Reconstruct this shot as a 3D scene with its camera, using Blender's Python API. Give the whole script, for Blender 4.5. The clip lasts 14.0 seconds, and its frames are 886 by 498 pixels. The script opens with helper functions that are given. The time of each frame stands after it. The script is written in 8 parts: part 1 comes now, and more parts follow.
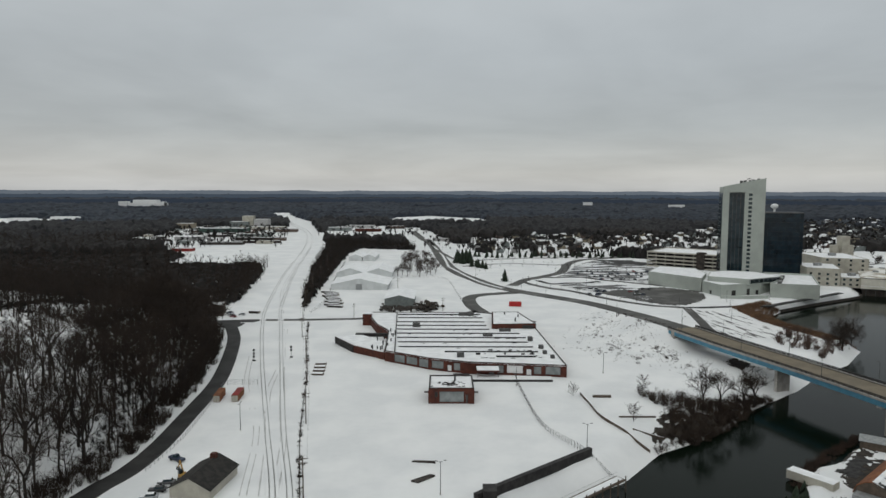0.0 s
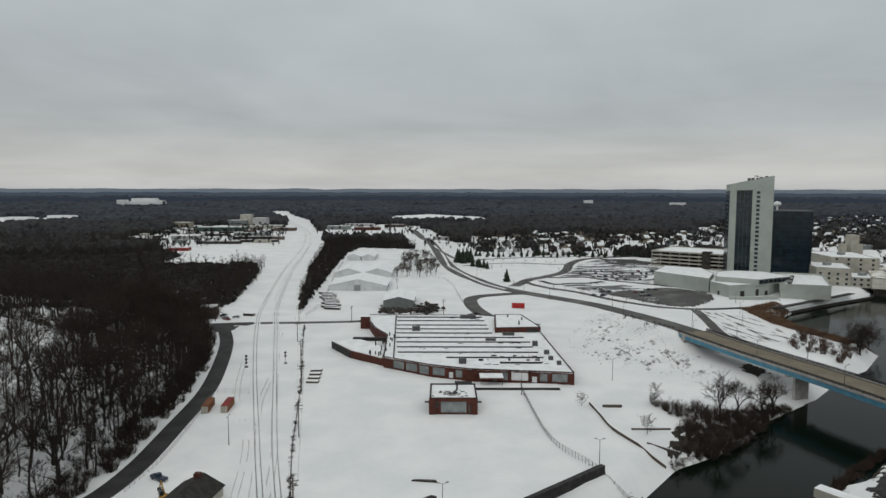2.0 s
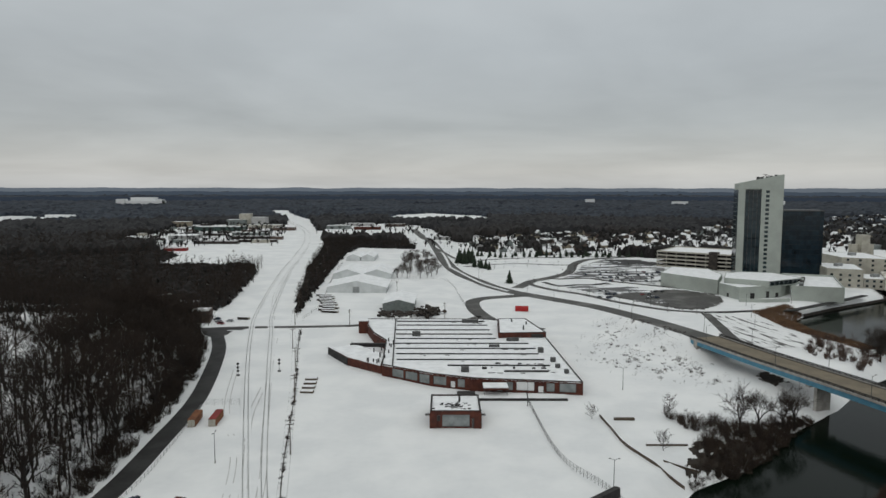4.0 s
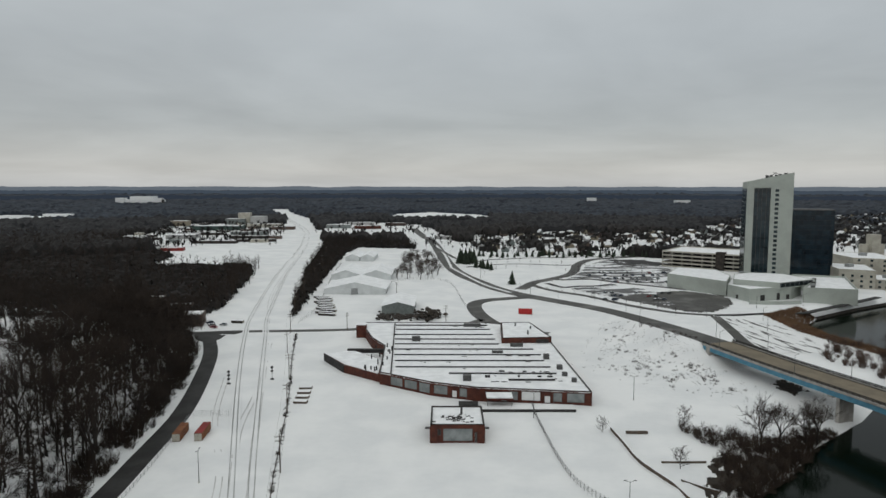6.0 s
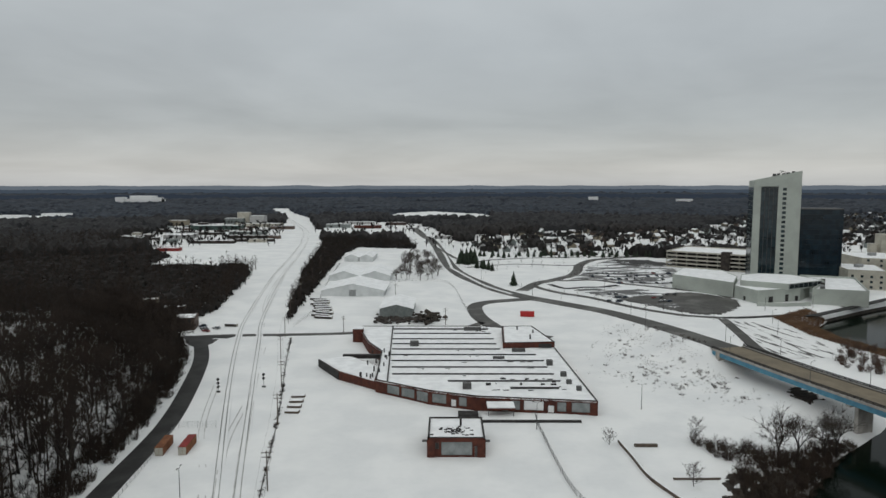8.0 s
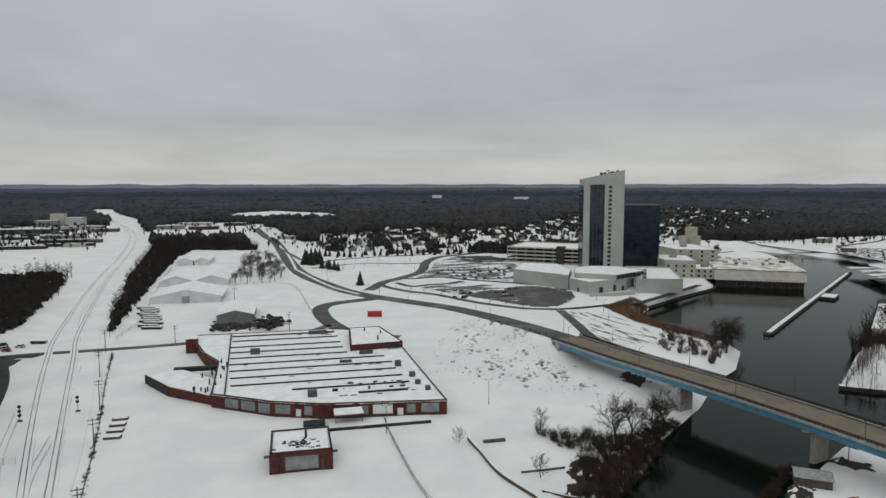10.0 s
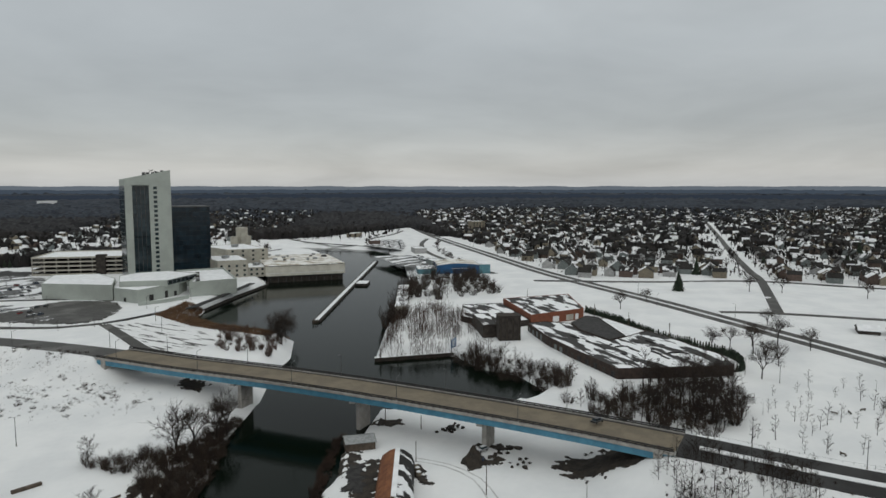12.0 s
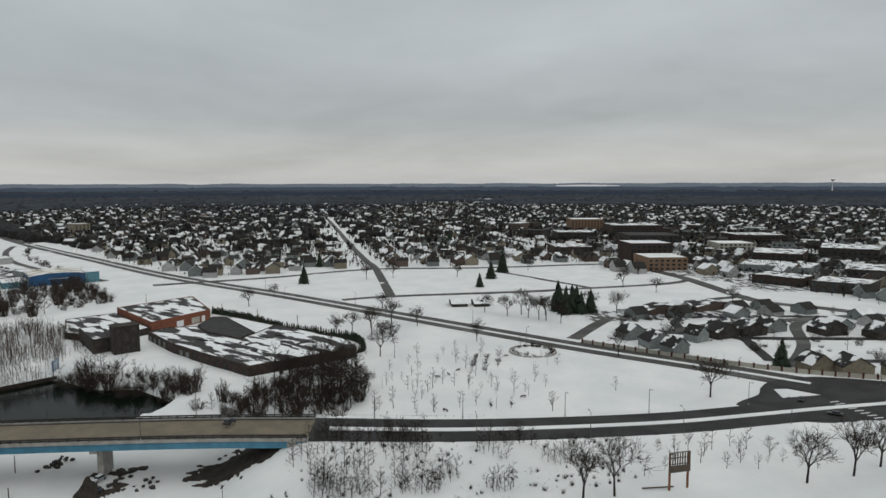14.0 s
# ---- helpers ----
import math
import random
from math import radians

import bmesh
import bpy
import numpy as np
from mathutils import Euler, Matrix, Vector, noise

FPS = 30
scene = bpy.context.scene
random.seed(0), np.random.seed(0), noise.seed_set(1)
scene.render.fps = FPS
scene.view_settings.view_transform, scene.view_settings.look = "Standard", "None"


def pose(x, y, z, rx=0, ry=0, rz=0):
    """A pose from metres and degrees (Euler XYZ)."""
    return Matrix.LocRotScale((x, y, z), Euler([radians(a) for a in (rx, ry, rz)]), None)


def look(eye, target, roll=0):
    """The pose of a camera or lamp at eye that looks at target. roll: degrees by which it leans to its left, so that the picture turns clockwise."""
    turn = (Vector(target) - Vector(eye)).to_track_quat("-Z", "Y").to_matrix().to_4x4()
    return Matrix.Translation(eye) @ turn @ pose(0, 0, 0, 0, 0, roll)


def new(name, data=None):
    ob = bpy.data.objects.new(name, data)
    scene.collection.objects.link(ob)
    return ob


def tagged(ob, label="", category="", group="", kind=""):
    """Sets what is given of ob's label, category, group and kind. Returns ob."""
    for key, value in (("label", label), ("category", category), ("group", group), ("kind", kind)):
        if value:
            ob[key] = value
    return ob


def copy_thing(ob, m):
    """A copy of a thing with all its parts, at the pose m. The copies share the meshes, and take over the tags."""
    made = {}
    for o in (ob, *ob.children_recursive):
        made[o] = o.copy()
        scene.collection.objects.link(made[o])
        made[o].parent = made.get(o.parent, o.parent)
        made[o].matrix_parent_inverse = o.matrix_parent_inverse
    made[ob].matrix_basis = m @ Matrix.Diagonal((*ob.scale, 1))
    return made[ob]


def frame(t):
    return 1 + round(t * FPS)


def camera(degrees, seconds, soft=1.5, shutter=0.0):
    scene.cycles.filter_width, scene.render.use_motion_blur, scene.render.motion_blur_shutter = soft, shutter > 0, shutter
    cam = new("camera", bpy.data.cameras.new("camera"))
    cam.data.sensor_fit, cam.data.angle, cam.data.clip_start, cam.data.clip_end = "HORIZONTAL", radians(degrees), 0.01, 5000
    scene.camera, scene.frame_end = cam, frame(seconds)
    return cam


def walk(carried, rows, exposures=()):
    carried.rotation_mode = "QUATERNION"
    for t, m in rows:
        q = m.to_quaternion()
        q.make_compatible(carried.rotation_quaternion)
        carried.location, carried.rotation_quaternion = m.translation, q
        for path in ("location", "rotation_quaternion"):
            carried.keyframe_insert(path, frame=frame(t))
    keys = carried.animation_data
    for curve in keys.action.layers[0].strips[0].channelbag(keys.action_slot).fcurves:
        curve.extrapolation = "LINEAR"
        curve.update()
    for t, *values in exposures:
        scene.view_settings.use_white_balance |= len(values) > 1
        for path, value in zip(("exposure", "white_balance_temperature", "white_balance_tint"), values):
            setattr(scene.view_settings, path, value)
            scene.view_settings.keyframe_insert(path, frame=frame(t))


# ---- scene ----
cam = camera(67.94, 14.0)
PATH = [
    (0.0, (0.00, 0.00, 79.13), (-0.00, 99.62, 70.37), 0.16),
    (0.5, (-0.15, 3.43, 79.15), (-0.14, 103.04, 70.34), 0.12),
    (1.0, (-0.29, 6.86, 79.18), (-0.24, 106.47, 70.30), 0.11),
    (1.5, (-0.41, 10.31, 79.23), (-0.41, 109.92, 70.32), 0.10),
    (2.0, (-0.51, 13.78, 79.27), (-0.49, 113.37, 70.21), 0.09),
    (2.5, (-0.58, 17.27, 79.35), (-0.60, 116.86, 70.27), 0.11),
    (3.0, (-0.63, 20.78, 79.42), (-0.69, 120.36, 70.31), 0.09),
    (5.5, (-0.80, 38.17, 79.51), (-0.98, 137.73, 70.13), 0.05),
    (6.0, (-0.78, 41.48, 79.55), (-1.02, 141.03, 70.13), 0.04),
    (6.5, (-0.68, 44.59, 79.61), (-0.95, 144.14, 70.11), 0.02),
    (7.0, (-0.46, 47.43, 79.65), (-0.81, 146.97, 70.10), -0.01),
    (8.0, (0.20, 52.90, 79.65), (-0.23, 152.44, 70.07), -0.03),
    (8.8, (0.80, 56.80, 79.62), (0.45, 156.34, 70.04), -0.06),
    (9.3, (1.19, 58.80, 79.56), (7.87, 158.12, 69.97), -0.08),
    (9.5, (1.33, 59.51, 79.46), (12.86, 158.36, 69.65), -0.10),
    (10.0, (1.70, 60.63, 79.04), (24.27, 157.56, 69.27), -0.05),
    (10.5, (2.11, 61.27, 78.65), (35.24, 155.13, 69.06), 0.01),
    (11.0, (2.51, 61.55, 78.32), (57.08, 144.82, 68.92), 0.02),
    (11.5, (2.70, 61.71, 77.98), (72.42, 132.78, 68.55), 0.03),
    (12.0, (2.82, 61.81, 77.75), (80.05, 124.64, 68.31), 0.00),
    (12.5, (2.98, 61.78, 77.57), (86.55, 115.85, 68.02), -0.03),
    (13.0, (3.17, 61.61, 77.36), (92.58, 105.35, 67.71), -0.11),
    (13.5, (3.45, 61.38, 77.10), (98.68, 90.28, 67.29), -0.12),
    (14.0, (3.86, 61.19, 76.83), (102.57, 73.83, 66.99), -0.13),
]
walk(cam, [(t, look(eye, target, roll)) for t, eye, target, roll in PATH])

# ---- overcast winter sky and a weak, very soft sun behind the cloud ----
SUN_EL, SUN_AZ = radians(32), radians(205)
world = bpy.data.worlds.new("overcast_sky")
scene.world = world
world.use_nodes = True
wn, wl = world.node_tree.nodes, world.node_tree.links
wn.clear()


def wnode(kind, **kw):
    n = wn.new(kind)
    for k, v in kw.items():
        n.inputs[k].default_value = v
    return n


def wmath(op, a, b=None):
    n = wn.new("ShaderNodeMath")
    n.operation = op
    for i, v in enumerate((a, b)):
        if v is None:
            continue
        if isinstance(v, (int, float)):
            n.inputs[i].default_value = v
        else:
            wl.new(v, n.inputs[i])
    return n.outputs[0]


out = wn.new("ShaderNodeOutputWorld")
bg = wnode("ShaderNodeBackground", Strength=1.0)
sky = wn.new("ShaderNodeTexSky")
sky.sky_type = "NISHITA"
sky.sun_disc = False
sky.sun_elevation, sky.sun_rotation = SUN_EL, SUN_AZ
co = wn.new("ShaderNodeTexCoord")
sep = wn.new("ShaderNodeSeparateXYZ")
wl.new(co.outputs["Generated"], sep.inputs[0])
up = wmath("MAXIMUM", sep.outputs[2], 0.0)
# the cloud deck: directions are thrown on to a flat layer overhead
lift = wmath("ADD", up, 0.14)
cx, cy = wmath("DIVIDE", sep.outputs[0], lift), wmath("DIVIDE", sep.outputs[1], lift)
comb = wn.new("ShaderNodeCombineXYZ")
wl.new(cx, comb.inputs[0]), wl.new(cy, comb.inputs[1])
n1 = wnode("ShaderNodeTexNoise", Scale=0.55, Detail=5.0, Roughness=0.5, Distortion=0.6)
n2 = wnode("ShaderNodeTexNoise", Scale=1.9, Detail=4.0, Roughness=0.55, Distortion=0.3)
wl.new(comb.outputs[0], n1.inputs["Vector"]), wl.new(comb.outputs[0], n2.inputs["Vector"])
mix = wmath("ADD", wmath("MULTIPLY", n1.outputs[0], 0.8), wmath("MULTIPLY", n2.outputs[0], 0.2))
deck = wmath("ADD", wmath("MULTIPLY", wmath("SUBTRACT", mix, 0.5), 0.75), 1.0)
grad = wn.new("ShaderNodeValToRGB")
wl.new(up, grad.inputs[0])
els = grad.color_ramp.elements
els[0].position, els[0].color = 0.0, (0.465, 0.472, 0.472, 1)
els[1].position, els[1].color = 1.0, (0.80, 0.83, 0.81, 1)
for pos, col in ((0.025, (0.475, 0.475, 0.462, 1)), (0.09, (0.390, 0.408, 0.412, 1)), (0.2, (0.42, 0.446, 0.456, 1)), (0.34, (0.47, 0.50, 0.51, 1)), (0.6, (0.66, 0.685, 0.675, 1))):
    e = els.new(pos)
    e.color = col
tint = wn.new("ShaderNodeMix")
tint.data_type = "RGBA"
tint.blend_type = "MULTIPLY"
tint.inputs[0].default_value = 1.0
wl.new(grad.outputs[0], tint.inputs[6])
wl.new(deck, tint.inputs[7])
haze = wn.new("ShaderNodeMix")
haze.data_type = "RGBA"
haze.blend_type = "ADD"
haze.inputs[0].default_value = 0.008
wl.new(tint.outputs[2], haze.inputs[6])
wl.new(sky.outputs[0], haze.inputs[7])
wl.new(haze.outputs[2], bg.inputs[0])
wl.new(bg.outputs[0], out.inputs[0])
sun = new("sun", bpy.data.lights.new("sun", "SUN"))
sun.data.energy, sun.data.angle, sun.data.color = 0.25, radians(30), (1.0, 0.96, 0.9)
sun.matrix_world = look((0, 0, 0), (-math.sin(SUN_AZ) * math.cos(SUN_EL), -math.cos(SUN_AZ) * math.cos(SUN_EL), -math.sin(SUN_EL)))
scene.view_settings.exposure = 0.0

# ---- materials ----


def material(name, base, other=None, scale=1.0, rough=0.8, bump=0.0, metal=0.0, lo=0.4, hi=0.6, fine=None, vary=0.0, spec=0.3, bscale=None, per="object", streak=None):
    """Two colours mixed by noise in world metres (scale: features a metre), finer grain, bump, and an even spread from piece to piece."""
    m = bpy.data.materials.new(name)
    m.use_nodes = True
    n, l = m.node_tree.nodes, m.node_tree.links
    b = n["Principled BSDF"]
    b.inputs["Roughness"].default_value, b.inputs["Metallic"].default_value = rough, metal
    b.inputs["Specular IOR Level"].default_value = spec
    geo = n.new("ShaderNodeNewGeometry")
    big = n.new("ShaderNodeTexNoise")
    big.inputs["Scale"].default_value, big.inputs["Detail"].default_value = scale, 6
    small = n.new("ShaderNodeTexNoise")
    small.inputs["Scale"].default_value, small.inputs["Detail"].default_value = scale * 9, 4
    place_in = geo.outputs["Position"]
    if streak:
        # drawn out along one direction: (degrees, factor across)
        turn, squash = n.new("ShaderNodeVectorRotate"), n.new("ShaderNodeVectorMath")
        turn.rotation_type, squash.operation = "Z_AXIS", "MULTIPLY"
        turn.inputs["Angle"].default_value = -math.radians(streak[0])
        squash.inputs[1].default_value = (1, streak[1], 1)
        l.new(place_in, turn.inputs["Vector"]), l.new(turn.outputs[0], squash.inputs[0])
        place_in = squash.outputs[0]
    l.new(place_in, big.inputs["Vector"]), l.new(geo.outputs["Position"], small.inputs["Vector"])
    ramp = n.new("ShaderNodeValToRGB")
    other = other or tuple(0.8 * c for c in base)
    ramp.color_ramp.elements[0].position, ramp.color_ramp.elements[1].position = lo, hi
    ramp.color_ramp.elements[0].color, ramp.color_ramp.elements[1].color = (*base, 1), (*other, 1)
    l.new(big.outputs[0], ramp.inputs[0])
    grain = n.new("ShaderNodeMix")
    grain.data_type, grain.blend_type = "RGBA", "OVERLAY"
    grain.inputs[0].default_value = 0.25 if fine is None else fine
    l.new(ramp.outputs[0], grain.inputs[6]), l.new(small.outputs[0], grain.inputs[7])
    last = grain.outputs[2]
    if vary:
        rnd = n.new("ShaderNodeObjectInfo").outputs["Random"] if per == "object" else geo.outputs["Random Per Island"]
        rng = n.new("ShaderNodeMapRange")
        rng.inputs[3].default_value, rng.inputs[4].default_value = 1 - vary, 1 + vary
        l.new(rnd, rng.inputs[0])
        mul = n.new("ShaderNodeMix")
        mul.data_type, mul.blend_type = "RGBA", "MULTIPLY"
        mul.inputs[0].default_value = 1
        l.new(last, mul.inputs[6]), l.new(rng.outputs[0], mul.inputs[7])
        last = mul.outputs[2]
    l.new(last, b.inputs["Base Color"])
    if bump:
        bp = n.new("ShaderNodeBump")
        bp.inputs["Strength"].default_value, bp.inputs["Distance"].default_value = 0.6, bump
        src = small
        if bscale:
            src = n.new("ShaderNodeTexNoise")
            src.inputs["Scale"].default_value, src.inputs["Detail"].default_value = bscale, 5
            l.new(geo.outputs["Position"], src.inputs["Vector"])
        l.new(src.outputs[0], bp.inputs["Height"]), l.new(bp.outputs[0], b.inputs["Normal"])
    return m


SNOW = material("snow", (0.775, 0.78, 0.778), (0.70, 0.71, 0.715), 0.05, 0.75, 0.06, fine=0.1, bscale=0.9)
ROOFSNOW = material("roof_snow", (0.82, 0.83, 0.84), (0.72, 0.73, 0.74), 0.25, 0.75, 0.04, fine=0.15, bscale=1.5)
PATCHY = material("patchy_roof_snow", (0.80, 0.81, 0.82), (0.06, 0.058, 0.056), 0.14, 0.8, 0.05, lo=0.53, hi=0.57, fine=0.2)
PATCHROOF = material("half_thawed_shingles", (0.76, 0.77, 0.78), (0.020, 0.019, 0.018), 0.16, 0.85, 0.03, lo=0.45, hi=0.48, fine=0.2)
STREAKROOF = material("streaked_roof_snow", (0.80, 0.81, 0.82), (0.035, 0.033, 0.032), 0.05, 0.8, 0.05, lo=0.50, hi=0.525, fine=0.25, streak=(58, 3.4))
DARKLOT = material("trodden_slushy_yard", (0.06, 0.058, 0.056), (0.70, 0.71, 0.72), 0.11, 0.7, 0.02, lo=0.46, hi=0.53, fine=0.3, streak=(20, 1.8))
TANBRICK = material("tan_brick", (0.21, 0.135, 0.085), (0.16, 0.10, 0.066), 0.5, 0.9, 0.01)
ASPHALT = material("wet_asphalt", (0.020, 0.0195, 0.019), (0.036, 0.035, 0.034), 0.12, 0.7, 0.01, fine=0.3, spec=0.2)
SLUSH = material("slushy_asphalt", (0.050, 0.048, 0.044), (0.14, 0.136, 0.128), 0.05, 0.65, 0.01, lo=0.5, hi=0.72, fine=0.3)
LOT = material("half_cleared_lot", (0.10, 0.10, 0.10), (0.74, 0.75, 0.76), 0.03, 0.7, 0.02, lo=0.49, hi=0.54, fine=0.25, streak=(5, 3.2))
CONCRETE = material("concrete", (0.36, 0.345, 0.32), (0.28, 0.265, 0.245), 0.4, 0.85, 0.01)
DECK = material("salted_concrete_deck", (0.178, 0.148, 0.105), (0.138, 0.116, 0.084), 0.2, 0.8, 0.01)
BRICK = material("dark_red_brick", (0.098, 0.032, 0.021), (0.060, 0.022, 0.017), 0.5, 0.9, 0.01, vary=0.1)
ORANGEBRICK = material("orange_brick", (0.20, 0.072, 0.042), (0.155, 0.058, 0.035), 0.5, 0.9, 0.01)
DARKWALL = material("dark_stained_wall", (0.03, 0.026, 0.023), (0.055, 0.046, 0.04), 0.4, 0.9, 0.01)
BLACK = material("black_tar", (0.022, 0.021, 0.021), (0.04, 0.038, 0.037), 0.5, 0.8, 0.01)
PALEWALL = material("pale_green_grey_panel", (0.37, 0.40, 0.365), (0.33, 0.355, 0.325), 0.12, 0.6, fine=0.08)
CREAM = material("cream_panel", (0.42, 0.40, 0.34), (0.34, 0.325, 0.28), 0.2, 0.7, fine=0.1)
GLASSDARK = material("dark_curtain_glass", (0.012, 0.022, 0.027), (0.02, 0.034, 0.04), 0.2, 0.12, spec=0.5, fine=0.1, vary=0.35)
GLASSBLUE = material("blue_black_curtain_glass", (0.006, 0.013, 0.020), (0.010, 0.020, 0.028), 0.2, 0.14, spec=0.35, fine=0.1, vary=0.35)
GREENSHED = material("dark_green_sheet", (0.045, 0.075, 0.065), (0.035, 0.06, 0.052), 0.3, 0.6)
GLASSPANE = material("grey_window_glass", (0.16, 0.18, 0.18), (0.24, 0.26, 0.26), 0.3, 0.2, spec=0.5, fine=0.1)
STEELBLUE = material("blue_painted_steel", (0.078, 0.235, 0.335), (0.062, 0.19, 0.275), 0.4, 0.5)
METAL = material("dark_galvanised_steel", (0.10, 0.10, 0.10), (0.065, 0.065, 0.063), 1.0, 0.6, metal=0.2)
GALV = material("galvanised_steel", (0.32, 0.33, 0.33), (0.24, 0.25, 0.25), 1.0, 0.5, metal=0.4)
WOOD = material("weathered_wood", (0.11, 0.085, 0.065), (0.075, 0.06, 0.048), 0.8, 0.9)
WHITEPAINT = material("white_paint", (0.72, 0.73, 0.73), (0.66, 0.67, 0.67), 0.4, 0.6, fine=0.1)
BARK = material("grey_brown_bark", (0.034, 0.028, 0.024), (0.022, 0.018, 0.016), 0.9, 0.95, vary=0.25)
REDTWIG = material("reddish_bare_twigs", (0.066, 0.040, 0.030), (0.042, 0.028, 0.022), 0.12, 0.95, vary=0.3)
TWIG = material("bare_twigs", (0.038, 0.027, 0.020), (0.024, 0.0175, 0.014), 0.3, 0.95, vary=0.3)
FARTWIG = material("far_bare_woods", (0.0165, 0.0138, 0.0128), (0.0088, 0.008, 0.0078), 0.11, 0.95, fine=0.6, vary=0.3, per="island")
# blue distance haze is put into the base colour of the furthest woods
HAZEWOODS = material("woods_with_blue_haze", (0.029, 0.037, 0.050), (0.013, 0.0175, 0.026), 0.0065, 0.95, fine=0.7, streak=(0, 2.2))
# near black: the self-shading of the woods is put into this base colour
SHADETHICKET = material("shade_dark_thicket", (0.0135, 0.0105, 0.0088), (0.008, 0.0065, 0.006), 0.15, 0.95, fine=0.6)
# fainter grey haze put into the colour of the middle band
FAINTHAZEWOODS = material("woods_with_grey_haze", (0.021, 0.0205, 0.022), (0.0115, 0.0118, 0.0135), 0.02, 0.95, fine=0.7)
NEEDLE = material("dark_conifer_needles", (0.016, 0.026, 0.016), (0.028, 0.040, 0.024), 0.6, 0.9, vary=0.3, per="island")
REED = material("dead_reeds", (0.175, 0.105, 0.06), (0.115, 0.068, 0.042), 0.15, 0.95, vary=0.3, per="island")
RED = material("red_sheet_metal", (0.42, 0.028, 0.026), (0.34, 0.022, 0.022), 0.6, 0.55)
RUST = material("rust_orange_metal", (0.205, 0.082, 0.034), (0.14, 0.052, 0.024), 0.5, 0.8)
BLUE = material("blue_metal_siding", (0.022, 0.095, 0.21), (0.018, 0.078, 0.175), 0.3, 0.5)
TEAL = material("teal_metal_siding", (0.10, 0.23, 0.27), (0.08, 0.19, 0.23), 0.3, 0.6)
SHINGLE = material("dark_shingles", (0.019, 0.018, 0.017), (0.033, 0.030, 0.027), 0.7, 0.9)
DIRTYSNOW = material("dirty_rutted_snow", (0.58, 0.58, 0.575), (0.42, 0.415, 0.41), 0.2, 0.8, fine=0.3)
SOIL = material("bare_soil", (0.05, 0.041, 0.033), (0.03, 0.026, 0.022), 0.4, 0.95, 0.03)

DARKBROWN = material("sooty_brown_brick", (0.055, 0.038, 0.031), (0.034, 0.025, 0.021), 0.6, 0.9, 0.01)
TANWALL = material("tan_siding", (0.22, 0.19, 0.14), (0.17, 0.15, 0.115), 0.6, 0.8, vary=0.15)
GREYWALL = material("grey_green_siding", (0.19, 0.21, 0.205), (0.145, 0.165, 0.16), 0.6, 0.8, vary=0.2)
WHITEWALL = material("white_siding", (0.36, 0.36, 0.355), (0.29, 0.29, 0.285), 0.6, 0.8, vary=0.15)
BROWNWALL = material("brown_brick_siding", (0.10, 0.072, 0.06), (0.075, 0.056, 0.048), 0.6, 0.85, vary=0.25)


def water_material():
    m = bpy.data.materials.new("dark_green_river_water")
    m.use_nodes = True
    n, l = m.node_tree.nodes, m.node_tree.links
    b = n["Principled BSDF"]
    b.inputs["Base Color"].default_value = (0.0032, 0.0062, 0.0038, 1)
    b.inputs["Specular IOR Level"].default_value = 0.095
    b.inputs["Specular Tint"].default_value = (0.90, 1.0, 0.92, 1)
    b.inputs["Roughness"].default_value, b.inputs["IOR"].default_value = 0.09, 1.33
    geo, wave = n.new("ShaderNodeNewGeometry"), n.new("ShaderNodeTexNoise")
    wave.inputs["Scale"].default_value, wave.inputs["Detail"].default_value = 0.5, 5
    bp = n.new("ShaderNodeBump")
    bp.inputs["Strength"].default_value, bp.inputs["Distance"].default_value = 0.25, 0.12
    l.new(geo.outputs["Position"], wave.inputs["Vector"]), l.new(wave.outputs[0], bp.inputs["Height"]), l.new(bp.outputs[0], b.inputs["Normal"])
    return m


WATER = water_material()

# ---- small building kit ----


def mesh_ob(name, verts, faces, mat, parent=None, label="", smooth=False):
    me = bpy.data.meshes.new(name)
    me.from_pydata(verts, [], faces)
    me.materials.append(mat)
    if smooth:
        me.shade_smooth()
    ob = new(name, me)
    if parent is not None:
        ob.parent = parent
    if label:
        ob["label"] = label
    return ob


def part(name, bm, mat, parent=None, label=""):
    me = bpy.data.meshes.new(name)
    bm.to_mesh(me)
    bm.free()
    me.materials.append(mat)
    ob = new(name, me)
    if parent is not None:
        ob.parent = parent
    if label:
        ob["label"] = label
    return ob


def empty(name, x=0.0, y=0.0, z=0.0, rz=0.0):
    ob = new(name)
    ob.empty_display_size = 0.5
    ob.matrix_basis = pose(x, y, z, 0, 0, rz)
    return ob


def add_box(bm, x0, x1, y0, y1, z0, z1, bevel=0.0):
    r = bmesh.ops.create_cube(bm, size=1)
    for v in r["verts"]:
        v.co = Vector((x0 + (v.co.x + 0.5) * (x1 - x0), y0 + (v.co.y + 0.5) * (y1 - y0), z0 + (v.co.z + 0.5) * (z1 - z0)))
    if bevel:
        bmesh.ops.bevel(bm, geom=list({e for v in r["verts"] for e in v.link_edges}), offset=bevel, segments=1, affect="EDGES")
    return bm


def box(x0, x1, y0, y1, z0, z1, bevel=0.0):
    return add_box(bmesh.new(), x0, x1, y0, y1, z0, z1, bevel)


def prism(poly, z0, z1, bm=None):
    """A polygon (counter-clockwise) raised from z0 to z1."""
    bm = bm or bmesh.new()
    lo, hi = [bm.verts.new((x, y, z0)) for x, y in poly], [bm.verts.new((x, y, z1)) for x, y in poly]
    bm.faces.new(hi), bm.faces.new(lo[::-1])
    for i in range(len(poly)):
        j = (i + 1) % len(poly)
        bm.faces.new((lo[i], lo[j], hi[j], hi[i]))
    return bm


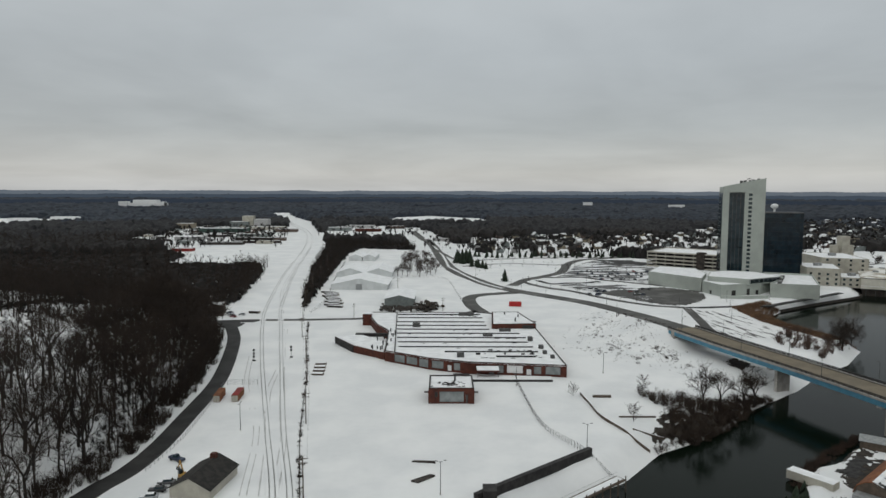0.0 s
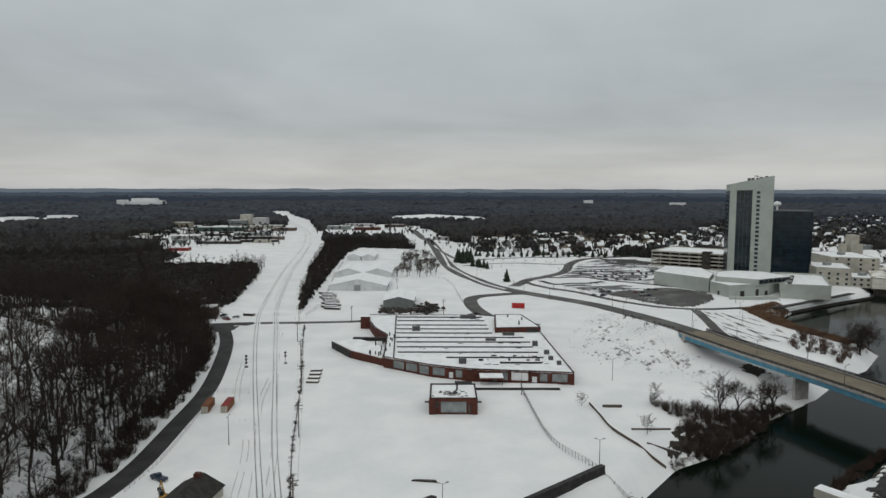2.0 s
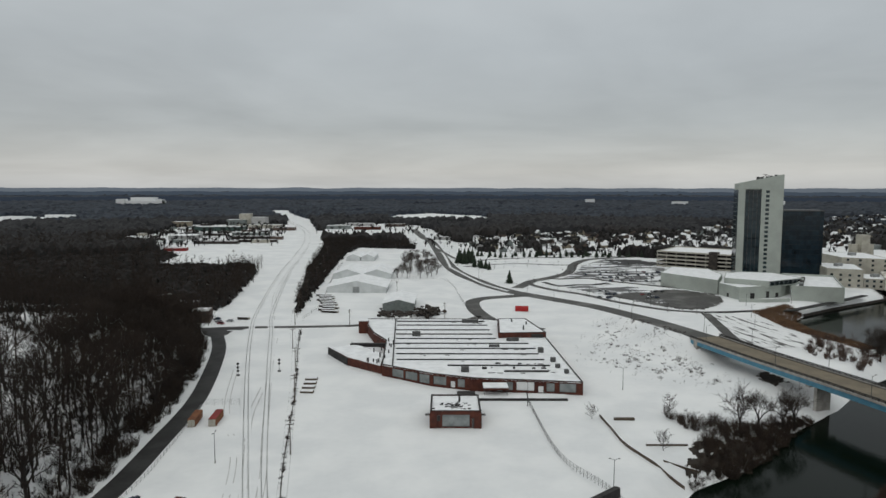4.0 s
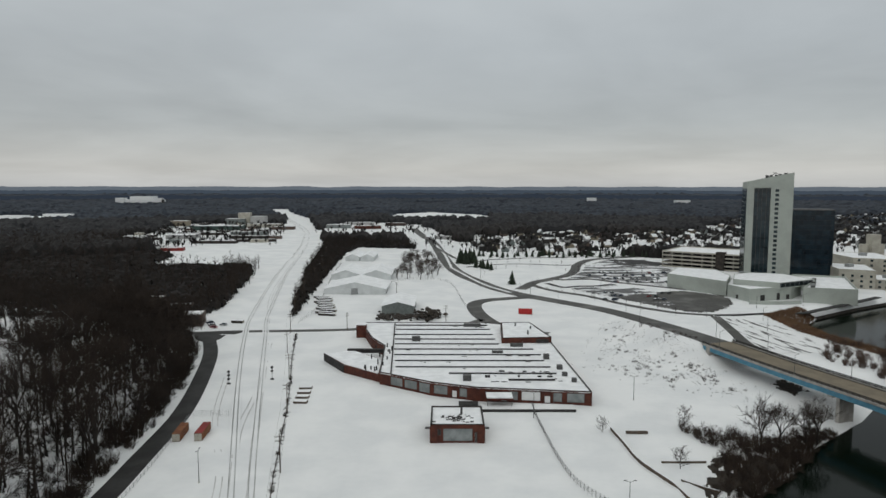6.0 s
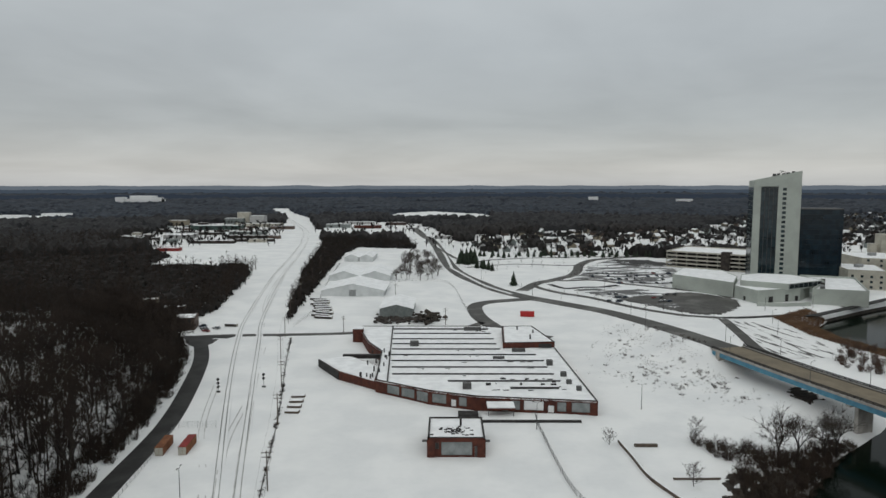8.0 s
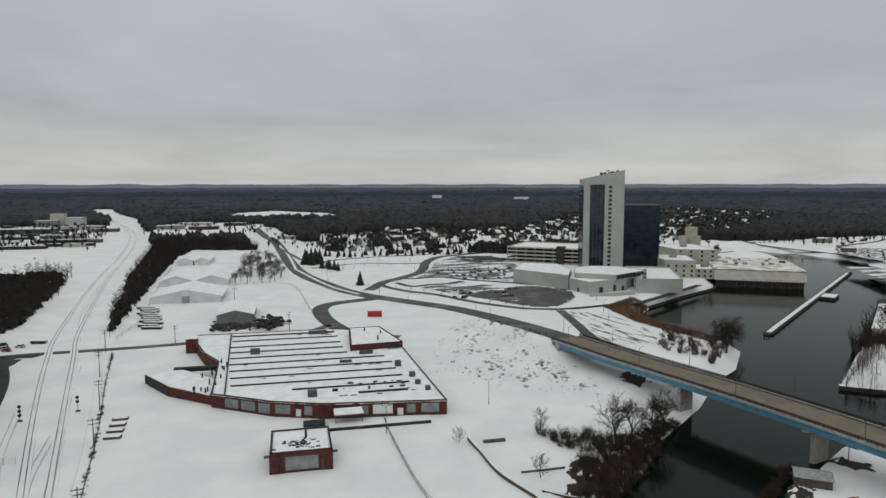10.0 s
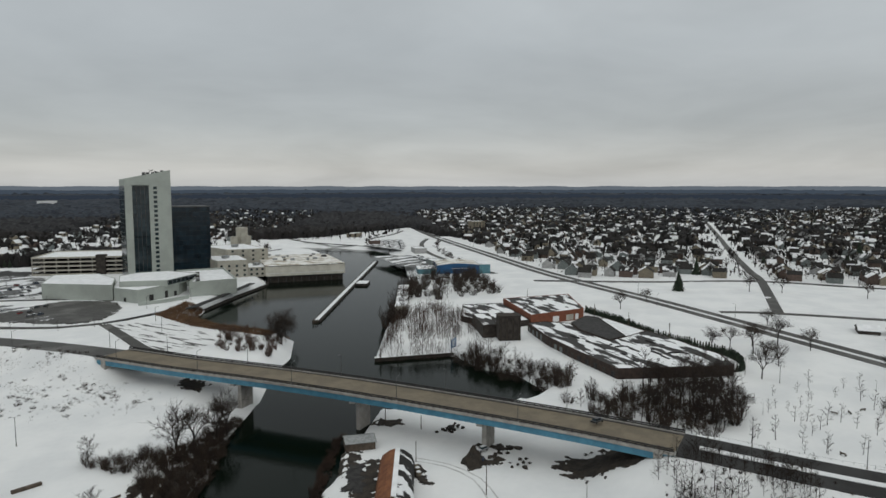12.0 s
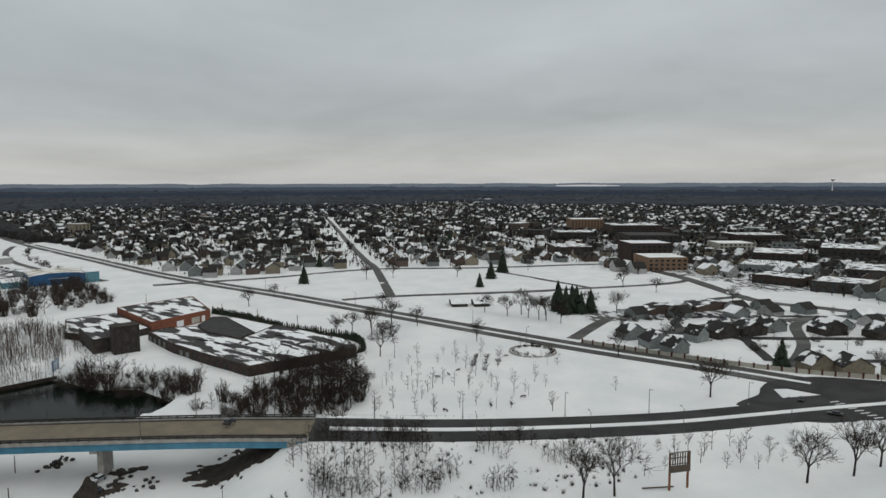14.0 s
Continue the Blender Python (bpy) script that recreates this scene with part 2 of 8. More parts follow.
def rod(a, b, r0, r1=None, sides=6, bm=None):
    bm = bm or bmesh.new()
    a, b = Vector(a), Vector(b)
    r1 = r0 if r1 is None else r1
    q = (b - a).to_track_quat("Z", "Y")
    rings = []
    for p, r in ((a, r0), (b, r1)):
        rings.append([bm.verts.new(p + q @ Vector((r * math.cos(2 * math.pi * k / sides), r * math.sin(2 * math.pi * k / sides), 0))) for k in range(sides)])
    for k in range(sides):
        j = (k + 1) % sides
        bm.faces.new((rings[0][k], rings[0][j], rings[1][j], rings[1][k]))
    bm.faces.new(rings[1]), bm.faces.new(rings[0][::-1])
    return bm


def wall_run(pts, t, z0, z1, closed=False):
    """A wall of thickness t, inside (to the left of) the run of points, one mesh."""
    bm = bmesh.new()
    n = len(pts)
    idx = range(n if closed else n - 1)
    for i in idx:
        a, b = Vector((*pts[i], 0)), Vector((*pts[(i + 1) % n], 0))
        d = (b - a).normalized()
        s = Vector((-d.y, d.x, 0)) * t
        q = [a, b, b + s, a + s]
        prism([(v.x, v.y) for v in q], z0, z1, bm)
    return bm


# ---- plan of the ground ----
WATER_Z = -6.0


def reach(pts, k=1.024):
    """Points of the low ground, drawn out from the near bank."""
    return [(x * k, 50 + (y - 50) * k, *z) for x, y, *z in pts]


CREEK = [(-60, 60), (0, 140), (33, 170), (52, 183), (69, 204), (85, 214), (99, 225), (119, 247), (148, 270), (175, 298), (195, 312), (219, 340), (208, 390),
         (210, 425), (234, 452), (279, 483), (329, 515), (352, 550), (420, 605), (470, 640), (515, 662), (538, 700), (528, 760), (500, 830), (520, 845), (555, 790),
         (590, 730), (604, 662), (575, 592), (415, 432), (274, 324), (217, 277), (249, 255), (238, 230), (240, 212), (228, 192), (208, 190), (185, 205), (172, 228),
         (150, 215), (134, 208), (123, 197), (113, 193), (95, 170), (75, 150), (30, 100), (-20, 40)]
CREEK = reach(CREEK)
WEST_ROAD = [(-60, 1300, 0), (-35, 1100, 0), (-16, 970, 0), (6, 690, 0), (31, 580, 0), (50, 533, 0), (76, 495, 0.5), (99, 459, 1.5), (111, 420, 3.5), (118.5, 380, 6), (125.5, 340, 8.0)]
EAST_ROAD = [(180.5, 122, 7.0), (185.5, 100, 5.8), (191.5, 78, 4.5), (202, 47, 2.8), (214, 14, 1.4), (226, -13, 0.5), (237, -40, 0.1), (246, -66, 0), (256, -105, 0), (270, -160, 0), (305, -300, 0)]
CROSS_ROAD = [(250, -110, 0), (256, -80, 0), (267, -48, 0), (286, -16, 0), (314, 35, 0), (345, 84, 0), (380, 138, 0), (440, 231, 0), (517, 358, 0), (617, 492, 0), (785, 712, 0), (1000, 960, 0), (1500, 1500, 0)]
WOOD_ROAD = [(-96, 120, 0), (-93, 163, 0), (-89, 179, 0), (-88, 198, 0), (-90, 228, 0), (-93, 264, 0), (-100, 300, 0), (-111, 344, 0), (-121, 372, 0), (-129, 390, 0)]
LANE = [(-139, 393, 0), (-129, 396, 0), (-116, 398, 0), (-85, 400, 0), (-64, 402, 0), (-48, 405, 0), (-20, 415, 0), (10, 418, 0), (22, 432, 0)]
SPUR = [(58, 512, 0), (30, 500, 0), (20, 485, 0), (20, 455, 0), (26, 425, 0), (34, 405, 0), (55, 392, 0)]


def spline(pts, step):
    """Points along a Catmull-Rom curve through pts."""
    p = [Vector(v) for v in pts]
    p = [2 * p[0] - p[1]] + p + [2 * p[-1] - p[-2]]
    res = []
    for i in range(1, len(p) - 2):
        n = max(1, int((p[i + 1] - p[i]).length / step))
        for k in range(n):
            t = k / n
            a, b, c, d = p[i - 1:i + 3]
            res.append(0.5 * ((2 * b) + (c - a) * t + (2 * a - 5 * b + 4 * c - d) * t * t + (3 * b - a - 3 * c + d) * t ** 3))
    return res + [p[-2]]


def seg_dist(X, Y, pts, closed):
    """Distance to a run of points, and the run's own height there."""
    best, bz = np.full(X.shape, 1e9), np.zeros(X.shape)
    n = len(pts)
    for i in range(n if closed else n - 1):
        a, b = pts[i], pts[(i + 1) % n]
        dx, dy = b[0] - a[0], b[1] - a[1]
        t = np.clip(((X - a[0]) * dx + (Y - a[1]) * dy) / (dx * dx + dy * dy + 1e-9), 0, 1)
        d = np.hypot(X - a[0] - t * dx, Y - a[1] - t * dy)
        az, bz2 = (a[2], b[2]) if len(a) > 2 else (0, 0)
        m = d < best
        best, bz = np.where(m, d, best), np.where(m, az + t * (bz2 - az), bz)
    return best, bz


def inside(X, Y, poly):
    r = np.zeros(X.shape, bool)
    n = len(poly)
    for i in range(n):
        (x1, y1), (x2, y2) = poly[i][:2], poly[(i + 1) % n][:2]
        c = ((y1 > Y) != (y2 > Y)) & (X < (x2 - x1) * (Y - y1) / (y2 - y1 + 1e-12) + x1)
        r ^= c
    return r


def lumps(X, Y, wave, seed):
    """Smooth pseudo-random relief from a few crossed waves, about -1 to 1."""
    g = np.random.RandomState(seed)
    s = np.zeros(X.shape)
    for k in range(7):
        a, ph, w = g.uniform(0, 2 * np.pi), g.uniform(0, 6.28), wave * g.uniform(0.6, 1.5)
        s += np.sin((X * np.cos(a) + Y * np.sin(a)) * 2 * np.pi / w + ph)
    return s / 4


GRADED_RUNS = [(WEST_ROAD[:-1] + [(123.5, 348, 7.7)], 6.5), ([(182.3, 115.5, 6.6)] + EAST_ROAD[1:], 9.5), (CROSS_ROAD, 8.5), (WOOD_ROAD, 4), (LANE, 3), (SPUR, 5)]
GRADED = [([tuple(p) for p in spline(run, 12)], half) for run, half in GRADED_RUNS]
WOODED_HILL = [(-96, 100), (-100, 164), (-97, 200), (-99, 230), (-103, 264), (-110, 300), (-121, 344), (-140, 385), (-190, 430), (-420, 470), (-420, 60)]


JUNCTION = [(224, -24), (233, -12), (240, -13), (250, -23), (259, -27), (268, -34), (275, -48), (276, -60), (272, -82), (266, -100), (250, -100), (237, -92), (229, -70), (227, -50), (223, -34)]
LOWFLAT = [(95, 150), (113, 190), (135, 208), (172, 228), (188, 204), (186, 180), (178, 150), (172, 136), (150, 125), (118, 120)]
LOWFLAT = reach(LOWFLAT, 1.02)


def ground_height(X, Y):
    X, Y = np.asarray(X, float), np.asarray(Y, float)
    Z = 0.22 * lumps(X, Y, 60, 3) + 0.1 * lumps(X, Y, 14, 5)
    # the wooded dune beside the winding road
    d, _ = seg_dist(X, Y, WOODED_HILL, True)
    d = np.where(inside(X, Y, WOODED_HILL), d, 0)
    Z = Z + 30 * (1 - np.exp(-d / 55)) * (1 + 0.13 * lumps(X, Y, 70, 8))
    # river bluff by the bridge
    d, _ = seg_dist(X, Y, CREEK, True)
    d = np.where(inside(X, Y, CREEK), -d, d)
    # low flat beside the river and the shelf at the bridge pier
    e, _ = seg_dist(X, Y, LOWFLAT, True)
    e = np.where(inside(X, Y, LOWFLAT), 0, e)
    Z = np.minimum(Z, -4.8 + 0.12 * lumps(X, Y, 25, 13) + 0.34 * e)
    Z = np.minimum(Z, -5.2 + 0.42 * np.maximum(0, np.hypot(X - 139, Y - 266) - 12))
    for run, half in GRADED:
        e, z = seg_dist(X, Y, run, False)
        e = e - half - 2.0
        Z = np.where(e < 0, z - 0.12, np.where(Z < z, np.maximum(Z, z - 0.12 - e / 1.9), np.minimum(Z, z - 0.12 + e / 1.6)))
    Z = np.where(inside(X, Y, JUNCTION), np.minimum(Z, -0.2), Z)
    Z = np.minimum(Z, WATER_Z + 0.2 + np.maximum(d, -3) * 0.75)
    # far wooded ridges close the horizon
    r = np.hypot(X, Y - 60)
    k = np.clip((r - 2200) / 2600, 0, 1)
    return Z + 45 * k * k * (3 - 2 * k) * (1 + 0.02 * lumps(X, Y, 1500, 4))


def grid_lines(fine0, fine1, step, far0, far1):
    a = list(np.arange(fine0, fine1 + 0.1, step))
    s = step
    while a[-1] < far1:
        s *= 1.12
        a.append(a[-1] + min(s, 160))
    s = step
    while a[0] > far0:
        s *= 1.12
        a.insert(0, a[0] - min(s, 160))
    return np.array(a)


gx, gy = grid_lines(-240, 480, 3.4, -4500, 4500), grid_lines(-130, 620, 3.4, -3500, 4650)
GX, GY = np.meshgrid(gx, gy)
GZ = ground_height(GX, GY)
nx, ny = len(gx), len(gy)
ii = (np.arange(ny - 1)[:, None] * nx + np.arange(nx - 1)).ravel()
ground = mesh_ob("ground", np.stack([GX, GY, GZ], -1).reshape(-1, 3).tolist(), np.stack([ii, ii + 1, ii + nx + 1, ii + nx], -1).tolist(), SNOW, smooth=True)
tagged(ground, "snow-covered open ground reaching to the wooded horizon", "snow", kind="structure")


def surface(X, Y):
    """Height of the ground sheet itself, between its grid points."""
    X, Y = np.asarray(X, float), np.asarray(Y, float)
    i, j = np.clip(np.searchsorted(gx, X) - 1, 0, nx - 2), np.clip(np.searchsorted(gy, Y) - 1, 0, ny - 2)
    u, v = (X - gx[i]) / (gx[i + 1] - gx[i]), (Y - gy[j]) / (gy[j + 1] - gy[j])
    return (GZ[j, i] * (1 - u) + GZ[j, i + 1] * u) * (1 - v) + (GZ[j + 1, i] * (1 - u) + GZ[j + 1, i + 1] * u) * v


def gz(x, y):
    return float(surface(x, y))


def ribbon(name, run, half, mat, label, lift=0.0, offset=0.0, category="road", step=5.0, kind="structure", thick=0.2, parent=None, halves=None):
    """A strip along a run, with small side faces, as a road lies on its bed."""
    pts = spline(run, step)
    v, f = [], []
    for i, p in enumerate(pts):
        d = (pts[min(i + 1, len(pts) - 1)] - pts[max(i - 1, 0)])
        s = Vector((-d.y, d.x, 0)).normalized()
        h = half if halves is None else halves[0] + (halves[1] - halves[0]) * i / (len(pts) - 1)
        for o, z in ((-h, -thick), (-h, 0), (h, 0), (h, -thick)):
            q = p + s * (o + offset)
            v.append((q.x, q.y, p.z + z + lift))
    for i in range(len(pts) - 1):
        for k in range(3):
            a = 4 * i + k
            f.append((a, a + 4, a + 5, a + 1))
    ob = mesh_ob(name, v, f, mat, parent)
    if parent is None:
        tagged(ob, label, category, kind=kind)
    return ob


def bare_patch(name, label, poly, mat, category, lift=0.1, cell=0.8, seed=1, rag=2.0, kind="structure"):
    """Bare ground showing through the snow: a rough-edged sheet lying on the slope."""
    g = np.random.RandomState(seed)
    p = np.array(poly, float)
    lo, hi = p.min(0) - 2, p.max(0) + 2
    ax, ay = np.arange(lo[0], hi[0], cell), np.arange(lo[1], hi[1], cell)
    X, Y = np.meshgrid(ax, ay)
    d, _ = seg_dist(X, Y, poly, True)
    d = np.where(inside(X, Y, poly), d, -d) + rag * lumps(X, Y, 5, seed) + 0.5 * rag * lumps(X, Y, 1.8, seed + 1)
    X, Y = X + g.uniform(-0.3, 0.3, X.shape) * cell, Y + g.uniform(-0.3, 0.3, X.shape) * cell
    Z = surface(X, Y) + lift + g.uniform(0, 0.18, X.shape)
    Z = np.where(d > 0, Z, surface(X, Y) - 0.1)
    n = len(ax)
    k = (np.arange(len(ay) - 1)[:, None] * n + np.arange(n - 1)).ravel()
    f = np.stack([k, k + 1, k + n + 1, k + n], -1)
    f = f[(d.ravel()[f] > 0).sum(1) >= 2]
    return tagged(mesh_ob(name, np.stack([X, Y, Z], -1).reshape(-1, 3).tolist(), f.tolist(), mat), label, category, kind=kind)


water = mesh_ob("water", [(-120, 0, WATER_Z), (720, 0, WATER_Z), (720, 850, WATER_Z), (-120, 850, WATER_Z)], [(0, 1, 2, 3)], WATER)
tagged(water, "dark green-grey still river water", "water", kind="structure")
ribbon("road", WEST_ROAD, 6.5, SLUSH, "grey slushy main road climbing towards the bridge", 0.02)
ribbon("road", EAST_ROAD, 8.8, ASPHALT, "dark wet road running down from the bridge", 0.02)
ribbon("road", CROSS_ROAD, 8.0, SLUSH, "wide grey avenue between snowy verges", 0.05)
ribbon("road", WOOD_ROAD, 3.4, ASPHALT, "narrow dark wet road winding below the woods", 0.02)
tagged(part("junction", prism([(-119.5, 377), (-116.5, 386), (-112, 396.5), (-112, 398), (-139, 397), (-137, 392), (-131.5, 380), (-126, 374)], -0.4, 0.06), ASPHALT), "dark wet corner where the wood road meets the lane", "road", kind="structure")
ribbon("road", LANE, 2.6, SLUSH, "narrow grey lane crossing the railway", 0.05)
ribbon("road", SPUR, 5.0, SLUSH, "grey side road curving down to the works", 0.05)

# ---- trees ----


def tri_mesh(name, V, F, mat):
    me = bpy.data.meshes.new(name)
    me.vertices.add(len(V))
    me.vertices.foreach_set("co", np.asarray(V, np.float32).ravel())
    me.loops.add(3 * len(F))
    me.loops.foreach_set("vertex_index", np.asarray(F, np.int32).ravel())
    me.polygons.add(len(F))
    me.polygons.foreach_set("loop_start", np.arange(0, 3 * len(F), 3, dtype=np.int32))
    me.update(calc_edges=True)
    me.materials.append(mat)
    return me


class Limbs:
    """Gathers tapered limbs with a few sides each."""

    def __init__(self):
        self.v, self.f = [], []

    def limb(self, a, b, r0, r1, sides=4):
        a, b = np.array(a, float), np.array(b, float)
        d = b - a
        d /= np.linalg.norm(d) + 1e-9
        u = np.cross(d, (0.3, 0.1, 1) if abs(d[2]) < 0.9 else (1, 0, 0))
        u /= np.linalg.norm(u)
        w = np.cross(d, u)
        k = len(self.v)
        ang = [2 * math.pi * i / sides for i in range(sides)]
        self.v += [a + r0 * (u * math.cos(t) + w * math.sin(t)) for t in ang]
        if r1 <= 0.004:
            self.v.append(b)
            self.f += [(k + i, k + (i + 1) % sides, k + sides) for i in range(sides)]
        else:
            self.v += [b + r1 * (u * math.cos(t) + w * math.sin(t)) for t in ang]
            for i in range(sides):
                j = (i + 1) % sides
                self.f += [(k + i, k + j, k + sides + j), (k + i, k + sides + j, k + sides + i)]

    def blade(self, a, b, w):
        a, b = np.array(a, float), np.array(b, float)
        s = np.cross(b - a, (random.gauss(0, 1), random.gauss(0, 1), random.gauss(0, 1)))
        s *= w / (np.linalg.norm(s) + 1e-9)
        k = len(self.v)
        self.v += [a - s, a + s, b]
        self.f.append((k, k + 1, k + 2))

    def arrays(self):
        return np.array(self.v), np.array(self.f, int)


def bare_tree(seed, h, spread, limbs, twigs, girth=None, low=0.3, twig=0.05, droop=0.0, thin=False, bend=0.012):
    """Trunk with limbs, and a crown of forking twigs, of height h: two pairs of vertices and triangles."""
    g = random.Random(seed)
    tr, cr = Limbs(), Limbs()
    girth = girth or h * 0.018
    p, ends = np.zeros(3), []
    steps = 5
    axis = []
    for i in range(steps):
        q = p + np.array([g.gauss(0, bend) * h, g.gauss(0, bend) * h, h * 0.88 / steps])
        r0, r1 = girth * (1 - i / steps) + 0.02, girth * (1 - (i + 1) / steps) + 0.02
        if i == 0:
            tr.limb(p - np.array([0, 0, 0.6]), p + np.array([0, 0, 0.3]), r0 * 1.6, r0 * 1.05, 5)
        tr.limb(p, q, r0, r1, 5)
        axis.append((p, q, r1))
        p = q
    ends.append((p, np.array([0, 0, 1.0]), h * 0.12))
    for k in range(limbs):
        t = low + (0.95 - low) * (k + g.random()) / limbs
        i = min(int(t * steps), steps - 1)
        a = axis[i][0] + (axis[i][1] - axis[i][0]) * (t * steps - i)
        az = k * 2.4 + g.uniform(-0.5, 0.5)
        rise = g.uniform(0.45, 1.0)
        ln = spread * (1.15 - 0.75 * t) * g.uniform(0.7, 1.1)
        d = np.array([math.cos(az), math.sin(az), rise])
        d /= np.linalg.norm(d)
        m = a + d * ln * 0.55
        d2 = d + np.array([g.gauss(0, 0.25), g.gauss(0, 0.25), 0.25 - droop])
        d2 /= np.linalg.norm(d2)
        e = m + d2 * ln * 0.6
        r = girth * (0.5 - 0.32 * t)
        tr.limb(a, m, r, r * 0.6, 4)
        tr.limb(m, e, r * 0.6, 0.02, 3)
        ends += [(m, d, ln * 0.5), (e, d2, ln * 0.42), (a + (m - a) * 0.6, d, ln * 0.4), (m + (e - m) * 0.5, d2, ln * 0.4)]
    per = max(1, twigs // len(ends))
    for (a, d, ln) in ends:
        for k in range(per):
            dd = d * 0.7 + np.array([g.gauss(0, 0.6), g.gauss(0, 0.6), g.gauss(0.25 - droop, 0.45)])
            dd /= np.linalg.norm(dd) + 1e-6
            b = a + dd * ln * g.uniform(0.5, 1.2)
            cr.blade(a, b, twig * 1.2) if thin else cr.limb(a, b, twig, 0, 3)
            m = a + (b - a) * g.uniform(0.3, 0.7)
            for _ in range(2):
                d3 = dd + np.array([g.gauss(0, 0.7), g.gauss(0, 0.7), g.gauss(0.1, 0.5)])
                cr.blade(m, m + d3 * ln * g.uniform(0.3, 0.6), twig * 0.9)
    return tr.arrays(), cr.arrays()


def oak(seed, h, depth=5, twig=0.06, wide=0.78, first=0.17, tips=3):
    """A broad tree that forks again and again from a short trunk: trunk and limbs, and a crown of fine twigs."""
    g = random.Random(seed)
    tr, cr = Limbs(), Limbs()

    def grow(p, d, ln, r, level):
        q = p + d * ln
        (tr if level < 3 else cr).limb(p, q, r, r * 0.68, 5 if level < 2 else 3)
        if level >= depth:
            for _ in range(tips):
                e = d + np.array([g.gauss(0, 0.5), g.gauss(0, 0.5), g.gauss(0.05, 0.4)])
                m = p + (q - p) * g.uniform(0.2, 1)
                cr.blade(m, m + e * ln * g.uniform(0.6, 1.3), twig * 0.45)
            return
        n = 3 if level else g.choice((3, 4, 4))
        a0 = g.uniform(0, 6.28)
        u = np.cross(d, (0.2, 1, 0.1))
        u /= np.linalg.norm(u)
        w = np.cross(d, u)
        for k in range(n):
            a, s = a0 + k * 6.283 / n + g.uniform(-0.4, 0.4), wide * g.uniform(0.6, 1.3)
            e = d + s * (u * math.cos(a) + w * math.sin(a)) + np.array([0, 0, g.gauss(0.06, 0.16)])
            e /= np.linalg.norm(e)
            grow(q - d * ln * g.uniform(0, 0.6 if level else 0.4), e, ln * g.uniform(0.62, 0.88), max(r * 0.55, twig * 0.6), level + 1)

    tr.limb((0, 0, -0.6), (0, 0, 0.4), h * 0.034, h * 0.026, 6)
    grow(np.array([0, 0, 0.3]), np.array([g.gauss(0, 0.06), g.gauss(0, 0.06), 1.0]), h * first * 1.75, h * 0.026, 0)
    return tr.arrays(), cr.arrays()


def joined(pair):
    (v1, f1), (v2, f2) = pair
    return np.concatenate([v1, v2]), np.concatenate([f1, f2 + len(v1)])


def conifer_arrays(seed, h, r, tiers=9, per=13):
    """A spruce: drooping, pointed sprays in tiers round a thin trunk."""
    g = random.Random(seed)
    v, f = [], []
    for i in range(tiers * 2):
        t = i / (tiers * 2)
        z, rad = h * (0.06 + 0.9 * t), r * (1 - t) ** 0.85 + 0.12
        for k in range(max(5, int(per * (1 - 0.5 * t)))):
            az = k * 6.283 / per + i * 0.7 + g.uniform(-0.25, 0.25)
            rr, w = rad * g.uniform(0.75, 1.15), 0.5 * rad * 6.283 / per + 0.2
            c, s = math.cos(az), math.sin(az)
            dz = h * 0.075
            n = len(v)
            v += [(0, 0, z + dz), (rr * 0.6 * c - s * w, rr * 0.6 * s + c * w, z), (rr * c, rr * s, z - dz * 0.9), (rr * 0.6 * c + s * w, rr * 0.6 * s - c * w, z), (rr * 0.55 * c, rr * 0.55 * s, z + dz * 0.7)]
            f += [(n, n + 1, n + 4), (n + 1, n + 2, n + 4), (n + 2, n + 3, n + 4), (n + 3, n, n + 4)]
    return np.array(v), np.array(f, int)


def stamp(templates, places, seed=0, tilt=0.0):
    """Copies of template arrays at (x, y, z, scale), turned at random, joined into one pair of arrays."""
    g = np.random.RandomState(seed)
    V, F, n = [], [], 0
    for (x, y, z, s) in places:
        v, f = templates[g.randint(len(templates))]
        a = g.uniform(0, 6.283)
        c, sn = math.cos(a), math.sin(a)
        w = v * s
        V.append(np.stack([w[:, 0] * c - w[:, 1] * sn + x, w[:, 0] * sn + w[:, 1] * c + y, w[:, 2] * g.uniform(0.85, 1.15) + z], -1))
        F.append(f + n)
        n += len(v)
    return np.concatenate(V), np.concatenate(F)


def stuff(name, templates, places, mat, label, category, seed=0):
    V, F = stamp(templates, places, seed)
    return tagged(new(name, tri_mesh(name, V, F, mat)), label, category, kind="stuff")


def tree_thing(pair, name, label, group="", mats=None, category="tree"):
    """A tree with its trunk and crown as parts, to be copied."""
    t = empty(name)
    tagged(t, label, category, group)
    for nm, (v, f), m in zip(("trunk", "crown"), pair, mats or (BARK, TWIG)):
        o = new(nm, tri_mesh(nm, v, f, m))
        o.parent = t
    return t


def scatter(poly, count, seed, gap=0.0, keep=None):
    """Random places inside a polygon, at least gap apart."""
    g = np.random.RandomState(seed)
    p = np.array([q[:2] for q in poly], float)
    lo, hi = p.min(0), p.max(0)
    cand = g.uniform(lo, hi, (count * 8, 2))
    cand = cand[inside(cand[:, 0], cand[:, 1], poly)]
    if keep is not None:
        cand = cand[keep(cand[:, 0], cand[:, 1])]
    if gap:
        cells, res = {}, []
        for x, y in cand:
            k = (int(x // gap), int(y // gap))
            if all((x - a) ** 2 + (y - b) ** 2 > gap * gap for i in (-1, 0, 1) for j in (-1, 0, 1) for a, b in cells.get((k[0] + i, k[1] + j), ())):
                cells.setdefault(k, []).append((x, y))
                res.append((x, y))
                if len(res) >= count:
                    break
        return np.array(res).reshape(-1, 2)
    return cand[:count]


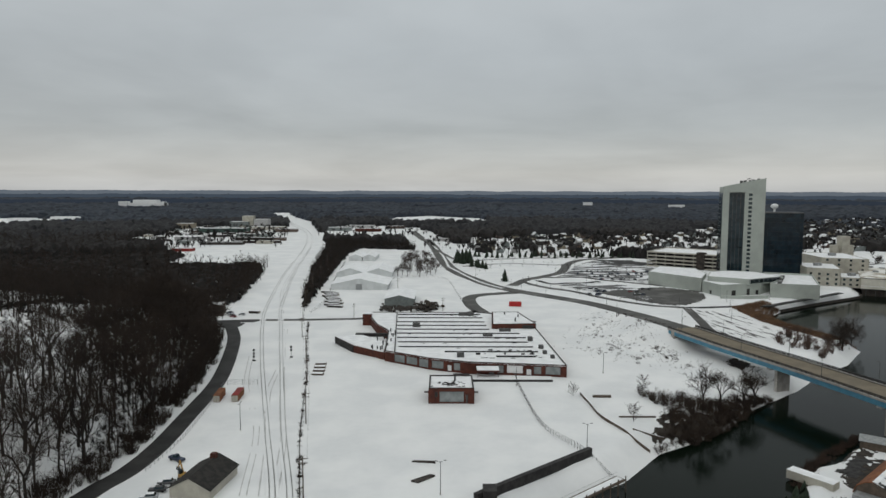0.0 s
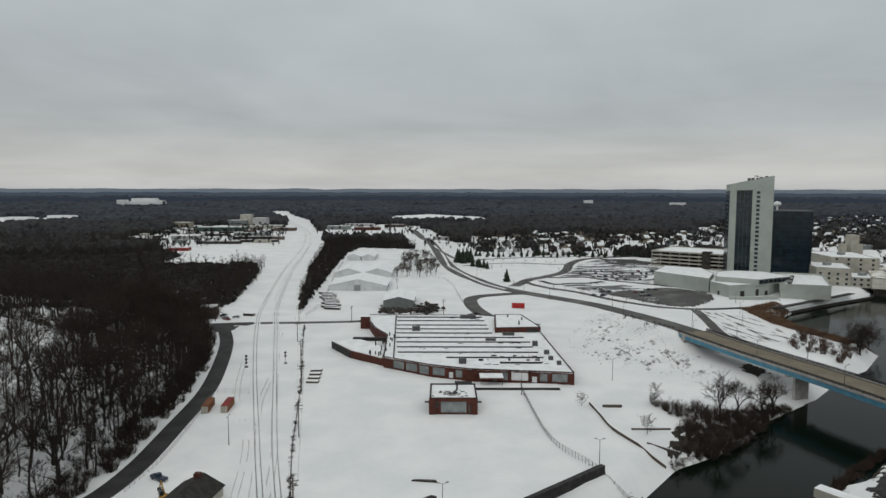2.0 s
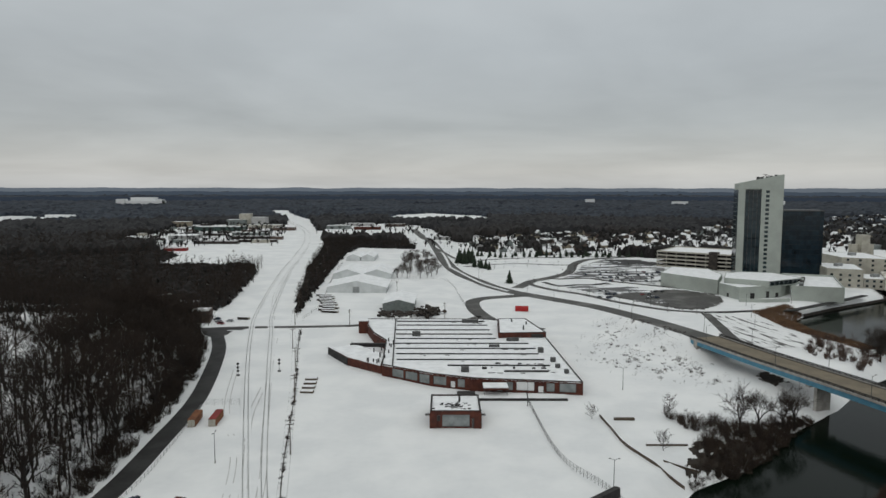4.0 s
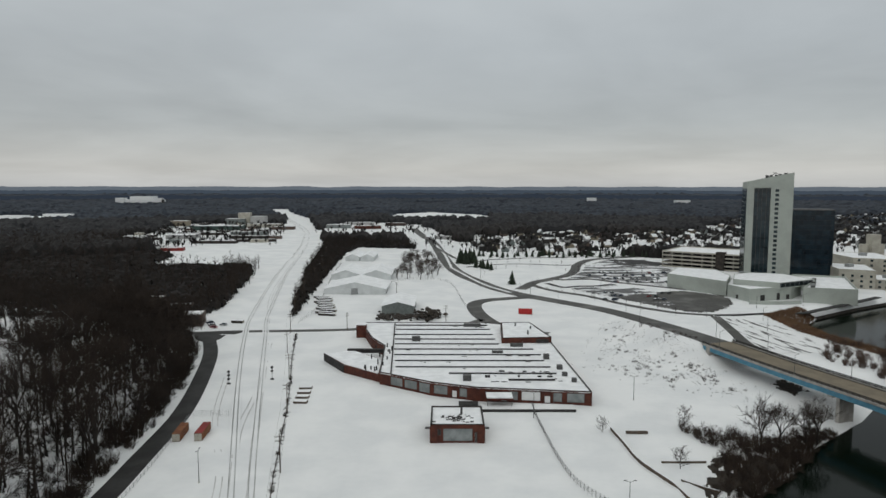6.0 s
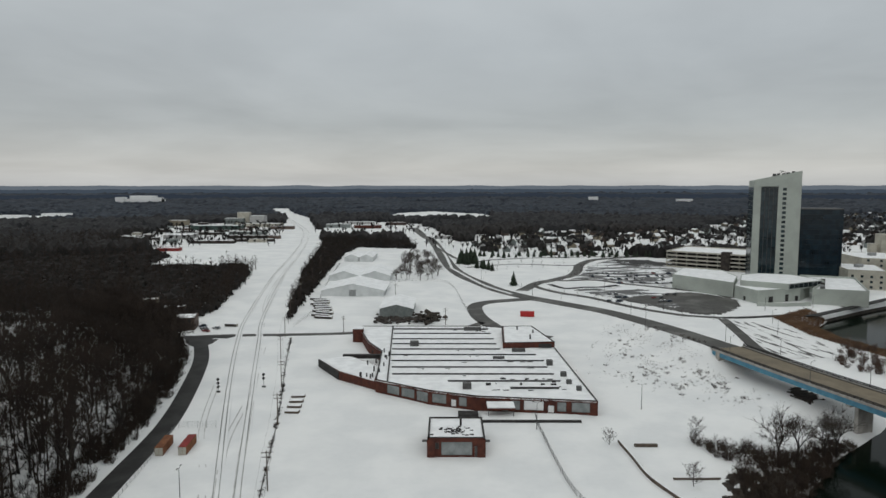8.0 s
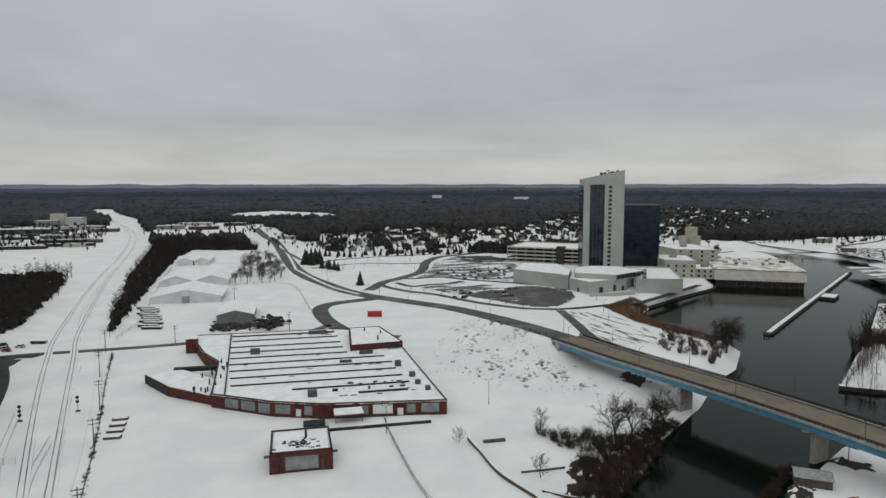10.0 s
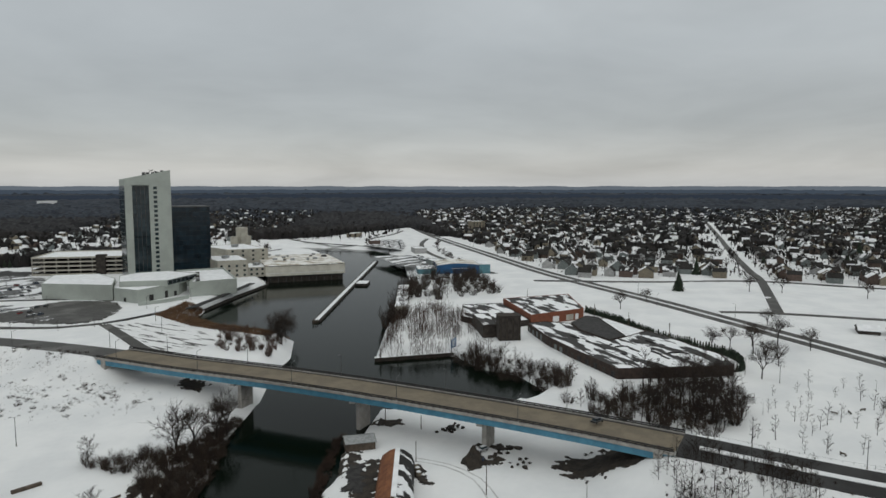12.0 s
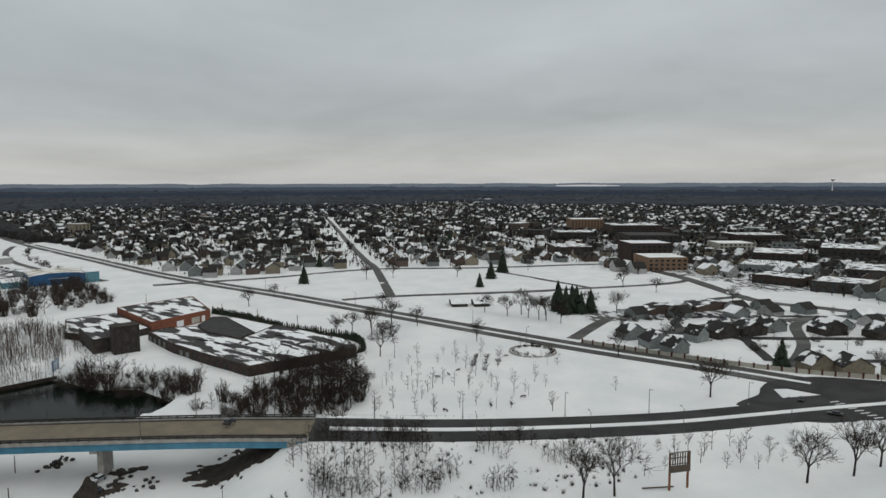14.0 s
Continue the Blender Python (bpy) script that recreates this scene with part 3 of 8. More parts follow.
def planted(xy, lo, hi, seed, dz=-0.2):
    g = np.random.RandomState(seed)
    if not len(xy):
        return []
    z = surface(xy[:, 0], xy[:, 1])
    return [(x, y, zz + dz, g.uniform(lo, hi)) for (x, y), zz in zip(xy, z)]


def plant_things(protos, places, seed):
    """Copies of the tree things at places; the first places take the prototypes themselves."""
    g = random.Random(seed)
    used = set()
    for i, (x, y, z, s) in enumerate(places):
        k = i if i < len(protos) else g.randrange(len(protos))
        m = pose(x, y, z, 0, 0, g.uniform(0, 360)) @ Matrix.Scale(s, 4)
        if k not in used:
            used.add(k)
            protos[k].matrix_basis = m
        else:
            src = protos[k]
            o = copy_thing(src, Matrix())
            o.matrix_basis = m


BIG = [bare_tree(k, 18, 5.2, 11, 190, twig=0.065) for k in range(6)]
WOODS = [joined(bare_tree(20 + k, 17, 4.6, 8, 96, twig=0.085, thin=True)) for k in range(6)]
MIDWOODS = [joined(bare_tree(30 + k, 14, 4.8, 4, 34, twig=0.16, low=0.15, thin=True)) for k in range(6)]


def tuft(seed, h, r, n, w):
    """A far bare tree: a trunk and a loose spray of thin blades."""
    g = random.Random(seed)
    L = Limbs()
    L.limb((0, 0, -0.5), (0, 0, h * 0.6), w * 1.2, w * 0.5, 3)
    for k in range(n):
        a, e = g.uniform(0, 6.28), g.uniform(0.1, 1.2)
        z = h * g.uniform(0.2, 0.6)
        ln = g.uniform(0.5, 1) * r
        L.blade((0, 0, z), (math.cos(a) * math.cos(e) * ln, math.sin(a) * math.cos(e) * ln, z + math.sin(e) * h * 0.45 + 0.5), w * 2.2)
    return L.arrays()


TUFTS = [tuft(k, 10, 5.0, 15, 0.3) for k in range(6)]
POLES_WOOD = [joined(bare_tree(120 + k, 14, 2.2, 3, 12, girth=0.13, low=0.45, twig=0.07, thin=True, bend=0.008)) for k in range(4)]
YOUNG = [joined(bare_tree(130 + k, 6.5, 2.0, 7, 64, girth=0.09, low=0.2, twig=0.04, thin=True)) for k in range(3)]
SAPLINGS = [joined(bare_tree(60 + k, 5.5, 1.3, 5, 24, girth=0.06, low=0.2, twig=0.045, thin=True)) for k in range(4)]


def bush(seed, h, r, n, w):
    g = random.Random(seed)
    L = Limbs()
    for k in range(n):
        a, rr = g.uniform(0, 6.28), g.random() ** 0.6 * r * 0.4
        p = np.array((math.cos(a) * rr, math.sin(a) * rr, -0.2))
        q = p + np.array((math.cos(a) * r * g.uniform(0.1, 0.7), math.sin(a) * r * g.uniform(0.1, 0.7), h * g.uniform(0.5, 1.0)))
        L.limb(p, q, w, 0, 3)
        for _ in range(2):
            m = p + (q - p) * g.uniform(0.3, 0.8)
            L.blade(m, m + np.array((g.gauss(0, 0.3) * r, g.gauss(0, 0.3) * r, g.uniform(0.1, 0.4) * h)), w * 1.1)
    return L.arrays()


def weed(seed, h, r, n, w):
    """A low dead tussock of thin blades."""
    g = random.Random(seed)
    L = Limbs()
    for k in range(n):
        a = g.uniform(0, 6.28)
        p = np.array((g.gauss(0, 0.25) * r, g.gauss(0, 0.25) * r, -0.1))
        L.blade(p, p + np.array((math.cos(a) * r * g.uniform(0.1, 0.8), math.sin(a) * r * g.uniform(0.1, 0.8), h * g.uniform(0.4, 1.0))), w)
    return L.arrays()


WEEDS = [weed(k, 1.0, 0.9, 13, 0.02) for k in range(4)]
BRUSH = [weed(20 + k, 3.2, 2.2, 46, 0.075) for k in range(5)]
BUSHES = [bush(k, 2.2, 1.9, 34, 0.04) for k in range(5)]
SCRUB = [bush(10 + k, 3.0 + 0.9 * k, 2.4 + 0.5 * (k % 3), 40 + 6 * k, 0.06) for k in range(5)] + [joined(bare_tree(75 + k, 7, 2.6, 8, 70, girth=0.09, low=0.1, twig=0.05, thin=True)) for k in range(3)]

# ---- bridge ----
BRIDGE = [(125.5, 340, 8.0), (136, 300, 8.1), (148, 262, 8.1), (158.5, 226, 7.9), (168.5, 185, 7.6), (176, 150, 7.3), (180.5, 122, 7.0)]


def along(run, dist):
    """Place and heading at a distance along a run."""
    pts = spline(run, 2.0)
    for a, b in zip(pts, pts[1:]):
        L = (b - a).length
        if dist <= L:
            return a + (b - a) * (dist / L), (b - a).normalized()
        dist -= L
    return pts[-1], (pts[-1] - pts[-2]).normalized()


def build_bridge():
    br = empty("road_bridge")
    tagged(br, "concrete road bridge with blue steel girders over the river", "bridge")
    ribbon("deck", BRIDGE, 7.6, DECK, "", 0.03, thick=0.35, parent=br)
    for s in (-1, 1):
        ribbon("kerb", BRIDGE, 0.45, CONCRETE, "", 0.3, offset=s * 8.05, thick=0.8, parent=br)
        ribbon("girder", BRIDGE, 0.25, STEELBLUE, "", -0.55, offset=s * 7.75, thick=2.0, parent=br)
        ribbon("inner_girder", BRIDGE, 0.25, STEELBLUE, "", -0.45, offset=s * 3.0, thick=1.8, parent=br)
        ribbon("top_rail", BRIDGE, 0.16, BLACK, "", 1.35, offset=s * 8.05, thick=0.34, parent=br)
        ribbon("mid_rail", BRIDGE, 0.12, BLACK, "", 0.82, offset=s * 8.05, thick=0.34, parent=br)
        ribbon("gutter", BRIDGE, 0.5, BLACK, "", 0.05, offset=s * 7.1, thick=0.1, parent=br)
        pts = spline(BRIDGE, 2.4)
        post = None
        for i in range(0, len(pts) - 1):
            d = (pts[i + 1] - pts[i]).normalized()
            p = pts[i] + Vector((-d.y, d.x, 0)) * (s * 8.05)
            if post is None:
                first = part("rail_post", box(-0.14, 0.14, -0.14, 0.14, 0.25, 1.3), BLACK, br)
                first.matrix_basis, post = Matrix.Translation(p), first.data
                continue
            o = new("rail_post", post)
            o.parent = br
            o.matrix_basis = Matrix.Translation(p)
    # wall piers with a hammerhead cap, square to the deck
    for dist, base in ((69, -9), (120, -10), (167, -8)):
        p, d = along(BRIDGE, dist)
        a = math.degrees(math.atan2(d.y, d.x))
        bm = bmesh.new()
        add_box(bm, -0.8, 0.8, -3.5, 3.5, base - p.z, -3.5, 0.12)
        pier = part("pier", bm, CONCRETE, br)
        pier.matrix_basis = pose(p.x, p.y, p.z, 0, 0, a)
        cap = part("pier_cap", box(-1.0, 1.0, -7.6, 7.6, -3.5, -2.5, 0.1), CONCRETE, br)
        cap.matrix_basis = pose(p.x, p.y, p.z, 0, 0, a)
    for dist, sgn in ((4, -1), (221, 1)):
        p, d = along(BRIDGE, dist)
        ab = part("abutment", box(-1.2, 1.2, -8.4, 8.4, -9.5, -0.4, 0.1), CONCRETE, br)
        ab.matrix_basis = pose(p.x, p.y, p.z, 0, 0, math.degrees(math.atan2(d.y, d.x)))
    return br


build_bridge()


def beside(dist, off):
    p, d = along(BRIDGE, dist)
    return (p.x - d.y * off, p.y + d.x * off)


bare_patch("bare_earth", "bare dark earth slope below the bridge's east end", [beside(190, -5), beside(197, -11), beside(208, -10.5), beside(217, -8), beside(217, 8), beside(202, 8), beside(193, 2)], SOIL, "earth", seed=3)
bare_patch("bare_earth", "bare dark earth slope below the bridge's west end", [beside(36, -1), beside(43, -5), beside(49, -6), beside(51, -3), beside(48, 5), beside(34, 6)], SOIL, "earth", seed=5)


def lamp_proto(h, arm, label, group, arms=1):
    """A street lamp: foot, tapered pole, arm and flat head."""
    L = empty("street_lamp")
    tagged(L, label, "street lamp", group)
    part("foot", rod((0, 0, 0), (0, 0, 0.5), 0.22, 0.2, 8), CONCRETE, L)
    part("pole", rod((0, 0, 0.3), (0, 0, h), 0.12, 0.07, 6), METAL, L)
    for k in range(arms):
        s = 1 - 2 * k
        part("arm", rod((0, 0, h - 0.2), (s * arm, 0, h + 0.25), 0.05, 0.04, 5), METAL, L)
        part("lamp_head", box(s * arm - 0.35, s * arm + 0.35, -0.16, 0.16, h + 0.18, h + 0.34, 0.04), METAL, L)
    return L


def line_up(proto, places):
    """The prototype and its copies at (x, y, z, turn)."""
    for k, (x, y, z, a) in enumerate(places):
        m = pose(x, y, z, 0, 0, a)
        if k == 0:
            proto.matrix_basis = m
        else:
            copy_thing(proto, m)


places = []
for dist in range(12, 222, 42):
    for s in (-1, 1):
        p, d = along(BRIDGE, dist + (10 if s > 0 else 0))
        n = Vector((-d.y, d.x, 0)) * (s * 8.3)
        places.append((p.x + n.x, p.y + n.y, p.z + 0.3, math.degrees(math.atan2(-s * d.x, s * d.y)) + 0))
line_up(lamp_proto(8, 1.6, "slender dark steel street lamp on the bridge parapet", "lamps on the bridge"), places)

# ---- the brick works ----


def windowed_wall(name, a, b, z0, z1, t, openings, mat, parent):
    """A wall from a to b with real openings (s0, s1, low, high); the solid runs between them are parts. Inside is to the left."""
    a, b = Vector((*a, 0)), Vector((*b, 0))
    d = (b - a).normalized()
    n = Vector((-d.y, d.x, 0))
    L = (b - a).length
    holder = []

    def slab(s0, s1, lo, hi):
        if s1 - s0 < 0.02 or hi - lo < 0.02:
            return
        q = [a + d * s0, a + d * s1, a + d * s1 + n * t, a + d * s0 + n * t]
        holder.append(part(name, prism([(v.x, v.y) for v in q], lo, hi), mat, parent))
    s = 0
    for (s0, s1, lo, hi) in sorted(openings):
        slab(s, s0, z0, z1)
        slab(s0, s1, z0, lo)
        slab(s0, s1, hi, z1)
        s = s1
    slab(s, L, z0, z1)
    return holder[0], a, d, n


def add_window(parent, a, d, n, s0, s1, lo, hi, pane=None, bars=2, framemat=None, inset=0.18):
    """Frame, pane and glazing bars set into an opening."""
    w = s1 - s0
    m = Matrix(((d.x, n.x, 0, a.x + d.x * s0), (d.y, n.y, 0, a.y + d.y * s0), (0, 0, 1, lo), (0, 0, 0, 1)))
    bm = bmesh.new()
    f = 0.12
    add_box(bm, 0, w, inset - 0.05, inset + 0.06, 0, f), add_box(bm, 0, w, inset - 0.05, inset + 0.06, hi - lo - f, hi - lo)
    add_box(bm, 0, f, inset - 0.05, inset + 0.06, f, hi - lo - f), add_box(bm, w - f, w, inset - 0.05, inset + 0.06, f, hi - lo - f)
    for k in range(1, bars):
        x = w * k / bars
        add_box(bm, x - 0.03, x + 0.03, inset - 0.03, inset + 0.04, f, hi - lo - f)
    win = part("window", bm, framemat or METAL, parent)
    win.matrix_basis = m
    p = part("pane", box(f, w - f, inset, inset + 0.03, f, hi - lo - f), pane or GLASSPANE, win)
    return win


def build_works():
    w = empty("brick_factory", 0, 0, 0)
    tagged(w, "long low dark red brick factory with snowy ribbed flat roof", "factory")
    Z = 5.2
    front = [(-27, 300.5), (-6, 287), (11, 280.5), (53, 275)]
    # front with its row of wide windows
    rows = {0: [(5.6, 11.4, 0.9, 4.3, 2), (12.4, 18.4, 0.9, 4.3, 2), (19.4, 24.4, 0.6, 4.3, 3)],
            1: [(1.2, 6.8, 0.9, 4.3, 2), (8.6, 10.6, 0.3, 3.0, 1), (11.6, 14.6, 0.9, 4.2, 1), ],
            2: [(9.2, 11.4, 0.2, 2.4, 2), (12.6, 15.5, 0.8, 4.2, 1), (16.8, 23.8, 0.9, 4.4, 1), (25.2, 27.4, 0.3, 3.0, 1), (28.4, 31.6, 0.9, 4.3, 1), (33.4, 39.7, 0.9, 4.4, 1)]}
    for i in range(3):
        ops = [(s0, s1, lo, hi) for s0, s1, lo, hi, _ in rows[i]]
        wall, a, d, n = windowed_wall("wall", front[i], front[i + 1], -0.4, Z, 0.4, ops, BRICK, w)
        for s0, s1, lo, hi, bars in rows[i]:
            add_window(wall, a, d, n, s0, s1, lo, hi, WHITEPAINT if (i, s0) in ((2, 16.8), (1, 8.6), (2, 25.2)) else GLASSPANE, bars)
    rest = [(53, 275), (50.5, 352), (44, 388), (21, 398), (-44, 398), (-44, 388), (-37, 362), (-29, 345), (-27, 300.5)]
    for a, b in zip(rest, rest[1:]):
        part("wall", wall_run([a, b], 0.4, -0.4, Z), BRICK, w)
    outline = front + rest[1:-1]
    part("roof", prism([(x, y) for x, y in outline], Z - 0.5, Z - 0.15), ROOFSNOW, w, "flat snow-covered roof")
    for a, b in zip(outline, outline[1:] + outline[:1]):
        part("coping", wall_run([a, b], 0.55, Z, Z + 0.14), BLACK, w, "black metal coping")
    # raised ribs with dark upright faces
    ribs = [(289.5, 24, 42, 0.7), (298.5, 1, 44, 0.55), (308, -21, 43, 0.5), (318, -22, 42, 0.5), (328, -23, 42, 0.5), (338, -24, 40, 0.5), (348, -24.3, 25, 0.5), (358, -25, 24, 0.5), (368, -26, 23.5, 0.5), (380, -26, 23, 0.5), (390, -27, 22, 0.6)]
    for y, x0, x1, h in ribs:
        bm = bmesh.new()
        v = [bm.verts.new(c) for x in (x0, x1) for c in ((x, y, Z - 0.2), (x, y, Z - 0.2 + h), (x, y + 5.0, Z - 0.12))]
        bm.faces.new((v[0], v[1], v[2])), bm.faces.new((v[3], v[5], v[4])), bm.faces.new((v[1], v[4], v[5], v[2]))
        part("roof_rib", bm, ROOFSNOW, w, "snowy sloping roof rib")
        part("rib_face", box(x0, x1, y - 0.12, y, Z - 0.15, Z - 0.2 + h), BLACK, w, "black upright glazing")
        part("rib_edge", box(x0 - 0.1, x1 + 0.1, y - 0.2, y + 0.15, Z - 0.2 + h, Z - 0.1 + h), METAL, w)
    part("roof_gutter", prism([(-22.4, 298), (-21.9, 298), (-27.6, 397), (-28.2, 397)], Z - 0.1, Z + 0.25), BLACK, w)
    # low wing on the left with its black band
    wing = [(-56, 337), (-44, 317.5), (-27.4, 303), (-27.8, 326), (-43, 343)]
    part("wing_wall", prism(wing, -0.4, 3.4), BRICK, w, "low brick wing")
    part("wing_wall_dark", wall_run([(-56.15, 337.1), (-44, 317.1)], 0.3, 0, 3.5), BLACK, w, "soot-black end of the low wing")
    part("wing_roof", prism([(-55.3, 336.6), (-43.8, 318.4), (-27.9, 304.2), (-28.2, 325.3), (-43.1, 342)], 3.4, 3.62), ROOFSNOW, w)
    part("loading_canopy", box(-46, -27.9, 341, 343.2, 2.6, 4.3, 0.1), BLACK, w)
    part("red_tower", box(-47.2, -42.2, 382, 387, -0.3, 7.0, 0.08), BRICK, w, "small red brick stair tower")
    part("red_tower_roof", box(-47.4, -42.0, 381.8, 387.2, 7.0, 7.25), ROOFSNOW, w)
    # taller block at the back right
    blk = [(26.5, 350), (50.6, 352), (44.5, 387), (29, 386)]
    part("block_wall", prism(blk, Z - 0.4, 7.6), BRICK, w, "taller brick block")
    for a, b in zip(blk, blk[1:] + blk[:1]):
        part("block_coping", wall_run([a, b], 0.5, 7.6, 7.8), BLACK, w)
    part("block_roof", prism([(27.4, 351), (49.6, 353), (43.8, 386), (29.8, 385)], 7.6, 7.7), ROOFSNOW, w)
    for x, y, h in ((40, 358, 2.2), (43, 371, 1.6), (36, 378, 1.8)):
        part("roof_vent", rod((x, y, 7.6), (x, y, 7.6 + h), 0.45, 0.35, 8), METAL, w)
    part("block_door", box(43, 49, 349.9, 350.5, Z + 0.2, Z + 1.9), BLACK, w)
    for x, y, sx, sy, h in ((-14.5, 355, 4, 2, 2.2), (8, 290, 3.2, 2.4, 2), (43.5, 322, 2.4, 2.4, 2), (46.5, 306, 2.2, 2, 1.6), (49, 288, 1.8, 1.6, 1.4), (14, 388, 9, 1.2, 1.6), (46.8, 296, 2, 1.6, 1.4), (23, 331, 5, 1, 1.2), (33, 344, 6, 1, 1.5)):
        part("roof_unit", box(x - sx / 2, x + sx / 2, y - sy / 2, y + sy / 2, Z - 0.2, Z + h, 0.08), METAL, w)
    for k in range(16):
        x, y = random.uniform(-34, -24), random.uniform(303, 345)
        part("roof_duct", rod((x, y, Z - 0.3), (x, y, Z + random.uniform(0.6, 2)), 0.3, 0.3, 6), BLACK, w)
    for k in range(46):
        x, y = random.choice(((random.uniform(2, 22), random.uniform(384, 396)), (random.uniform(12, 44), random.uniform(284, 302)), (random.uniform(-22, 40), random.choice((307, 317, 327, 337, 347)) - random.uniform(0.3, 1.6))))
        if y > 345 and x > 22:
            continue
        part("roof_patch", box(x, x + random.uniform(0.5, 2.6), y, y + random.uniform(0.2, 0.6), Z - 0.3, Z + random.uniform(0.0, 0.12)), BLACK, w)
    for k in range(14):
        x, y = random.uniform(14, 40), random.choice((293.6, 299.5, 300.5))
        part("roof_duct", box(x, x + random.uniform(0.6, 2.2), y, y + 0.7, Z - 0.3, Z + random.uniform(0.3, 0.8)), BLACK, w)
    # entrance canopy and the long front step
    part("canopy", box(14.5, 24, 272.5, 278.6, 3.5, 4.0, 0.1), ROOFSNOW, w, "snow-topped entrance canopy")
    part("canopy_skirt", box(14.4, 24.1, 272.4, 278.6, 2.9, 3.5), BRICK, w)
    for x in (14.9, 23.6):
        part("canopy_post", rod((x, 272.9, -0.3), (x, 272.9, 2.95), 0.12, sides=6), METAL, w)
    part("front_step", box(12.5, 46, 268.2, 269.2, -0.3, 0.75, 0.05), BLACK, w, "low black retaining wall")
    part("front_terrace", box(12.5, 46, 269.2, 274.5, -0.3, 0.7), SNOW, w)
    part("side_step", box(4.5, 11.5, 274, 278, -0.3, 0.8, 0.05), BLACK, w)
    return w


build_works()


def build_gatehouse():
    h = empty("brick_pump_house", -5.2, 240, 0)
    tagged(h, "small square dark brick building with one wide grey window", "building")
    W, D, Z = 17.0, 17.5, 5.8
    wall, a, d, n = windowed_wall("wall", (0, 0), (W, 0), -0.4, Z, 0.4, [(4.0, 13.2, 0.5, 4.6), (2.3, 3.4, 2.4, 4.4), (13.9, 15.2, 0.1, 3.4)], BRICK, h)
    add_window(wall, a, d, n, 4.0, 13.2, 0.5, 4.6, GLASSPANE, 1)
    add_window(wall, a, d, n, 2.3, 3.4, 2.4, 4.4, BLACK, 1)
    part("door", box(13.95, 15.15, 0.12, 0.2, 0.1, 3.35), METAL, wall)
    ring = [(W, 0), (W, D), (0, D), (0, 0)]
    for a, b in zip(ring, ring[1:]):
        part("wall", wall_run([a, b], 0.4, -0.4, Z), BRICK, h)
    for x in (0, W - 2.2):
        part("pier", box(x - 0.15, x + 2.3, -0.22, -0.02, -0.4, Z - 0.6, 0.04), BRICK, h)
    part("roof", box(0.3, W - 0.3, 0.3, D - 0.3, Z - 0.5, Z - 0.25), ROOFSNOW, h)
    for a, b in zip([(0, 0)] + ring[:-1], ring):
        part("coping", wall_run([a, b], 0.6, Z, Z + 0.16), BLACK, h)
    for k in range(46):
        x, y = random.gauss(8.5, 2.6), random.gauss(6.5, 1.8)
        s = random.uniform(0.15, 0.6)
        if 1 < x < 16 and 1 < y < 16:
            part("roof_rubble", box(x - s, x + s, y - s * 0.6, y + s * 0.6, Z - 0.3, Z - 0.2 + random.uniform(0.05, 0.25)), BLACK, h)
    part("vent_pipe", rod((10, 11, Z - 0.3), (10, 11, Z + 2.2), 0.35, sides=8), BLACK, h)
    part("vent_cap", rod((10, 11, Z + 2.2), (10, 11, Z + 2.4), 0.6, sides=8), BLACK, h)
    for x, s in ((-1.8, 1), (W + 0.1, 1)):
        part("side_ledge", box(x, x + 1.7, 6, 7, 2.2, 2.6), METAL, h)
    return h


build_gatehouse()

# ---- hotel tower and its neighbours ----


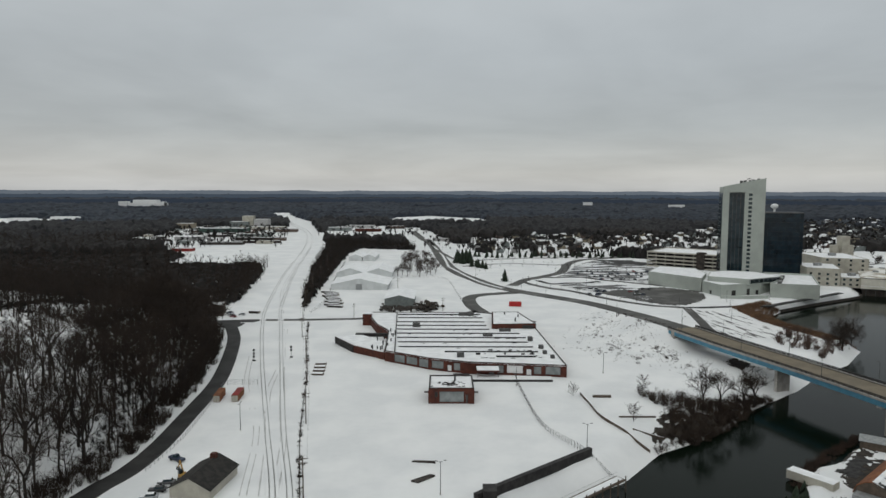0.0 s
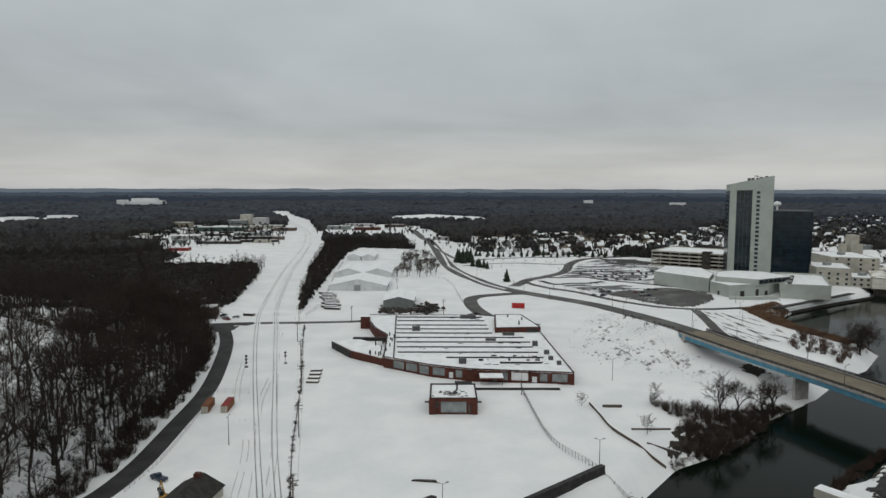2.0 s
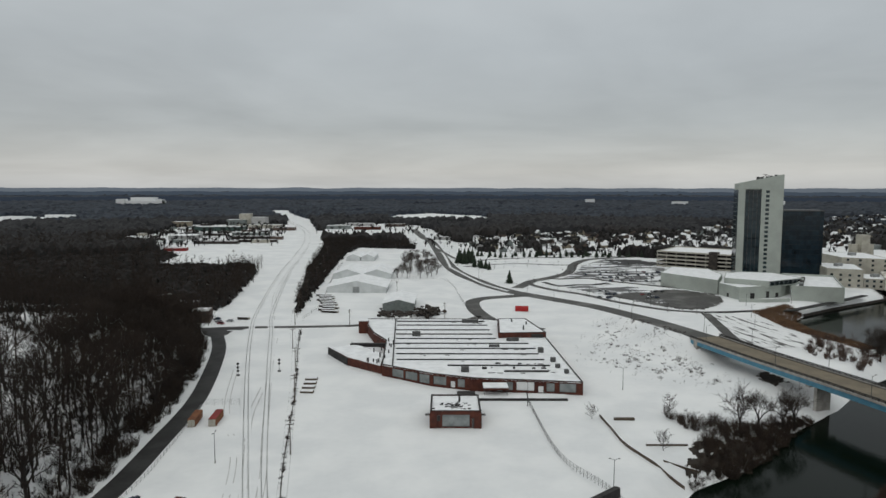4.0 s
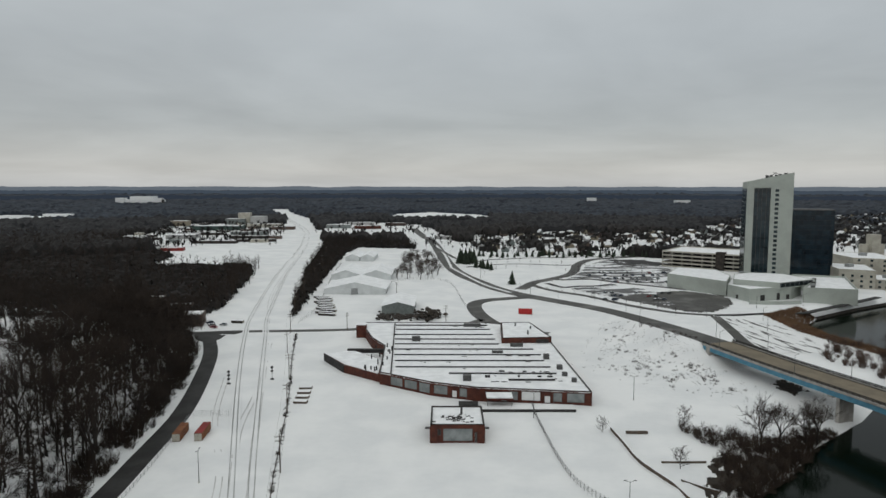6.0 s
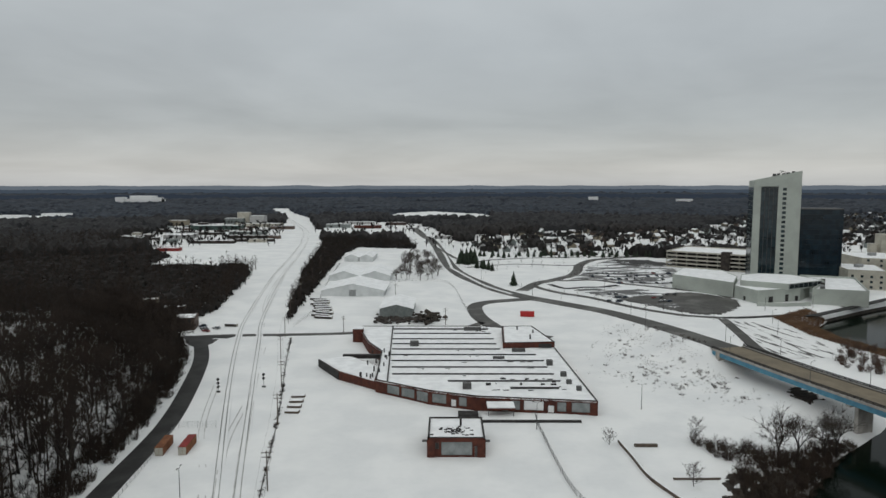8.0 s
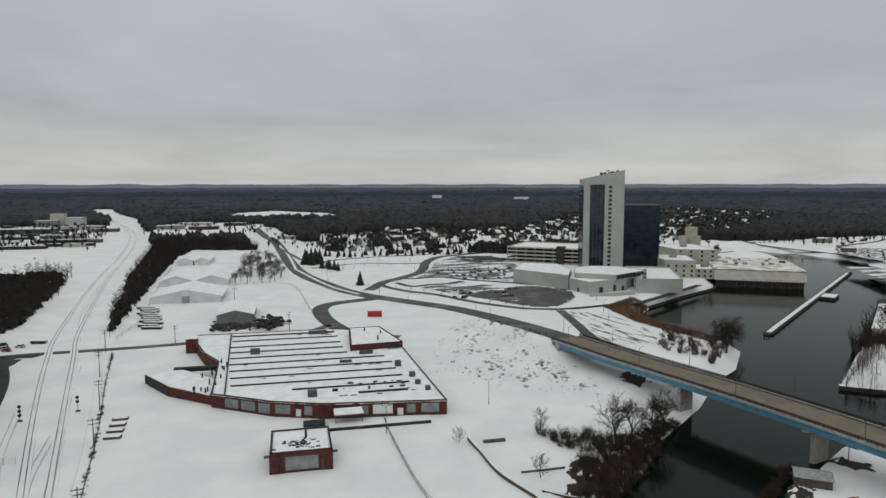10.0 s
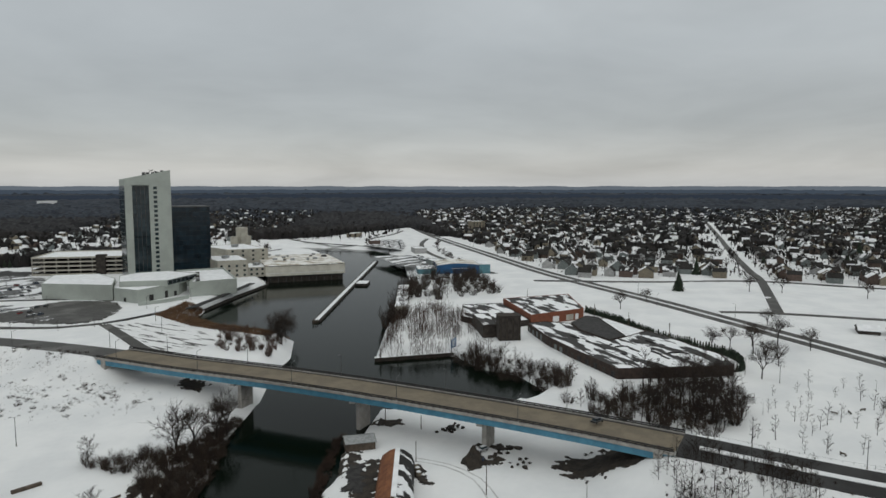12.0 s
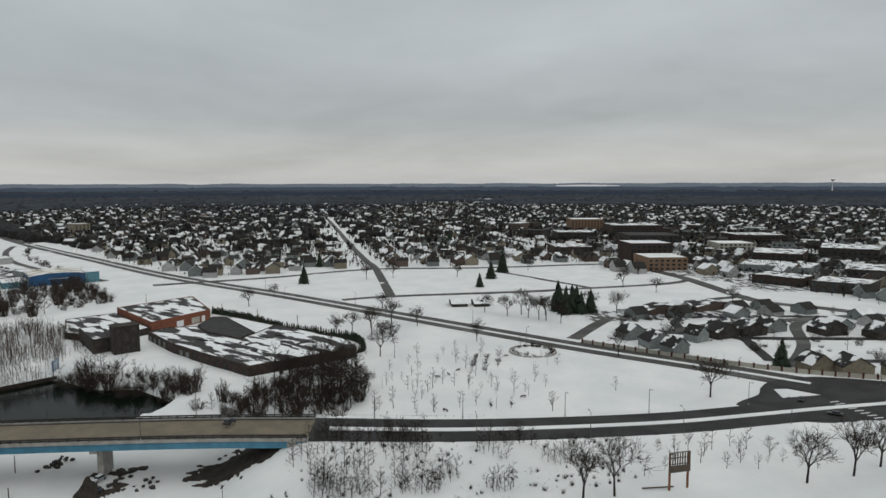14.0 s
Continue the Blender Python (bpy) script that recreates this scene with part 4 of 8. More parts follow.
def build_tower():
    t = empty("hotel_tower", 249.0, 587.0, 0, -15)
    tagged(t, "tall pale hotel tower with slanted roof and dark glass strips", "tower")
    W, D, Zl, Zr = 34.8, 22.0, 83.9, 91.3

    def top(x):
        return Zl + (Zr - Zl) * x / W
    # front wall in upright strips round the sunk glass bay and the column of windows
    gx0, gx1, gtop = 5.4, 18.0, 79.0
    wx0, wx1 = 21.3, 24.2
    floors = 21
    fh = 78.6 / floors

    def slab(x0, x1, z0, z1a, z1b, y0=0.0, y1=0.8, bm=None):
        bm = bm or bmesh.new()
        v = [bm.verts.new(c) for c in ((x0, y0, z0), (x1, y0, z0), (x1, y1, z0), (x0, y1, z0), (x0, y0, z1a), (x1, y0, z1b), (x1, y1, z1b), (x0, y1, z1a))]
        for q in ((0, 1, 5, 4), (1, 2, 6, 5), (2, 3, 7, 6), (3, 0, 4, 7), (4, 5, 6, 7), (3, 2, 1, 0)):
            bm.faces.new([v[i] for i in q])
        return bm
    strips = [slab(0, gx0, 0, top(0), top(gx0)), slab(gx0, gx1, gtop, top(gx0), top(gx1)), slab(gx1, wx0, 0, top(gx1), top(wx0)), slab(wx0, wx1, 78.6 + 0.75, top(wx0), top(wx1)), slab(wx1, W, 0, top(wx1), top(W))]
    for bm in strips:
        part("front_panel", bm, PALEWALL, t, "pale grey-green wall panels")
    for k in range(floors + 1):
        part("sill_band", slab(wx0, wx1, max(0, k * fh - 0.75), k * fh + 0.75, k * fh + 0.75), PALEWALL, t)
    for k in range(floors):
        z = k * fh
        part("window", box(wx0, wx1, 0.35, 0.6, z + 0.75, z + fh - 0.75), GLASSDARK, t)
        for j in range(4):
            x0 = gx0 + 0.12 + j * (gx1 - gx0) / 4
            part("glass_panel", box(x0, x0 + (gx1 - gx0) / 4 - 0.2, 1.0, 1.2, z + 0.25, z + fh - 0.2), GLASSDARK, t)
        part("spandrel", box(gx0, gx1, 0.75, 1.05, z - 0.3, z + 0.25), GLASSBLUE, t)
        for j in range(3):
            part("flank_glass", box(-0.25, -0.02, 0.8 + j * 7.1, 7.7 + j * 7.1, z, z + fh - 0.2), GLASSDARK, t)
    for j in range(5):
        x = gx0 + j * (gx1 - gx0) / 4
        part("mullion", box(x - 0.12, x + 0.12, 0.7, 1.0, 0, gtop), METAL, t)
    part("core", slab(0, W, 0, top(0) - 0.3, top(W) - 0.3, 1.3, D), PALEWALL, t)
    for x in (15, 18, 22, 25, 29):
        part("roof_plant", box(x, x + 2.0, 6, 9, top(x) - 0.6, top(x) + random.uniform(0.8, 2.6)), METAL, t)
    part("roof_mast", rod((17, 7, top(17)), (23, 7, top(17) + 4), 0.22, sides=5), METAL, t)
    part("roof_mast", rod((27, 7, top(27)), (20, 7, top(27) + 1.8), 0.22, sides=5), METAL, t)
    # dark glass hotel wing
    g = empty("glass_hotel_wing", 283.6, 586.5, 0, -15)
    tagged(g, "lower blue-black curtain-glass hotel wing beside the tower", "building")
    GW, GD, GH = 34.6, 24.0, 60.5
    part("core", box(0.3, GW - 0.3, 0.4, GD, 0, GH - 0.5), BLACK, g)
    n, m = 15, 12
    shared = None
    for k in range(n):
        for j in range(m):
            if shared is None:
                o = part("glass_panel", box(0.05, GW / m - 0.06, 0, 0.3, 0.06, GH / n - 0.1), GLASSBLUE, g)
                shared = o.data
            else:
                o = new("glass_panel", shared)
                o.parent = g
            o.matrix_basis = pose(j * GW / m, 0, k * GH / n, random.uniform(-0.25, 0.25), 0, random.uniform(-0.25, 0.25))
    for s in (0, GW - 0.3):
        part("side_glass", box(s, s + 0.3, 0.4, GD, 0, GH), GLASSBLUE, g)
    part("parapet", box(-0.1, GW + 0.1, -0.1, GD, GH, GH + 0.8), METAL, g)
    return t


build_tower()


def flat_block(name, label, poly, z0, z1, mat, category="building", roof=None, lip=0.5, group=""):
    """A flat-roofed block with a parapet and a snowy roof inside it."""
    b = empty(name, poly[0][0], poly[0][1], 0)
    tagged(b, label, category, group)
    q = [(x - poly[0][0], y - poly[0][1]) for x, y in poly]
    part("wall", prism(q, z0, z1 - lip), mat, b)
    for a, c in zip(q, q[1:] + q[:1]):
        part("parapet", wall_run([a, c], 0.45, z1 - lip, z1), mat, b)
    cx, cy = sum(x for x, _ in q) / len(q), sum(y for _, y in q) / len(q)
    inner = [(x + (cx - x) * 0.012, y + (cy - y) * 0.012) for x, y in q]
    part("roof", prism(inner, z1 - lip, z1 - lip + 0.25), roof or ROOFSNOW, b)
    return b


flat_block("casino_hall", "long pale windowless casino hall with a snowy flat roof", [(177, 562), (205, 517), (222, 550), (226, 586), (200, 604)], -0.5, 11, PALEWALL)
pb = flat_block("casino_entrance_hall", "pale angular casino front block with dark doorways", [(205.5, 516.5), (211, 494), (246, 505), (262, 522), (236, 558), (222.5, 549.5)], -0.5, 9.0, PALEWALL)
pc = flat_block("casino_upper_storey", "white-roofed upper storey above the casino hall", [(210, 518), (235, 499.5), (270, 518.5), (262, 549), (240, 556), (224, 548)], 8.0, 12.6, PALEWALL)
pd = flat_block("casino_quay_wing", "tall pale blank wing of the casino beside the quay", [(247, 492), (279, 482), (310, 548), (276, 562), (271, 523)], -0.5, 10.6, PALEWALL, lip=1.6)
part("glazed_screen", box(0, 36.5, -0.35, -0.05, 9.2, 12.2), GLASSDARK, pc, "dark glazed upper front").matrix_basis = pose(25, -18.5, 0, 0, 0, 28.5)
for k in range(8):
    part("screen_mullion", box(k * 5.2, k * 5.2 + 0.25, -0.5, -0.36, 9.2, 12.2), GALV, pc).matrix_basis = pose(25, -18.5, 0, 0, 0, 28.5)
for k in range(7):
    part("roof_unit", box(-1.6, 1.6, -1.4, 1.4, 8.6, 11.2 + 0.4 * (k % 3), 0.1), (METAL, GALV, DARKWALL)[k % 3], pd).matrix_basis = pose(9 + k * 3.6, 4 + k * 6.2, 0, 0, 0, 62)
for k in range(5):
    part("roof_vent", box(-0.9, 0.9, -0.8, 0.8, 8.9, 10.4, 0.1), METAL, pb).matrix_basis = pose(9 + k * 3.1, 4 + k * 2.2, 0, 0, 0, 17)
for x, y, a, w, h in ((222, 497.4, 17, 3.6, 4.2), (235, 501.5, 17, 2.6, 5.0), (208, 506, -76, 2.0, 3.0), (243, 504, 17, 2.4, 3.6)):
    part("dark_door", box(-w / 2, w / 2, -0.14, 0.1, 0.2, h), BLACK, pb).matrix_basis = pose(x - 205.5, y - 516.5, 0, 0, 0, a)
tagged(part("ramp_wall", prism([(207, 485), (226, 482.5), (243, 485.5), (242.6, 487), (226, 484.2), (207.4, 486.4)], -0.3, 2.2), PALEWALL), "low pale wall of the ramp before the casino", "wall")
for lb, poly, z in (("stepped cream annex of the casino", [(312, 560), (334, 548), (352, 590), (322, 606)], 15), ("lower cream annex beside the quay", [(335, 549), (352, 541), (366, 572), (351, 580)], 8), ("tall cream annex block behind the hall", [(345, 596), (378, 580), (392, 640), (350, 650)], 20)):
    an = flat_block("casino_annex", lb, poly, -0.5, z, CREAM, roof=ROOFSNOW)
    (ax0, ay0), (ax1, ay1) = poly[:2]
    for f in range(int(z // 4)):
        for k in range(4):
            part("window", box(-0.9, 0.9, -0.1, 0.06, 1.2 + f * 4, 3.0 + f * 4), GLASSDARK, an).matrix_basis = pose((ax1 - ax0) * (k + 0.5) / 4, (ay1 - ay0) * (k + 0.5) / 4, 0, 0, 0, math.degrees(math.atan2(ay1 - ay0, ax1 - ax0)))
    part("plant_box", box(-3, 3, -2, 2, z - 0.4, z + 2.2, 0.1), GALV, an).matrix_basis = pose(sum(p[0] for p in poly) / 4 - ax0, sum(p[1] for p in poly) / 4 - ay0, 0, 0, 0, 20)
sil = empty("concrete_silo_block", 388, 650, 0)
tagged(sil, "cluster of tall cream concrete silos with a raised head", "silo")
for k in range(3):
    part("silo", rod((k * 7.5, 0, 0), (k * 7.5, 0, 27), 4.0, sides=14), CREAM, sil)
part("head", box(5, 13, -4.5, 5, 0, 36, 0.15), CREAM, sil)
part("base", box(-12, 30, -6, 14, 0, 14, 0.1), CREAM, sil)
part("base_roof", box(-11.6, 29.6, -5.6, 13.6, 14, 14.2), ROOFSNOW, sil)


def build_garage():
    g = empty("parking_garage", 218, 700, 0, -38)
    tagged(g, "open-sided pale concrete parking garage of four decks", "garage")
    W, D = 78.0, 62.0
    for k in range(5):
        z = 0.2 + k * 3.7
        part("deck_slab", box(0, W, 0, D, z - 0.3, z), CONCRETE, g)
        ring = [(0, 0), (W, 0), (W, D), (0, D)]
        for a, c in zip(ring, ring[1:] + ring[:1]):
            part("deck_parapet", wall_run([a, c], 0.3, z, z + 1.15), CREAM, g)
        for s in range(2) if k < 4 else ():
            part("deck_back", box(4, W - 4, 16 + s * 24, 16.4 + s * 24, z, z + 3.3), DARKWALL, g)
    col = None
    for j in range(9):
        for y in (0.35, D - 0.85):
            o = part("column", box(-0.35, 0.35, 0, 0.5, 0, 14.9), CREAM, g) if col is None else new("column", col)
            col = o.data
            o.parent = g
            o.matrix_basis = pose(0.5 + j * (W - 1) / 8, y, 0)
    part("stair_tower", box(52, 60, -1.5, 6, 0, 17.5, 0.1), DARKWALL, g)
    part("roof_snow", box(0.4, W - 0.4, 0.4, D - 0.4, 15.0, 15.2), ROOFSNOW, g)


build_garage()


def build_boat():
    b = empty("floating_casino", 346, 538.5, WATER_Z, math.degrees(math.atan2(-34, 59)))
    tagged(b, "broad low cream floating casino moored in the basin", "boat")
    W, D = 68.0, 84.0
    part("hull", box(0.8, W - 0.8, 1.5, D, -1.0, 5.2, 0.3), DARKWALL, b)
    part("fender", box(0.2, W - 0.2, 0.9, D, 5.0, 5.9), METAL, b)
    part("hall", box(-0.6, W + 0.6, -0.8, D, 5.9, 14.6, 0.15), BOATWALL, b)
    part("string_course", box(-0.75, W + 0.75, -1.0, -0.8, 8.1, 8.5), WHITEPAINT, b)
    part("eave", box(-1.2, W + 1.2, -1.4, D, 14.6, 15.0, 0.1), METAL, b)
    bm = bmesh.new()
    lo = [bm.verts.new(c) for c in ((-1.1, -1.3, 15.0), (W + 1.1, -1.3, 15.0), (W + 1.1, D, 15.0), (-1.1, D, 15.0))]
    hi = [bm.verts.new(c) for c in ((10, 22, 16.6), (W - 10, 22, 16.6), (W - 10, D - 8, 16.6), (10, D - 8, 16.6))]
    bm.faces.new(hi)
    for i in range(4):
        bm.faces.new((lo[i], lo[(i + 1) % 4], hi[(i + 1) % 4], hi[i]))
    part("roof", bm, BOATROOF, b, "low hipped roof with thin patchy snow")
    for k in range(12):
        x, y = random.uniform(6, W - 8), random.uniform(16, D - 12)
        h = random.uniform(0.9, 2.2)
        part("roof_unit", box(x, x + random.uniform(2, 5), y, y + 3, 15.6, 16.4 + h, 0.1), GALV if k % 3 else METAL, b)
    for k in range(10):
        part("hull_rib", box(3 + k * 6.7, 3.4 + k * 6.7, 1.2, 1.5, -0.5, 5.1), METAL, b)


BOATWALL = material("cream_boat_siding", (0.66, 0.64, 0.56), (0.56, 0.54, 0.47), 0.2, 0.6, fine=0.1)
BOATROOF = material("thin_snow_on_tan_roof", (0.72, 0.71, 0.68), (0.34, 0.30, 0.23), 0.11, 0.8, 0.03, lo=0.46, hi=0.60, fine=0.3)
build_boat()


def build_jetty():
    j = empty("floating_jetty", 264.2, 375.6, WATER_Z, math.degrees(math.atan2(571 - 368, 513 - 258)))
    tagged(j, "long narrow snow-covered jetty lying out in the basin", "jetty")
    L = 330.0
    for k in range(14):
        x = k * L / 14
        part("pontoon", box(x, x + L / 14 - 0.3, -2.6, 2.6, -0.6, 1.3, 0.15), DARKWALL, j)
        part("snow_cover", box(x + 0.1, x + L / 14 - 0.4, -1.3, 1.3, 1.3, 1.5), ROOFSNOW, j)
    for k in range(24):
        part("bollard", rod((4 + k * 13.5, -2.4, 1), (4 + k * 13.5, -2.4, 2.6), 0.22, sides=6), METAL, j)
    part("mooring_stage", box(150, 168, -13, -2.6, -0.6, 2.0, 0.2), DARKWALL, j)
    part("stage_snow", box(150.5, 167.5, -12.5, -3.2, 2.0, 2.2), ROOFSNOW, j)
    for k in range(3):
        part("pile", rod((-2 - k * 1.2, -1 + k, -2), (-2 - k * 1.2, -1 + k, 2.5), 0.3, sides=6), WOOD, j)


build_jetty()

# paved ground round the casino
for run, h, mt, lb in (([(58, 548), (66, 566), (75, 586), (92, 606), (112, 634), (124, 667), (135, 710), (159, 756), (198, 779), (290, 815)], 4.6, SLUSH, "slushy grey casino approach road"),
                       ([(70, 575), (75, 557), (86, 538), (103, 518), (118, 489), (132, 468), (148, 452), (166, 445)], 2.6, SLUSH, "narrow grey drive along the casino lot"),
                       ([(90, 604), (101, 601), (127, 606), (145, 585), (164, 568), (183, 552), (198, 538), (203, 515)], 2.6, SLUSH, "slushy lane between the casino car parks"),
                       ([(84, 580), (93, 558), (108, 564), (122, 566), (138, 577)], 2.4, ASPHALT, "bare dark lane of the casino car park"),
                       ([(166, 445), (184, 447), (208, 452), (226, 453), (240, 462), (262, 477), (289, 496), (314, 514)], 2.2, ASPHALT, "dark wet quayside service road"),
                       ([(-12, 900), (20, 742), (48, 756), (84, 771), (135, 783), (202, 791), (300, 800)], 2.0, SLUSH, "narrow ploughed service road"),
                       ([(20, 690), (45, 708), (78, 718), (120, 706), (140, 714)], 1.6, SLUSH, "thin ploughed track across the snowy lot"),
                       ([(166, 441), (159, 402), (153, 368), (156, 350)], 2.8, SLUSH, "dark slushy track running down to the bridge")):
    ribbon("road", [(x, y, max(0.0, gz(x, y)) + 0.1) for x, y in run], h, mt, lb, 0.12, thick=0.5)

def sheet(name, poly, mat, label, category, lift, cell=9.0):
    """A paved sheet that follows the ground inside a polygon."""
    xs, ys = [p[0] for p in poly], [p[1] for p in poly]
    ax, ay = np.arange(min(xs), max(xs) + cell, cell), np.arange(min(ys), max(ys) + cell, cell)
    X, Y = np.meshgrid(ax, ay)
    inn = inside(X, Y, poly)
    Z = np.maximum(surface(X, Y), 0) + lift
    f = []
    for r in range(len(ay) - 1):
        for c in range(len(ax) - 1):
            if inn[r, c] and inn[r, c + 1] and inn[r + 1, c] and inn[r + 1, c + 1]:
                k = r * len(ax) + c
                f.append((k, k + 1, k + len(ax) + 1, k + len(ax)))
    ob = mesh_ob(name, np.stack([X, Y, Z], -1).reshape(-1, 3).tolist(), f, mat)
    return tagged(ob, label, category, kind="structure")


sheet("pavement", [(104, 606), (128, 612), (150, 590), (176, 566), (196, 608), (214, 640), (222, 690), (200, 760), (170, 752), (140, 700), (124, 650)], LOT, "half-cleared car park streaked with snow", "car park", 0.2, 3.0)
sheet("pavement", [(95, 552), (108, 530), (124, 500), (150, 470), (165, 500), (160, 545), (140, 572), (112, 560)], LOT, "snow-streaked front lot of the casino", "car park", 0.2, 3.0)
bare_patch("pavement", "dark swept asphalt of the casino forecourt", [(150, 530), (168, 538), (184, 540), (196, 524), (203, 509), (197, 487), (183, 468), (170, 456), (157, 454), (146, 468), (137, 488), (126, 499), (124, 511), (138, 522)], SLUSH, "car park", 0.3, 1.6, 12, 1.6)
LOTB = material("tyre_marked_snow", (0.06, 0.058, 0.055), (0.74, 0.745, 0.745), 0.055, 0.7, 0.02, lo=0.40, hi=0.46, fine=0.3, streak=(97, 7.0))
sheet("pavement", [(150, 352), (166, 350), (184, 352), (193, 380), (192, 412), (180, 434), (168, 441), (160, 402), (154, 368)], LOTB, "snowy waste ground marked with dark tyre tracks", "waste ground", 0.12, 2.0)
bare_patch("pavement", "dark cleared deck of the lot beside the garage", [(178, 764), (217, 754), (230, 719), (200, 690), (176, 712)], ASPHALT, "car park", 0.25, 2.4, 13, 2.5)

# ---- railway, yard and west side ----


def at(poly_run, lift=0.0):
    return [(x, y, gz(x, y) + lift) for x, y in poly_run]


RAIL = material("snow_dusted_rail", (0.34, 0.34, 0.335), (0.20, 0.20, 0.195), 0.15, 0.6, metal=0.2)


def build_track(run, label):
    t = empty("railway_track")
    tagged(t, label, "railway track", "railway tracks")
    pts = [(x, y, 0.0) for x, y in run]
    for s in (-1, 1):
        ribbon("rail", pts, 0.05, RAIL, "", 0.34, offset=s * 0.75, thick=0.6, parent=t, step=8)
    ribbon("snow_fill", pts, 0.55, SNOW, "", 0.16, thick=0.5, parent=t, step=8)
    for s in (-1, 1):
        ribbon("snow_shoulder", pts, 0.42, SNOW, "", 0.2, offset=s * 1.3, thick=0.6, parent=t, step=8)


build_track([(-30, 100), (-43, 160), (-58.5, 213), (-84, 300), (-106.5, 383), (-122, 452), (-154, 640), (-176, 800), (-208, 1000), (-262, 1250), (-360, 1560), (-580, 2250)], "snow-filled railway track through the yard")
build_track([(-26, 100), (-38.5, 160), (-53, 213), (-75, 300), (-95.5, 383), (-112, 452), (-145, 640), (-168, 800), (-200, 1000), (-254, 1250), (-352, 1560), (-572, 2250)], "snow-filled railway track beside the pole line")
# wheel ruts worn through the snow of the yard
for k, run in enumerate(([(-52, 165), (-62, 213), (-80, 262), (-92, 310)], [(-47, 165), (-56, 205), (-68, 250), (-73, 285)], [(-104, 420), (-128, 520), (-150, 660), (-172, 820)], [(-44, 165), (-50, 200), (-60, 240), (-79, 320), (-90, 372)])):
    for s in (-0.9, 0.9):
        ribbon("rut", at(run, 0.03), 0.14, DIRTYSNOW, "thin dirty wheel rut in the snow", 0.06, offset=s, category="rut", thick=0.1)


def utility_pole(h):
    p = empty("utility_pole")
    tagged(p, "weathered wooden utility pole with two crossarms", "utility pole", "poles along the railway")
    part("mast", rod((0, 0, -0.4), (0, 0, h), 0.2, 0.13, 7), WOOD, p)
    for z, w in ((h - 0.6, 1.4), (h - 1.8, 1.2)):
        arm = part("crossarm", box(-w, w, -0.08, 0.08, z - 0.08, z + 0.08), WOOD, p)
        for x in (-w + 0.15, -0.4, 0.4, w - 0.15):
            part("insulator", rod((x, 0, z + 0.08), (x, 0, z + 0.3), 0.06, 0.05, 5), GALV, arm)
    return p


POLES = [(-36, 164), (-46.5, 218), (-56, 266), (-65, 307), (-76, 350), (-85, 395), (-95, 450), (-104, 520), (-112, 600), (-124, 700), (-138, 800)]
line_up(utility_pole(11), [(x, y, gz(x, y), 13) for x, y in POLES])
line_up(utility_pole(10), [(x, y, gz(x, y), a) for x, y, a in ((-55, 402, 60), (360, 262, 30), (352, 232, 30), (338, 205, 30), (325, 178, 30), (375, 292, 30), (0, 425, 20), (-36, 520, 0))])
wires = empty("overhead_wires")
tagged(wires, "thin sagging overhead wires between the wooden poles", "wires")
for dz, off in ((10.4, -1.2), (10.4, 1.2), (9.2, 0.9)):
    for (x0, y0), (x1, y1) in zip(POLES[:6], POLES[1:7]):
        pr = None
        for k in range(7):
            u = k / 6
            q = Vector((x0 + (x1 - x0) * u + off, y0 + (y1 - y0) * u, dz - 1.1 * 4 * u * (1 - u)))
            if pr is not None:
                part("wire", rod(pr, q, 0.018, sides=3), BLACK, wires)
            pr = q


def signal(n):
    s = empty("railway_signal")
    tagged(s, "black railway signal mast with round lamp heads", "railway signal", "railway signals")
    part("mast", rod((0, 0, 0), (0, 0, 5.6), 0.1, 0.08, 6), METAL, s)
    part("base", box(-0.7, 0.7, -0.35, 0.35, -0.2, 0.6, 0.05), METAL, s)
    for k in range(n):
        part("lamp_disc", rod((0, -0.35, 5.2 - k * 1.5), (0, 0.1, 5.2 - k * 1.5), 0.55, sides=12), BLACK, s)
    return s


signal(3).matrix_basis = pose(-88, 301, gz(-88, 301))
signal(2).matrix_basis = pose(-72, 307, gz(-72, 307))
line_up(lamp_proto(9, 1.2, "dark steel lamp post standing in the snow", "yard lamp posts", 2), [(x, y, gz(x, y), a) for x, y, a in ((-0.5, 166, 10), (44, 194, 0), (70.5, 283, 0), (-67, 212, 90), (30, 262, 0))])
for k in range(4):
    b = empty("sleeper_stack")
    tagged(b, "snow-capped stack of dark wooden railway sleepers", "sleepers", "sleeper stacks")
    for i in range(5):
        part("sleeper", box(0, 5.0, i * 0.45, i * 0.45 + 0.38, 0, 0.7, 0.03), WOOD, b)
    part("snow_cap", box(0.2, 4.8, 0.15, 2.0, 0.7, 0.85), ROOFSNOW, b)
    b.matrix_basis = pose(-56.5 - k * 0.5, 277 + k * 5.6, gz(-55, 280), 0, 0, -4 + 3 * k)


